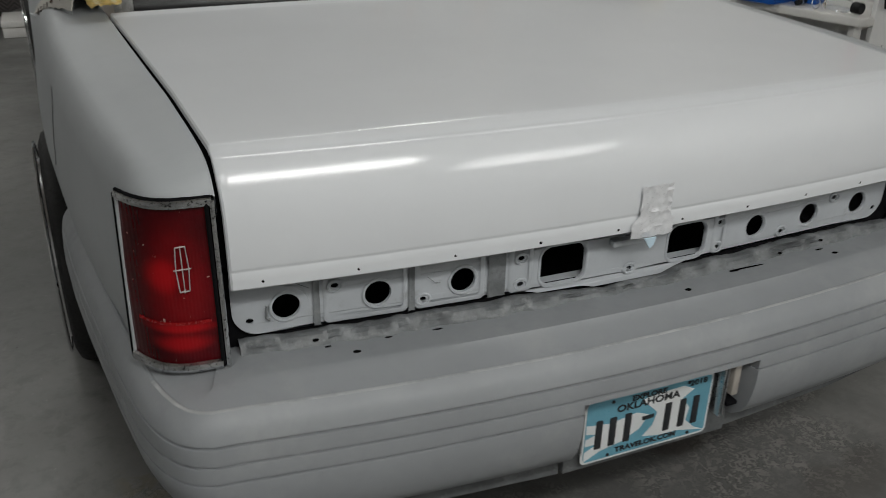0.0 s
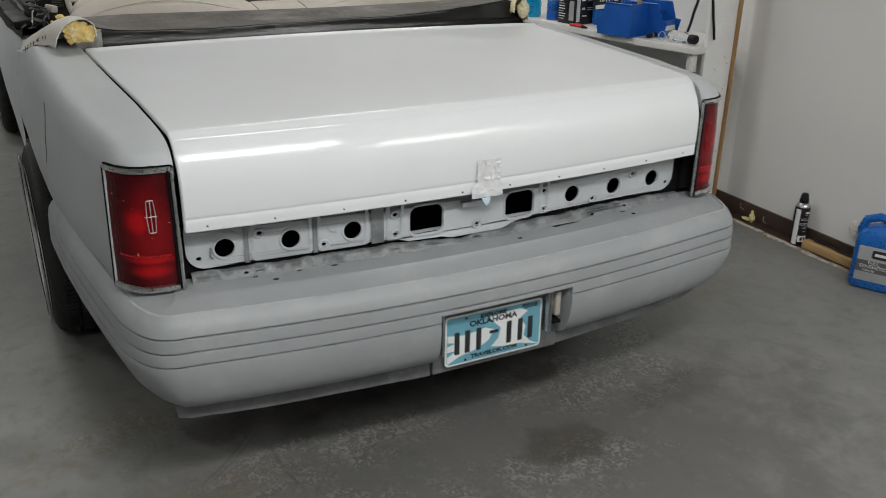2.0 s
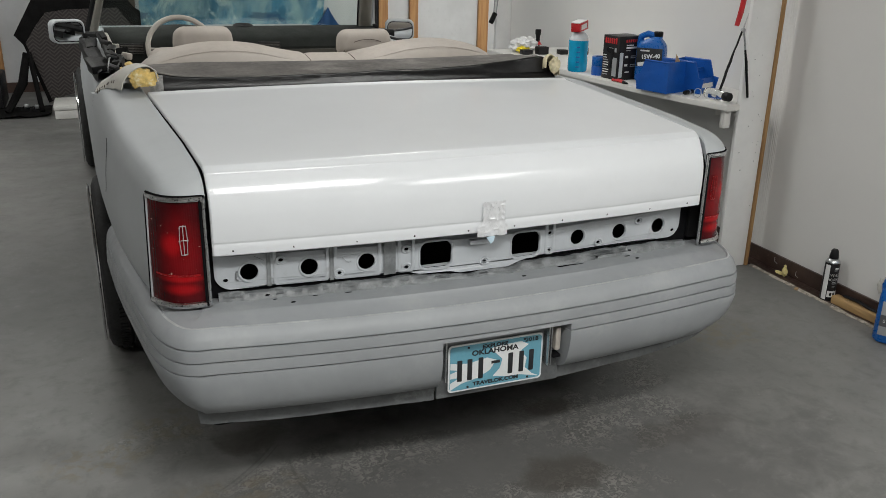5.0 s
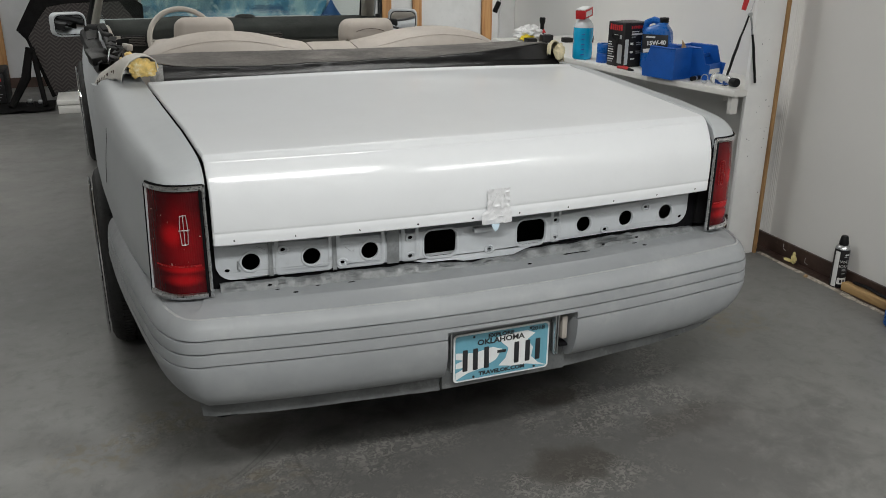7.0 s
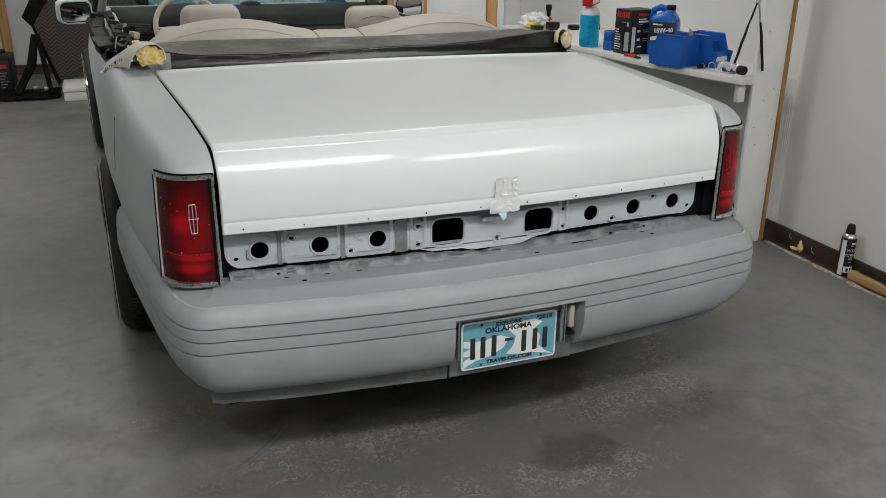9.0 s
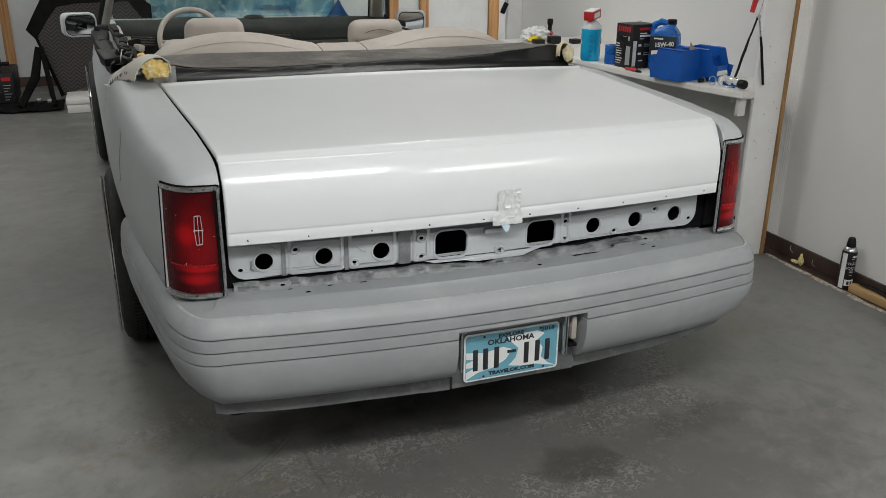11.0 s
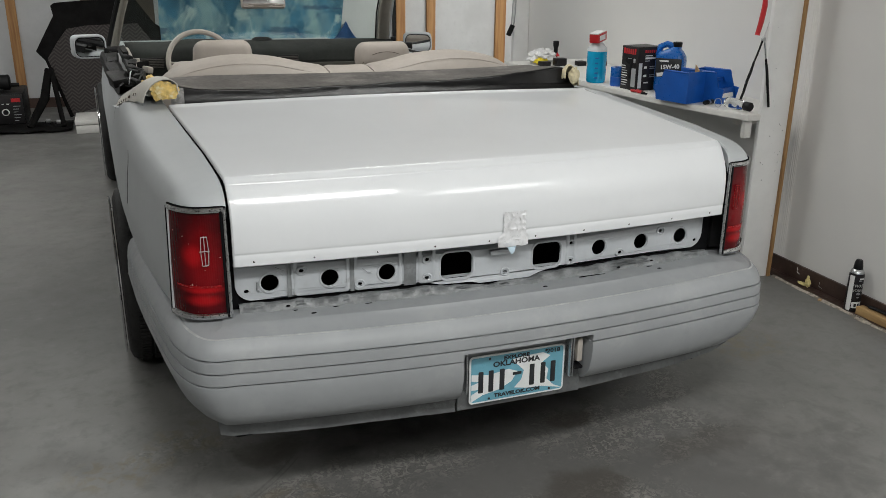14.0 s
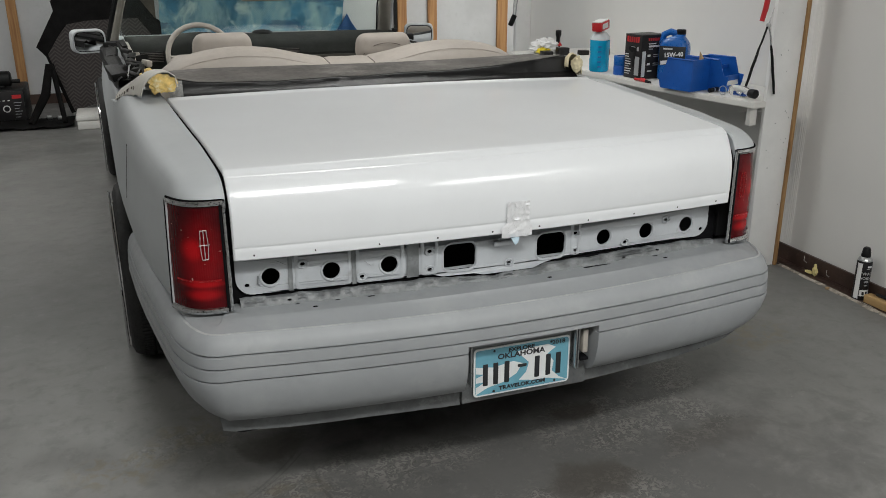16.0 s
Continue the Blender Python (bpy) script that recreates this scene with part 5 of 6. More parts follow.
# stripped door tops: black rails, latch and loose trim
for s in (-1, 1):
    low = 0.0 if s < 0 else 0.038
    rail = car_part("door_top_rail", tube([(s * 0.885, 1.50, 1.02), (s * 0.885, 2.0, 1.005 - low), (s * 0.885, 2.8, 0.99 - low), (s * 0.89, 3.4, 0.985 - low)], 0.022 if s < 0 else 0.014, 8), M["blackplastic"], car, "black window-rail rubber on the door top")
    if s > 0:
        continue
    jr = random.Random(40 + s)
    for y0, y1, h, w, dx, tw in ((1.50, 1.66, 1.055, 0.030, 0.03, 12), (1.62, 1.86, 1.062, 0.045, 0.0, -6), (1.70, 1.78, 1.075, 0.02, 0.02, 30), (1.90, 2.16, 1.050, 0.035, 0.015, 5), (1.95, 2.02, 1.075, 0.018, -0.03, 40), (2.22, 2.5, 1.035, 0.04, 0.0, -4), (2.55, 2.8, 1.030, 0.03, 0.01, 8), (2.88, 3.3, 1.022, 0.028, 0.01, 0)):
        ym = (y0 + y1) / 2
        bm = box((-w * 0.42, y0 - ym, -0.036), (w * 0.42, y1 - ym, 0), 0.007, 2)
        for v in bm.verts:
            v.co += Vector((0.012, 0.0, 0.012)) * noise.noise(v.co * 30 + Vector((ym * 9, 0, 0)))
        car_part("loose_trim", moved(bm, pose(s * (0.875 + dx), ym, h, jr.uniform(-6, 6), jr.uniform(-12, 12), tw)), M["sealrubber"], rail)
    seal = []
    for k in range(41):
        v = k / 40
        yy = 1.50 + 1.80 * v
        c = Vector((curve_at([(1.5, 0.935), (2.2, 0.955), (3.3, 0.975)], yy)[0], yy, curve_at([(1.5, 1.028), (2.2, 0.985), (3.3, 0.968)], yy)[0]))
        w = 0.040 + 0.008 * noise.noise(Vector((yy * 4, s, 0)))
        lift = 0.010 * noise.noise(Vector((yy * 6, s, 3)))
        seal.append([(s * (c.x - w), yy, c.z - 0.02), (s * (c.x - w), yy, c.z + 0.012 + lift), (s * (c.x - 0.4 * w), yy, c.z + 0.020 + lift), (s * (c.x - 0.3 * w), yy, c.z + 0.008), (s * (c.x + 0.3 * w), yy, c.z + 0.006), (s * (c.x + 0.4 * w), yy, c.z + 0.018 - lift), (s * (c.x + 0.8 * w), yy, c.z + 0.008 - lift), (s * (c.x + w), yy, c.z - 0.03)])
    car_part("window_seal", grid(seal if s < 0 else [r[::-1] for r in seal]), M["sealrubber"], rail, "scuffed black window seal laid open on the door top")
    for y0, dx, dz, ln, wd_, tw in ((1.56, 0.045, 0.030, 0.20, 0.030, 6), (1.80, 0.030, 0.018, 0.17, 0.026, -10), (2.25, 0.035, 0.010, 0.30, 0.028, 4), (2.75, 0.030, 0.012, 0.26, 0.030, -3)):
        bm = box((-wd_, -ln / 2, -0.016), (wd_, ln / 2, 0.016), 0.006, 2)
        for v in bm.verts:
            v.co += Vector((0.006, 0.0, 0.008)) * noise.noise(v.co * 25 + Vector((y0 * 7, s, 0)))
        zc = curve_at([(1.5, 1.028), (2.2, 0.985), (3.3, 0.968)], y0 + ln / 2)[0]
        car_part("torn_seal", moved(bm, pose(s * (0.925 + dx), y0 + ln / 2, zc + dz, 4, 8 * s, tw)), M["sealrubber"], rail)
    car_part("trim_clip", moved(box((-0.014, -0.03, -0.014), (0.014, 0.03, 0.014), 0.006), pose(s * 0.835, 1.85, 1.055, 0, 10, 20)), M["beige"], rail)
    car_part("latch_rod", tube([(s * 0.90, 1.52, 1.045), (s * 0.87, 1.60, 1.075), (s * 0.86, 1.75, 1.07), (s * 0.89, 1.9, 1.06)], 0.0035, 6), M["blackplastic"], rail)
    car_part("latch_rod", tube([(s * 0.93, 1.56, 1.035), (s * 0.915, 1.68, 1.068), (s * 0.90, 1.80, 1.06)], 0.003, 6), M["steel"], rail)


# ---- interior ----
def cushion(name, rows, material, parent, label=""):
    bm = grid(rows)
    return car_part(name, bm, material, parent, label)


# rear bench back: two swells and a lower middle
def swell(x):
    a = abs(x)
    return curve_at([(0.0, 1.082), (0.085, 1.084), (0.13, 1.088), (0.22, 1.104), (0.34, 1.130), (0.48, 1.140), (0.62, 1.126), (0.74, 1.090), (0.82, 1.03)], a)[0]


rows = []
for k in range(67):
    x = -0.825 + 1.65 * k / 66
    h = swell(x)
    seam = -0.010 if abs(abs(x) - 0.10) < 0.013 else 0.0
    rows.append([(x, 1.42, h - 0.10), (x, 1.46, h - 0.045), (x, 1.53, h - 0.012 + seam), (x, 1.62, h + seam), (x, 1.70, h - 0.012 + seam), (x, 1.76, h - 0.05 + seam), (x, 1.78, h - 0.12), (x, 1.74, h - 0.4), (x, 1.70, 0.5)])
bench = cushion("rear_seat_back", rows, M["leather"], car, "beige leather rear bench back with two swells")
car_part("rear_seat_cushion", box((-0.78, 1.72, 0.30), (0.78, 2.15, 0.52), 0.05, 3), M["leather"], car)
for s in (-1, 1):
    # piping on the rear swells
    pts = [(s * (0.16 + 0.58 * k / 20), 1.50 - 0.01 * math.sin(math.pi * k / 20), swell(0.16 + 0.58 * k / 20) - 0.027) for k in range(21)]
    car_part("piping", tube(pts, 0.0013, 6), M["leather"], bench)
    seat = car_part("front_seat", box((s * 0.43 - 0.27, 2.35, 0.45), (s * 0.43 + 0.27, 2.58, 1.01 if s < 0 else 0.965), 0.07, 4), M["leather"], car, "beige leather front seat")
    rest = box((-0.154, -0.07, -0.072), (0.154, 0.07, 0.068), 0.05, 6)
    for v in rest.verts:
        # the top is narrower and leans back, the back bulges
        v.co.x *= 1.0 - 0.09 * (v.co.z + 0.07) / 0.14
        v.co.y -= 0.010 * (1 - (v.co.x / 0.16) ** 2)
    hz = 1.052 if s < 0 else 1.030
    rest = car_part("headrest", moved(rest, pose(s * 0.428, 2.43, hz, -8)), M["leather"], seat, "rounded beige leather headrest")
    if s > 0:
        # stitched arch on its back
        arch = [(s * 0.428 - 0.136 + 0.272 * k / 16, 2.350 + 0.014 * (1 - math.sin(math.pi * k / 16)), hz - 0.052 + 0.074 * math.sin(math.pi * k / 16) ** 0.5) for k in range(17)]
        car_part("stitched_seam", tube(arch, 0.0016, 6), M["brown"], rest)
    car_part("seat_cushion", box((s * 0.43 - 0.27, 2.5, 0.3), (s * 0.43 + 0.27, 3.0, 0.46), 0.06, 3), M["leather"], seat)
car_part("cabin_floor", box((-0.86, 0.95, 0.28), (0.86, 3.75, 0.31)), M["dash"], car)
for s in (-1, 1):
    car_part("door_lining", box((s * 0.86 - 0.02, 1.5, 0.3), (s * 0.86 + 0.02, 3.6, 0.985 if s < 0 else 0.945), 0.01), M["beige"], car)

for s in (-1, 1):
    for x in (0.10,):
        h = swell(x)
        car_part("seam", tube([(s * x, 1.46, h - 0.05), (s * x, 1.53, h - 0.020), (s * x, 1.62, h - 0.009), (s * x, 1.70, h - 0.020)], 0.0018, 6), M["brown"], bench)

# dashboard with instrument hood, vents and wheel
rows = []
for k in range(33):
    x = -0.86 + 1.72 * k / 32
    hood_ = 0.03 * math.exp(-((x + 0.43) / 0.22) ** 2)
    rows.append([(x, 3.62, 0.56), (x, 3.42, 0.62), (x, 3.36, 0.78), (x, 3.35, 0.90), (x, 3.38, 0.945 + hood_ * 0.5), (x, 3.44, 0.972 + hood_), (x, 3.55, 0.995 + hood_), (x, 3.66, 1.0), (x, 3.80, 0.985)])
dash = cushion("dashboard", rows, M["dash"], car, "dark grey dashboard with vents")
for x in (-0.72, -0.16, 0.10, 0.72):
    car_part("vent_frame", box((x - 0.07, 3.338, 0.87), (x + 0.07, 3.352, 0.935), 0.006), M["blackplastic"], dash)
    for j in range(6):
        car_part("vent_slat", box((x - 0.064, 3.330, 0.876 + 0.0095 * j), (x + 0.064, 3.340, 0.880 + 0.0095 * j)), M["greyvinyl"], dash)
car_part("switch_panel", box((-0.845, 3.335, 0.80), (-0.79, 3.352, 0.935), 0.005), M["beige"], dash)
car_part("glovebox", box((0.16, 3.340, 0.60), (0.85, 3.352, 0.885), 0.006), M["glovebox"], dash, "faded brown-grey glovebox lid")
bm = lathe([(0.068, 0.0), (0.064, 0.010), (0.045, 0.019), (0.012, 0.023)], 24)
car_part("dash_speaker", moved(bm, pose(0.0, 3.66, 0.997)), M["blackplastic"], dash, "low black dome on the dashboard top")
car_part("glovebox_strip", box((0.30, 3.34, 0.835), (0.84, 3.351, 0.85), 0.003), M["beige"], dash)
sw = car_part("steering_wheel", moved(lathe([(0.02, 0), (0.055, 0.01), (0.06, 0.03), (0.03, 0.045)], 20), pose(-0.43, 3.28, 0.88, 65)), M["beige"], car, "beige leather steering wheel")
pts = [Vector((0.189 * math.cos(2 * math.pi * k / 40), 0.189 * math.sin(2 * math.pi * k / 40), 0.0)) for k in range(41)]
mt = pose(-0.450, 3.20, 0.920, 65)
car_part("wheel_ring", tube([mt @ p for p in pts], 0.0155, 10), M["beige"], sw)
for a in (0, 180, 270):
    car_part("wheel_spoke", tube([mt @ Vector((0.05 * math.cos(radians(a)), 0.05 * math.sin(radians(a)), -0.03)), mt @ Vector((0.184 * math.cos(radians(a)), 0.184 * math.sin(radians(a)), 0.0))], 0.016, 8, flat=0.5), M["beige"], sw)
car_part("column", tube([(-0.43, 3.27, 0.87), (-0.43, 3.5, 0.75)], 0.04, 12), M["dash"], sw)

# windscreen: pillars, header, glass, mirror
ws = car_part("windshield_frame", tube([(-0.80, 3.20, 1.42), (-0.4, 3.15, 1.45), (0.4, 3.15, 1.45), (0.80, 3.20, 1.42)], 0.03, 8), M["beige"], car, "beige windshield frame with painted outer pillars")
for s in (-1, 1):
    if s < 0:
        car_part("pillar", tube([(-0.925, 3.74, 0.93), (-0.865, 3.50, 1.18), (-0.80, 3.22, 1.42)], [0.026, 0.022, 0.022], 10), M["pillar"], ws, "grey-beige inner pillar trim")
        car_part("outer_pillar", tube([(-0.955, 3.77, 0.93), (-0.893, 3.53, 1.18), (-0.828, 3.25, 1.42)], [0.024, 0.022, 0.020], 8), M["blackplastic"], ws, "black outer pillar")
        continue
    car_part("pillar", tube([(0.835, 3.70, 0.93), (0.775, 3.46, 1.18), (0.735, 3.20, 1.42)], [0.046, 0.042, 0.040], 14, flat=0.8), M["pillar"], ws, "grey-beige inner pillar trim")
    car_part("pillar_seal", tube([(0.785, 3.70, 0.93), (0.727, 3.47, 1.18), (0.69, 3.21, 1.42)], 0.005, 8), M["blackplastic"], ws)
    car_part("outer_pillar", tube([(0.885, 3.73, 0.93), (0.832, 3.49, 1.18), (0.785, 3.24, 1.42)], [0.014, 0.013, 0.012], 8), M["primer"], ws, "pale painted outer pillar")
    car_part("window_guide", moved(box((-0.012, -0.02, 0.0), (0.016, 0.02, 0.030), 0.006), pose(0.868, 3.56, 0.985)), M["blackplastic"], ws)
rows = []
for i in range(9):
    v = i / 8
    rows.append([((0.91 - 0.115 * v) * c, 3.78 - 0.56 * v + 0.10 * (1 - c * c), 0.96 + 0.46 * v) for c in [k / 8 - 1 for k in range(17)]])
gl = car_part("windshield_glass", grid(rows, thick=0.004), M["glass"], ws, "clear windshield glass with a faint green tint")
gl.visible_shadow = False
im = car_part("interior_mirror", box((-0.183, 3.27, 1.222), (0.088, 3.30, 1.29), 0.016, 3), M["beige"], ws, "inside mirror in a beige shell")
car_part("mirror_glass", box((-0.172, 3.266, 1.231), (0.077, 3.2695, 1.282), 0.001), M["mirror"], im)

# door mirrors
for s in (-1, 1):
    cx, cy, cz = (-1.060, 3.50, 0.992) if s < 0 else (1.020, 3.50, 0.978)
    shell = moved(box((-0.096, -0.02, -0.068), (0.096, 0.10, 0.068), 0.034, 5), pose(cx, cy, cz, 0, 0, (14 if s < 0 else -24)))
    dm = car_part("door_mirror", shell, M["primer"], car, "door mirror in a pale grey shell")
    car_part("mirror_glass", moved(plate(rounded(-0.086, -0.058, 0.086, 0.058, 0.036, 8), thick=0.003), pose(cx, cy - 0.0205, cz, 0, 0, (14 if s < 0 else -24))), M["mirror"], dm)
    car_part("mirror_rim", tube([pose(cx, cy - 0.021, cz, 0, 0, (14 if s < 0 else -24)) @ Vector((x, 0, z)) for x, z in rounded(-0.090, -0.062, 0.090, 0.062, 0.040, 8) + rounded(-0.090, -0.062, 0.090, 0.062, 0.040, 8)[:1]], 0.0055, 8), M["primer"], dm)
    car_part("mirror_gasket", tube([pose(cx, cy - 0.0215, cz, 0, 0, (14 if s < 0 else -24)) @ Vector((x, 0, z)) for x, z in rounded(-0.084, -0.056, 0.084, 0.056, 0.036, 8) + rounded(-0.084, -0.056, 0.084, 0.056, 0.036, 8)[:1]], 0.0034, 6), M["black"], dm)
    car_part("mirror_arm", box((s * 0.925 - 0.06, 3.48, 0.93), (s * 0.925 + 0.06, 3.58, 0.985), 0.015), M["blackplastic"], dm)


# ---- shelf and what stands on it ----
SHELF = 0.845
front = [(1.775, 1.085), (1.70, 1.35), (1.625, 1.70), (1.575, 2.10), (1.53, 2.6), (1.505, 3.3)]
bm = bmesh.new()
ring = [(2.128, 1.26), (2.02, 1.26), (2.02, 1.116)] + [(1.847, 1.116), (1.847, 1.085)] + front + [(2.128, 3.3)]
top_f = bm.faces.new([bm.verts.new((x, y, SHELF)) for x, y in ring[::-1]])
bm.normal_update()
if top_f.normal.z < 0:
    top_f.normal_flip()
ext = bmesh.ops.extrude_face_region(bm, geom=[top_f])
for v in ext["geom"]:
    if isinstance(v, bmesh.types.BMVert):
        v.co.z -= 0.032
bmesh.ops.recalc_face_normals(bm, faces=bm.faces[:])
bmesh.ops.bevel(bm, geom=[e for e in bm.edges if abs(e.verts[0].co.z - e.verts[1].co.z) < 1e-6], offset=0.004, segments=2, affect="EDGES")
shelf = tagged(part("wall_shelf", bm, M["shelf"]), "long white wall shelf with a chipped slanted front edge", "shelf")
part("bracket", box((1.79, 1.118, 0.725), (1.83, 1.148, SHELF - 0.034), 0.003), M["shelf"], shelf, "white wooden shelf bracket")
part("cleat", box((1.82, 1.22, SHELF - 0.075), (2.126, 1.245, SHELF - 0.034), 0.003), M["shelf"], shelf)
part("cleat", box((2.10, 1.25, SHELF - 0.10), (2.127, 3.28, SHELF - 0.034), 0.003), M["shelf"], shelf)

# bottle of blue fluid with a red cap
bt = thing("washer_fluid_bottle", "clear bottle of blue fluid with a red and white cap", "bottle", (1.612, 2.245, SHELF), 20)
part("fluid", lathe([(0.0, 0.001), (0.050, 0.001), (0.056, 0.010), (0.057, 0.07), (0.053, 0.10), (0.057, 0.13), (0.057, 0.178), (0.0, 0.179)][1:-1], 24), M["liquid"], bt)
part("shoulder", lathe([(0.057, 0.179), (0.054, 0.195), (0.038, 0.216), (0.026, 0.224), (0.025, 0.236)], 24), M["clear"], bt, "clear empty shoulder of the bottle")
part("cap", moved(box((-0.056, -0.03, 0.0), (0.056, 0.03, 0.052), 0.006), pose(0, 0, 0.232, 0, -7, 15)), M["red"], bt, "boxy red cap")
part("cap_label", moved(box((-0.04, -0.0318, 0.012), (0.03, -0.0302, 0.04)), pose(0, 0, 0.232, 0, -7, 15)), M["white"], bt)
part("cap_label", moved(box((-0.057, -0.028, 0.05), (0.04, 0.028, 0.056), 0.002), pose(0, 0, 0.232, 0, -7, 15)), M["white"], bt)
for k in range(5):
    part("level_mark", moved(box((-0.012, -0.0585, 0), (0.008, -0.0565, 0.006)), pose(-0.02, 0, 0.03 + 0.028 * k, 0, 0, -35)), M["bluebin"], bt)

# roll of blue tape, standing flat as two rings
tr_ = thing("tape_rolls", "two stacked rolls of blue tape", "tape roll", (1.663, 2.085, SHELF), 0)
for k in range(2):
    part("roll", moved(grid([[(r * math.cos(2 * math.pi * j / 28), r * math.sin(2 * math.pi * j / 28), z) for j in range(28)] for r, z in ((0.028, 0.0), (0.042, 0.0), (0.043, 0.002), (0.043, 0.049), (0.042, 0.051), (0.028, 0.051), (0.028, 0.0))], close=True), pose(0.002 * k, 0.002 * k, 0.0005 + 0.052 * k)), M["bluejug"] if k else M["bluebin"], tr_)

# carton
cb = thing("product_carton", "black and red printed carton", "box", (1.648, 1.868, SHELF), 8)
part("carton", box((0, 0, 0.0005), (0.165, 0.135, 0.236), 0.002), M["cartonblack"], cb)
trnd = random.Random(17)
for k in range(6):
    part("title_bar", box((-0.0014, 0.020 + 0.0175 * (5 - k), 0.194), (-0.0004, 0.032 + 0.0175 * (5 - k), 0.222 + (0.003 if k in (0, 5) else 0))), M["red"], cb)
for k in range(7):
    part("title_bar", box((0.045 + 0.015 * k, -0.0014, 0.204), (0.055 + 0.015 * k, -0.0004, 0.219)), M["red"], cb)
part("picture_head", moved(plate(circle(0, 0, 0.036, 20, 0.019), thick=0.001), pose(-0.0012, 0.066, 0.160, 0, 0, -90)), M["blackplastic"], cb)
part("picture_nozzle", box((-0.0018, 0.020, 0.150), (-0.0006, 0.036, 0.172), 0.0004), M["grey"], cb)
part("picture_glint", box((-0.0022, 0.048, 0.168), (-0.0014, 0.082, 0.171), 0.0003), M["grey"], cb)
part("picture_handle", moved(box((-0.001, -0.010, -0.085), (0.001, 0.010, 0.0), 0.0006), pose(-0.0010, 0.052, 0.148, 8)), M["blackplastic"], cb)
part("picture_panel", box((-0.0010, 0.012, 0.020), (-0.0003, 0.048, 0.120)), M["grey"], cb)
for k in range(9):
    part("print_bar", box((-0.0014, 0.126 - trnd.uniform(0.025, 0.05), 0.022 + 0.013 * k), (-0.0004, 0.128, 0.027 + 0.013 * k)), M["white"] if k % 3 else M["grey"], cb)
for k, (x0, x1, z0, z1, mm) in enumerate(((0.05, 0.10, 0.186, 0.191, "white"), (0.05, 0.125, 0.170, 0.180, "white"), (0.05, 0.08, 0.158, 0.163, "grey"), (0.045, 0.065, 0.12, 0.132, "white"), (0.085, 0.13, 0.128, 0.132, "grey"), (0.085, 0.12, 0.118, 0.122, "grey"), (0.045, 0.065, 0.075, 0.087, "white"), (0.085, 0.13, 0.082, 0.086, "grey"), (0.085, 0.12, 0.072, 0.076, "grey"), (0.05, 0.08, 0.04, 0.047, "white"))):
    part("print_bar", box((x0, -0.0014, z0), (x1, -0.0004, z1)), M[mm], cb)
part("picture_strip", box((0.008, -0.0012, 0.015), (0.032, -0.0003, 0.150)), M["clear"], cb)

# tools at its foot
tl_ = thing("red_pliers", "red-handled pliers lying on the shelf", "pliers", (1.615, 1.80, SHELF + 0.008))
part("handle", tube([(0, 0.06, 0), (0.004, 0.02, 0.002), (0.012, -0.03, 0)], 0.007, 8), M["red"], tl_)
part("handle", tube([(0.03, 0.05, 0), (0.026, 0.01, 0.002), (0.016, -0.03, 0)], 0.007, 8), M["red"], tl_)
part("jaw", tube([(0.012, -0.03, 0), (0.015, -0.07, 0)], [0.009, 0.004], 8), M["blackplastic"], tl_)


def jug(name, label, at, turn, w, d, h, material, text, cap_m):
    """A moulded plastic jug with a handle opening and a label."""
    j = thing(name, label, "jug", at, turn)
    prof = [(0, 0.0, 0.92), (1, 0.012, 1.0), (2, 0.62 * h, 1.0), (3, 0.72 * h, 0.96), (4, 0.80 * h, 0.80)]
    rows = []
    for _, z, k in prof:
        hw, hd = w / 2 * k, d / 2 * k
        r = min(hw, hd) * 0.45
        rows.append([(x, y, z + 0.0006) for x, y in rounded(-hw, -hd, hw, hd, r, 4)])
    hw, hd = w / 2 * 0.60, d / 2 * 0.66
    rows.append([(x + w * 0.10, y, 0.87 * h) for x, y in rounded(-hw * 0.7, -hd, hw * 0.7, hd, hd * 0.5, 4)])
    rows.append([(x + w * 0.18, y, 0.915 * h) for x, y in rounded(-0.024, -0.024, 0.024, 0.024, 0.0235, 4)])
    bm = grid(rows, close=True)
    bm.faces.new([v for v in bm.verts][: len(rows[0])][::-1])
    bm.verts.ensure_lookup_table()
    body = part("body", bm, material, j)
    part("handle", tube([(-w * 0.42, 0, 0.60 * h), (-w * 0.46, 0, 0.76 * h), (-w * 0.40, 0, 0.90 * h), (-w * 0.18, 0, 0.96 * h), (w * 0.06, 0, 0.92 * h)], [0.016, 0.017, 0.018, 0.018, 0.018], 10), material, j)
    part("cap", moved(lathe([(0.023, 0), (0.025, 0.003), (0.025, 0.022), (0.022, 0.026)], 20), pose(w * 0.18, 0, 0.915 * h)), cap_m, j, "black screw cap")
    return j, body


jg, _ = jug("oil_jug", "blue plastic oil jug with a black label", (1.832, 1.83, SHELF), -48, 0.156, 0.100, 0.262, M["bluejug"], "15W-40", M["blackplastic"])
part("label", box((-0.070, -0.0520, 0.080), (0.070, -0.0503, 0.180), 0.0006), M["ink"], jg)
part("label_stripe", moved(box((-0.068, -0.0535, 0.0), (0.042, -0.0522, 0.020)), pose(0.010, 0, 0.092, 0, -10, 0)), M["white"], jg)
part("lettering", moved(words("15W-40", 0.031, 0.001, 1.0, 0.0012), pose(0.008, -0.0530, 0.136, 0, -6, 0)), M["white"], jg, smooth=False)
part("label_bar", box((-0.05, -0.0535, 0.162), (0.0, -0.0522, 0.170)), M["white"], jg)


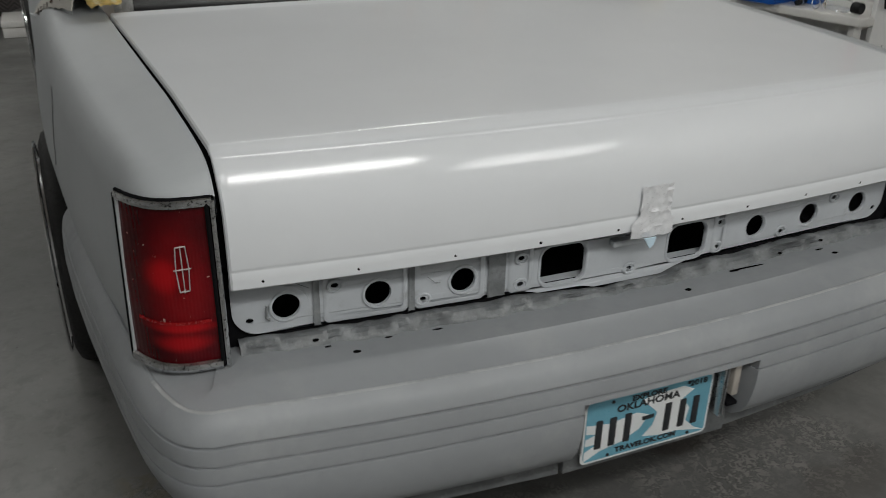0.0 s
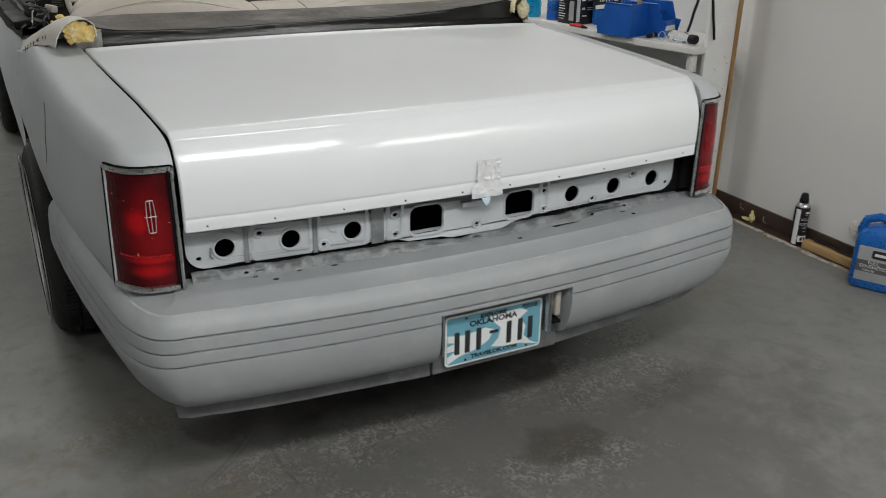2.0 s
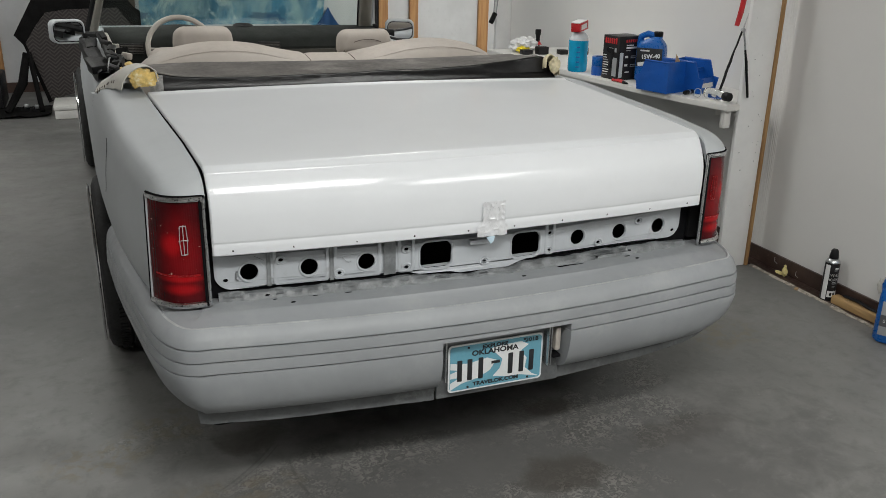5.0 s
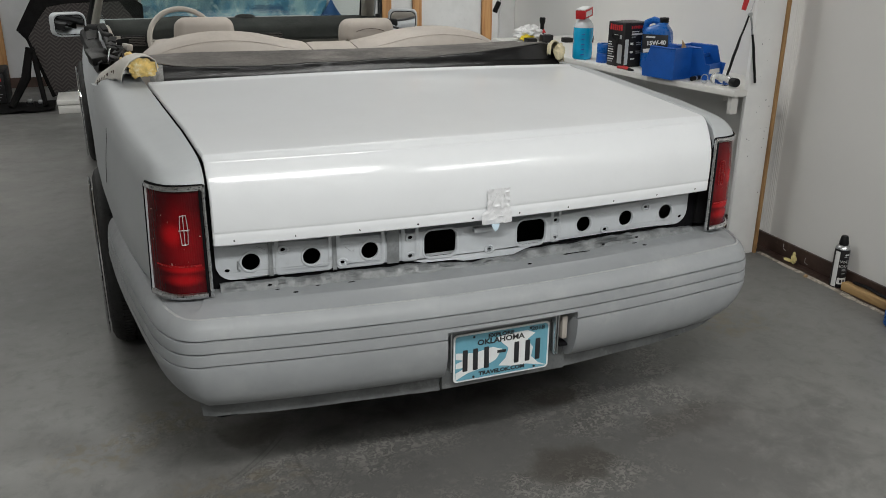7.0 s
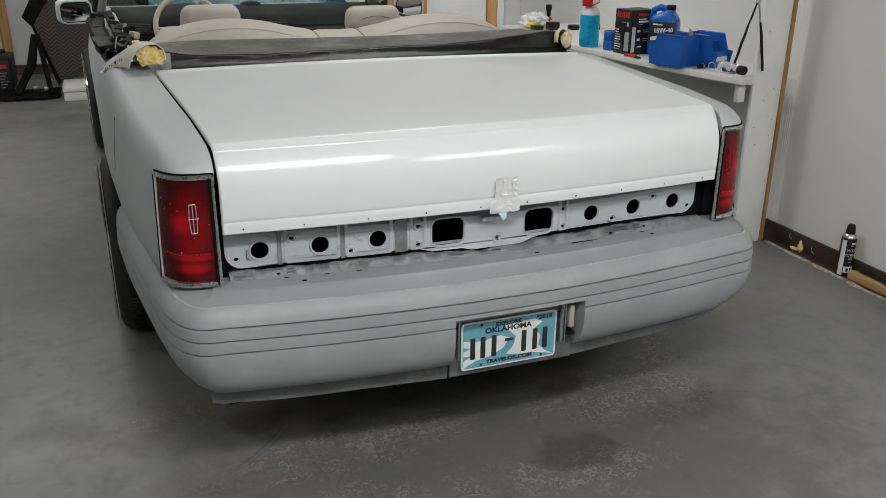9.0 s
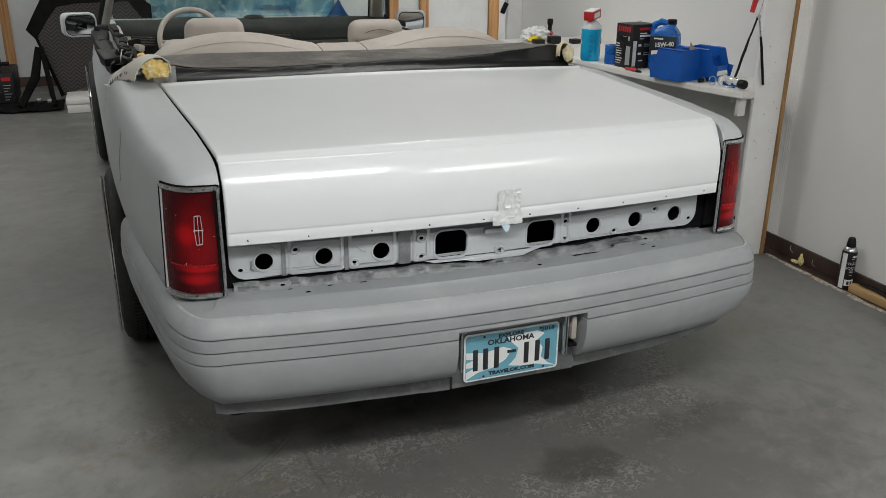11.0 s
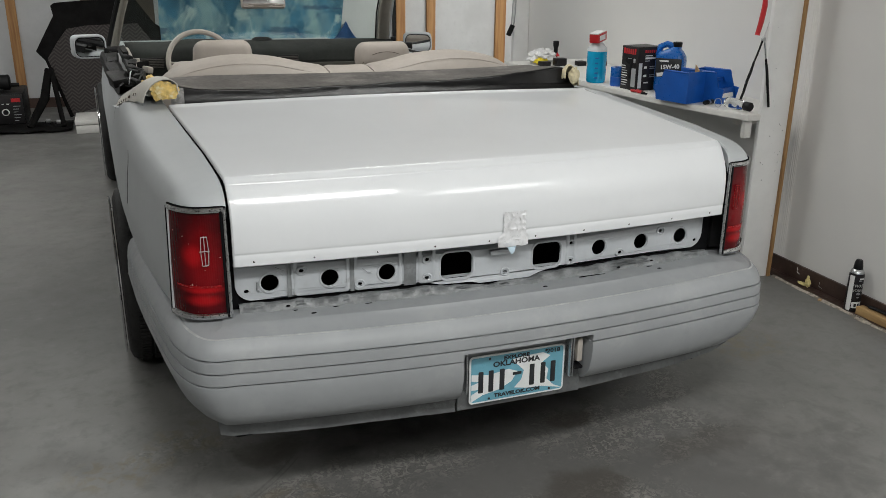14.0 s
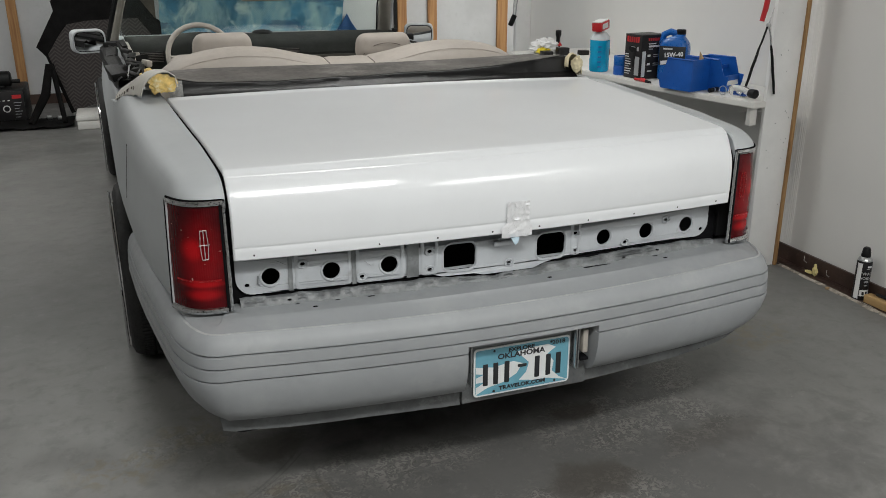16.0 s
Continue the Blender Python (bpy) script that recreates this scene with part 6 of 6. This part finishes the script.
def bin_box(at, turn, label):
    """Stacking hopper bin: sloped low front, thin walls, ribs and a card slot."""
    b = thing("storage_bin", label, "storage bin", at, turn, "blue bins")
    L, W, H, t = 0.21, 0.145, 0.155, 0.004
    # side outline in (length, height): open front at length 0
    side = [(0.016, 0.0), (L, 0.0), (L + 0.004, H), (0.055, H), (0.03, 0.078), (0.0, 0.074)]
    for s in (-1, 1):
        bm = plate(side, thick=t)
        part("side_wall", moved(bm, pose(s * (W / 2 - t / 2), 0, 0.001, 0, 0, 90)), M["bluebin"], b)
        rib = tube([(s * (W / 2), 0.06, H), (s * (W / 2), L, H)], 0.0045, 6)
        part("rim", rib, M["bluebin"], b)
    part("base", box((-W / 2 + t, 0.016, 0.001), (W / 2 - t, L - t, 0.006)), M["bluebin"], b)
    part("back_wall", box((-W / 2 + t, L - t, 0.001), (W / 2 - t, L, H + 0.001)), M["bluebin"], b)
    part("front_wall", moved(box((-W / 2 + t, -0.002, 0), (W / 2 - t, 0.002, 0.076)), pose(0, 0.014, 0.001, -12.0)), M["bluebin"], b)
    part("inner_ledge", box((-W / 2 + t, 0.09, 0.10), (W / 2 - t, 0.096, 0.118)), M["bluebin"], b)
    part("card_slot", moved(box((-W / 2 + 0.02, -0.0032, 0.03), (W / 2 - 0.02, -0.0022, 0.05)), pose(0, 0.014, 0.001, -12.0)), M["bluejug"], b)
    return b


b1 = bin_box((1.672, 1.645, SHELF), 196, "open blue plastic parts bin with a card tucked in")
part("card_tag", moved(box((-0.03, -0.001, 0), (0.03, 0.001, 0.05)), pose(-0.045, 0.17, 0.13, 10, 25, 60)), M["card"], b1, "brown card tag")
b2 = bin_box((1.90, 1.385, SHELF), 22, "open blue plastic parts bin with a white card in its slot")
part("slot_card", moved(box((-0.05, -0.0042, 0.028), (0.05, -0.0033, 0.05)), pose(0, 0.014, 0.001, -12.0)), M["white"], b2, "white slot card")

# clear bottle lying on its side
cl = thing("clear_bottle", "empty clear bottle with a black cap lying on the shelf", "bottle", (1.800, 1.285, SHELF + 0.0275), -84)
lay = pose(0, 0, 0, 0, 90, 0)
part("body", moved(lathe([(0.018, 0), (0.025, 0.004), (0.0265, 0.012), (0.0265, 0.085), (0.024, 0.098), (0.017, 0.112), (0.016, 0.124)], 22), lay), glass("clear_bottle_plastic", (0.93, 0.95, 0.95), 0.06, 1.2), cl)
part("cap", moved(lathe([(0.020, 0.122), (0.0215, 0.125), (0.0215, 0.156), (0.0195, 0.159)], 20), lay), M["blackplastic"], cl, "black screw cap")
rg_ = thing("key_ring", "small steel ring leaning by the bins", "ring", (1.760, 1.300, SHELF + 0.0235))
part("loop", tube([(0.021 * math.cos(radians(20 * a)), 0.004 * math.sin(radians(20 * a)), 0.021 * math.sin(radians(20 * a))) for a in range(19)], 0.0022, 6), M["steel"], rg_)
sk = thing("black_socket", "small black tool lying by the bins", "tool", (1.745, 1.385, SHELF + 0.011), 20)
part("barrel", moved(lathe([(0.010, 0), (0.011, 0.002), (0.011, 0.07), (0.008, 0.075)], 14), pose(0, 0, 0, 0, 90, 0)), M["blackplastic"], sk)
part("barrel_ring", moved(lathe([(0.0118, 0.03), (0.0118, 0.042)], 14), pose(0, 0, 0, 0, 90, 0)), M["steel"], sk)

# far end of the shelf: crumpled bag, black boxes, torch
bg = thing("plastic_bag", "crumpled white and yellow plastic bag with red marks", "bag", (1.70, 3.12, SHELF))
for nm, c, r, mt_ in (("bag_body", (0.0, 0.0, 0.045), (0.10, 0.08, 0.055), "bag"), ("bag_print", (-0.035, -0.06, 0.024), (0.05, 0.03, 0.024), "yellow")):
    bm = bmesh.new()
    bmesh.ops.create_icosphere(bm, subdivisions=4, radius=1)
    for v in bm.verts:
        q = v.co.copy()
        n = noise.noise(q * 2.2) * 0.35 + abs(noise.noise(q * 5.0)) * 0.35
        v.co = Vector((c[0] + q.x * r[0] * (0.85 + n), c[1] + q.y * r[1] * (0.85 + n), max(0.001, c[2] + q.z * r[2] * (0.85 + n))))
    part(nm, bm, M[mt_], bg)
part("red_mark", moved(plate([(0, 0), (0.03, 0), (0.015, 0.028)], thick=0.004), pose(0.055, -0.085, 0.055, -20)), M["red"], bg)
for x, y, w, h in ((1.655, 3.0, 0.07, 0.03), (1.76, 2.98, 0.075, 0.05), (1.90, 2.95, 0.06, 0.03), (2.02, 2.9, 0.07, 0.045)):
    kb = thing("small_black_box", "small black box on the shelf", "box", (x, y, SHELF), 0, "black boxes on the shelf")
    part("case", box((-w / 2, -0.03, 0.0005), (w / 2, 0.03, h), 0.004), M["cartonblack"], kb)
to = thing("torch", "slim black torch standing on end", "torch", (1.84, 3.2, SHELF))
part("barrel", lathe([(0.013, 0.0005), (0.014, 0.004), (0.014, 0.09), (0.020, 0.11), (0.020, 0.135), (0.018, 0.138)], 16), M["blackplastic"], to)

# handset on its cord at the corner
hs = thing("cord_handset", "black handset hanging on a doubled grey cord", "handset", (1.955, 4.225, 0.02))
part("cord", tube([(0.035, 0.02, 1.75), (0.03, 0, 1.4), (0.02, 0, 1.15), (0.012, 0, 0.99)], 0.004, 6), M["grey"], hs)
part("cord", tube([(0.036, 0.02, 1.75), (0.045, 0, 1.4), (0.045, 0, 1.1), (0.03, 0, 0.96), (0.012, 0, 0.97)], 0.004, 6), M["grey"], hs)
part("case", moved(box((-0.018, -0.015, -0.045), (0.018, 0.015, 0.045), 0.007), pose(0.006, 0, 0.945, 0, 25, 0)), M["blackplastic"], hs)
part("hook", tube([(0.036, 0.03, 1.75), (0.036, 0.0, 1.75), (0.036, -0.005, 1.765)], 0.003, 6), M["steel"], hs)

# snips hung on the stub
cu = thing("tin_snips", "red and black handled snips hanging on a nail", "snips", (0, 1.068, 0))
part("red_grip", tube([(1.772, 0, 1.42), (1.775, 0, 1.34), (1.765, 0, 1.27), (1.752, 0, 1.215)], [0.010, 0.0125, 0.0125, 0.011], 10), M["red"], cu)
part("blade", tube([(1.795, 0.004, 1.20), (1.815, 0.004, 1.27)], [0.006, 0.002], 8, flat=0.4), M["steel"], cu)
part("pivot", moved(lathe([(0.010, -0.006), (0.010, 0.006)], 14), pose(1.792, 0, 1.195, 90)), M["steel"], cu)
part("shank", tube([(1.79, 0, 1.20), (1.768, 0, 1.13), (1.752, 0, 1.09)], 0.0045, 8), M["blackplastic"], cu)
part("black_grip", tube([(1.754, 0, 1.095), (1.742, 0, 1.05), (1.728, 0, 1.01), (1.716, 0, 0.96), (1.704, 0, 0.925)], [0.0050, 0.0066, 0.0066, 0.0062, 0.0058], 10), M["blackplastic"], cu)
part("shank", tube([(1.795, 0.003, 1.20), (1.812, 0.003, 1.15), (1.822, 0.003, 1.10)], 0.004, 8), M["steel"], cu)
part("black_grip", tube([(1.821, 0.002, 1.105), (1.836, 0.002, 1.05), (1.848, 0.002, 0.99), (1.862, 0.002, 0.93), (1.872, 0.002, 0.88)], [0.0050, 0.0066, 0.0066, 0.0062, 0.0058], 10), M["blackplastic"], cu)
part("nail", tube([(1.862, 0.026, 1.40), (1.770, -0.010, 1.405)], 0.002, 6), M["steel"], cu)

# ---- at the foot of the right wall ----
can = thing("spray_can", "black and white insect spray can with a black cap", "spray can", (2.082, 0.585, 0.0065), 0)
part("body", lathe([(0.031, 0.0), (0.033, 0.003), (0.033, 0.178), (0.031, 0.184)], 28), M["cartonblack"], can)
part("collar", lathe([(0.032, 0.1845), (0.031, 0.190), (0.024, 0.200), (0.020, 0.203)], 28), M["steel"], can)
part("cap", lathe([(0.0205, 0.203), (0.0205, 0.214), (0.016, 0.240), (0.012, 0.246)], 20), M["blackplastic"], can, "black spray cap")


def wrap(name, r, a0, a1, z0, z1, material):
    """A strip of label round the can."""
    return part(name, grid([[(r * math.cos(radians(a0 + (a1 - a0) * k / 10)), r * math.sin(radians(a0 + (a1 - a0) * k / 10)), z) for k in range(11)] for z in (z0, z1)]), material, can)


wrap("pale_panel", 0.0334, 172, 212, 0.006, 0.176, M["white"])
wrap("picture_band", 0.0334, 218, 300, 0.020, 0.050, M["white"])
for a in (236, 262):
    wrap("picture_mark", 0.0337, a, a + 18, 0.026, 0.042, M["ink"])
wrap("print_bar", 0.0336, 250, 290, 0.158, 0.166, M["white"])
for txt, z, sz in (("WASP", 0.128, 0.021), ("HORNET", 0.106, 0.019)):
    bm = words(txt, sz, 0.0006, 0.95)
    for v in bm.verts:
        a = radians(264) + v.co.x / 0.0338
        v.co = Vector((0.0339 * math.cos(a), 0.0339 * math.sin(a), v.co.z + z))
    part("lettering", bm, M["white"], can, smooth=False)
for z, w in ((0.150, 24), (0.092, 30), (0.085, 34), (0.070, 26)):
    wrap("print_bar", 0.0336, 258 - w / 2, 258 + w / 2, z, z + 0.004, M["grey"])

tagged(part("lumber_offcut", moved(box((-0.022, -0.165, 0), (0.022, 0.165, 0.038), 0.003), pose(2.088, 0.375, 0.0065, 0, 0, 2)), M["lumber"]), "short dirty pine offcut lying along the wall", "lumber")
tagged(part("black_strap", tube([(2.098, 0.50, 0.052), (2.10, 0.42, 0.056), (2.092, 0.35, 0.053), (2.10, 0.28, 0.052)], 0.011, 8, flat=0.55), M["blackplastic"]), "black rubber strip lying on the offcut", "strip")

oj, _ = jug("motor_oil_jug", "blue motor oil jug with a grey label", (2.022, 0.105, 0.0065), -62, 0.215, 0.115, 0.31, M["bluejug"], "", M["blackplastic"])
part("label", box((-0.085, -0.0598, 0.035), (0.09, -0.0578, 0.185), 0.0008), M["grey"], oj)
part("badge", moved(plate(rounded(-0.045, -0.018, 0.045, 0.018, 0.008), thick=0.001), pose(0.012, -0.0604, 0.155)), M["ink"], oj)
part("badge_bar", box((-0.022, -0.0614, 0.149), (0.046, -0.0606, 0.161)), M["white"], oj)
part("label_band", box((-0.085, -0.0608, 0.075), (0.09, -0.0599, 0.125)), surface("dark_grey_label", (0.10, 0.10, 0.105), 0.4), oj)
for txt, z, sz in (("FULL", 0.116, 0.02), ("SYNTHETIC", 0.099, 0.02), ("10W-30", 0.082, 0.014)):
    part("lettering", moved(words(txt, sz, 0.0006), pose(-0.02 if sz > 0.015 else -0.035, -0.0613, z)), M["white"], oj, smooth=False)

fm = foam_lump((0, -0.010, 0.024), (0.011, 0.017, 0.024), 11)
foam_lump((-0.004, 0.022, 0.010), (0.012, 0.028, 0.009), 12, fm)
foam_lump((0.002, -0.006, 0.048), (0.007, 0.008, 0.014), 13, fm)
tagged(part("foam_scrap", moved(fm, pose(2.088, 0.885, 0.0065)), surface("pale_yellow_foam", (0.72, 0.62, 0.28), 0.9, vary=0.2, scale=40)), "torn scrap of yellow foam on the wall channel", "foam scrap")
fm = bmesh.new()
bmesh.ops.create_icosphere(fm, subdivisions=3, radius=1)
for v in fm.verts:
    n = noise.noise(v.co * 2.9 + Vector((4, 0, 0))) * 0.6
    v.co = Vector((v.co.x * 0.014 * (1 + n), v.co.y * 0.018 * (1 + n), v.co.z * 0.034 * (1 + n)))
tagged(part("foam_blob", moved(fm, pose(2.120, 0.335, 0.165)), M["padvinyl"]), "dirty blob of sealing foam stuck on the wall", "foam blob")
for k, (y, z) in enumerate(((0.985, 0.05), (0.83, 0.03))):
    tagged(part("wire_scrap", tube([(2.116, y, z + 0.02), (2.108, y - 0.008, z), (2.112, y - 0.022, z - 0.008), (2.106, y - 0.03, z - 0.004)], 0.0009, 6), M["shelf"]), "scrap of white thread on the channel", "scrap")
tagged(part("debris_crumb", moved(box((-0.012, -0.008, 0), (0.012, 0.008, 0.009), 0.003), pose(2.035, 0.73, 0.0, 0, 0, 30)), M["card"]), "small brown crumb of debris on the floor", "debris")

# ---- far end, beside and beyond the car ----
wd = thing("welder", "black welding machine with dials on its front", "welder", (-2.09, 6.45, 0))
part("case", box((-0.22, 0, 0.02), (0.245, 0.5, 0.305), 0.012), M["blackplastic"], wd)
part("front_panel", box((-0.21, -0.006, 0.03), (0.235, -0.0005, 0.29), 0.002), M["cartonblack"], wd)
for x, z, r in ((0.085, 0.135, 0.032), (-0.05, 0.135, 0.03)):
    part("dial", moved(lathe([(r, 0), (r, 0.002)], 22), pose(x, -0.0065, z, 90)), M["white"], wd)
    part("knob", moved(lathe([(r * 0.72, 0.002), (r * 0.6, 0.02)], 18), pose(x, -0.0065, z, 90)), M["blackplastic"], wd)
part("red_plate", box((0.14, -0.0085, 0.225), (0.215, -0.0062, 0.258)), M["red"], wd)
for k in range(6):
    part("print_bar", box((0.15, -0.0085, 0.055 + 0.026 * k), (0.185 + 0.014 * (k % 3), -0.0062, 0.060 + 0.026 * k)), M["grey"], wd)
for k in range(4):
    part("print_bar", box((0.10 - 0.04 * k, -0.0085, 0.205), (0.12 - 0.04 * k, -0.0062, 0.213)), M["white"], wd)
for x in (-0.18, 0.17):
    for y in (0.04, 0.46):
        part("foot", moved(lathe([(0.02, 0.0), (0.02, 0.022)], 12), pose(x, y, 0)), M["rubber"], wd)
tb_ = thing("white_tub", "low white plastic tub with a rolled rim on the floor", "tub", (-2.165, 4.64, 0))
part("body", box((-0.22, 0.01, 0.0005), (0.225, 0.34, 0.145), 0.012), M["shelf"], tb_)
part("rim", box((-0.235, 0.0, 0.1455), (0.237, 0.352, 0.168), 0.008), M["shelf"], tb_)
gr = thing("bench_grinder", "dark motor unit resting on the welder", "motor", (-2.08, 6.62, 0.306))
part("motor", moved(lathe([(0.05, -0.13), (0.07, -0.12), (0.07, 0.12), (0.05, 0.13)], 20), pose(0, 0, 0.075, 0, 90, 0)), M["blackplastic"], gr)
part("foot", box((-0.07, -0.05, 0.0), (0.07, 0.05, 0.02), 0.004), M["blackplastic"], gr)
part("knob", moved(lathe([(0.018, 0.13), (0.018, 0.2)], 12), pose(0, 0, 0.05, 0, 90, 0)), M["blackplastic"], gr)

cx_ = thing("white_crate", "low white box with a lid on the floor", "box", (-1.41, 5.93, 0))
part("body", box((0, 0, 0.0005), (0.42, 0.4, 0.075), 0.006), M["shelf"], cx_)
part("lid", box((-0.006, -0.006, 0.077), (0.426, 0.406, 0.122), 0.008), M["shelf"], cx_)

pd = thing("padded_panel", "black padded panel faced with zigzag fabric, leaning on the wall", "padded panel", (0, 6.42, 0), 0)
edge_pts = [(-1.47, 0.06), (-1.62, 0.58), (-1.69, 0.665), (-1.60, 0.82), (-1.51, 0.975), (-1.525, 1.06), (-1.49, 1.085), (-1.30, 1.10), (-0.80, 1.115), (-0.62, 0.85), (-0.58, 0.3), (-1.05, 0.24)]
part("padding", moved(plate(edge_pts, thick=0.05), pose(0, 0.02, 0.0, -6)), M["carpet"], pd)
zz = [(-1.44, 0.085), (-1.60, 0.60), (-1.50, 0.75), (-1.41, 0.86), (-1.25, 0.885), (-0.80, 0.90), (-0.66, 0.70), (-0.62, 0.33), (-1.05, 0.20)]
part("zigzag_facing", moved(plate(zz, thick=0.008), pose(0, -0.012, 0.0, -6)), M["zigzag"], pd)
lg = thing("folding_stand", "black folding stand leaning by the padded panel", "stand", (0, 6.3, 0))
part("leg", tube([(-1.60, 0.1, 0.52), (-1.66, 0.05, 0.26), (-1.80, -0.1, 0.03)], [0.03, 0.04, 0.03], 8), M["carpet"], lg)
part("leg", tube([(-1.58, 0.1, 0.52), (-1.55, 0.02, 0.25), (-1.52, -0.12, 0.03)], 0.022, 8), M["carpet"], lg)
part("clasp", moved(lathe([(0.022, -0.012), (0.022, 0.012)], 14), pose(-1.585, 0.06, 0.50, 90)), M["carpet"], lg)
for x, y in ((-1.66, -0.02), (-1.57, -0.08)):
    part("caster", moved(lathe([(0.03, -0.012), (0.035, -0.008), (0.035, 0.008), (0.03, 0.012)], 18), pose(x, y, 0.0355, 90)), M["blackplastic"], lg)
    part("caster_fork", box((x - 0.01, y - 0.02, 0.05), (x + 0.03, y + 0.02, 0.085), 0.005), M["steel"], lg)
mat_ = tagged(part("floor_mat", grid([[(-2.6 + 1.15 * i / 14, 6.05 + 0.45 * j / 5 + 0.015 * math.sin(i), 0.012 + 0.012 * math.sin(1.9 * i + j) * (j == 0)) for i in range(15)] for j in range(6)], thick=0.008), M["carpet"]), "black rubber mat on the floor under the welder", "mat")
mat_.location.z = 0.012

# dyed cloth on the far wall
rows = []
for i in range(45):
    u = i / 44
    row = []
    for j in range(25):
        v = j / 24
        x = -0.56 + 1.97 * u * (1 - 0.06 * max(0, v - 0.5)) + 0.02 * math.sin(5 * v)
        z = 2.0 - 1.72 * v + (0.05 * math.sin(math.pi * u))
        row.append((x, 7.485 - 0.012 * noise.noise(Vector((3 * u, 5 * v, 0))) * 1 - 0.012 * abs(noise.noise(Vector((9 * u + 2 * v, 4 * v, 2)))) * 2, z))
    rows.append(row)
tagged(part("dyed_cloth", grid(rows, thick=0.003), M["cloth"]), "blue and white dyed cloth hanging on the far wall", "cloth")
rows = []
for k in range(15):
    a = k / 14
    top = curve_at([(0.0, 0.62), (0.42, 0.80), (0.55, 0.775), (1.0, 0.58)], a)[0]
    rows.append([(1.285 + 0.29 * a + 0.02 * b_ * math.sin(6 * a), 7.468 - 0.014 * math.sin(9 * a) - 0.01 * b_, 0.35 + (top - 0.35) * b_) for b_ in (0, 0.25, 0.5, 0.75, 1)])
tagged(part("cloth_fold", grid(rows, thick=0.003), surface("deep_blue_cloth", (0.015, 0.07, 0.20), 0.85, vary=0.2, scale=5)), "small fold of deep blue cloth beside the hanging cloth", "cloth")
tagged(part("dark_panel", moved(plate([(-0.90, 0.0), (-0.56, 0.0), (-0.56, 0.785), (-0.755, 0.915), (-0.87, 0.60)], thick=0.01), pose(0, 7.465, 0.0005)), M["carpet"]), "black panel with a slanted top leaning on the brown board", "panel")
tagged(part("brown_board", moved(plate([(-1.30, 0.0), (-0.60, 0.0), (-0.60, 1.75), (-1.30, 1.75)], thick=0.012), pose(0, 7.485, 0.0005)), M["darkbrown"]), "dark brown board standing against the far wall", "board")
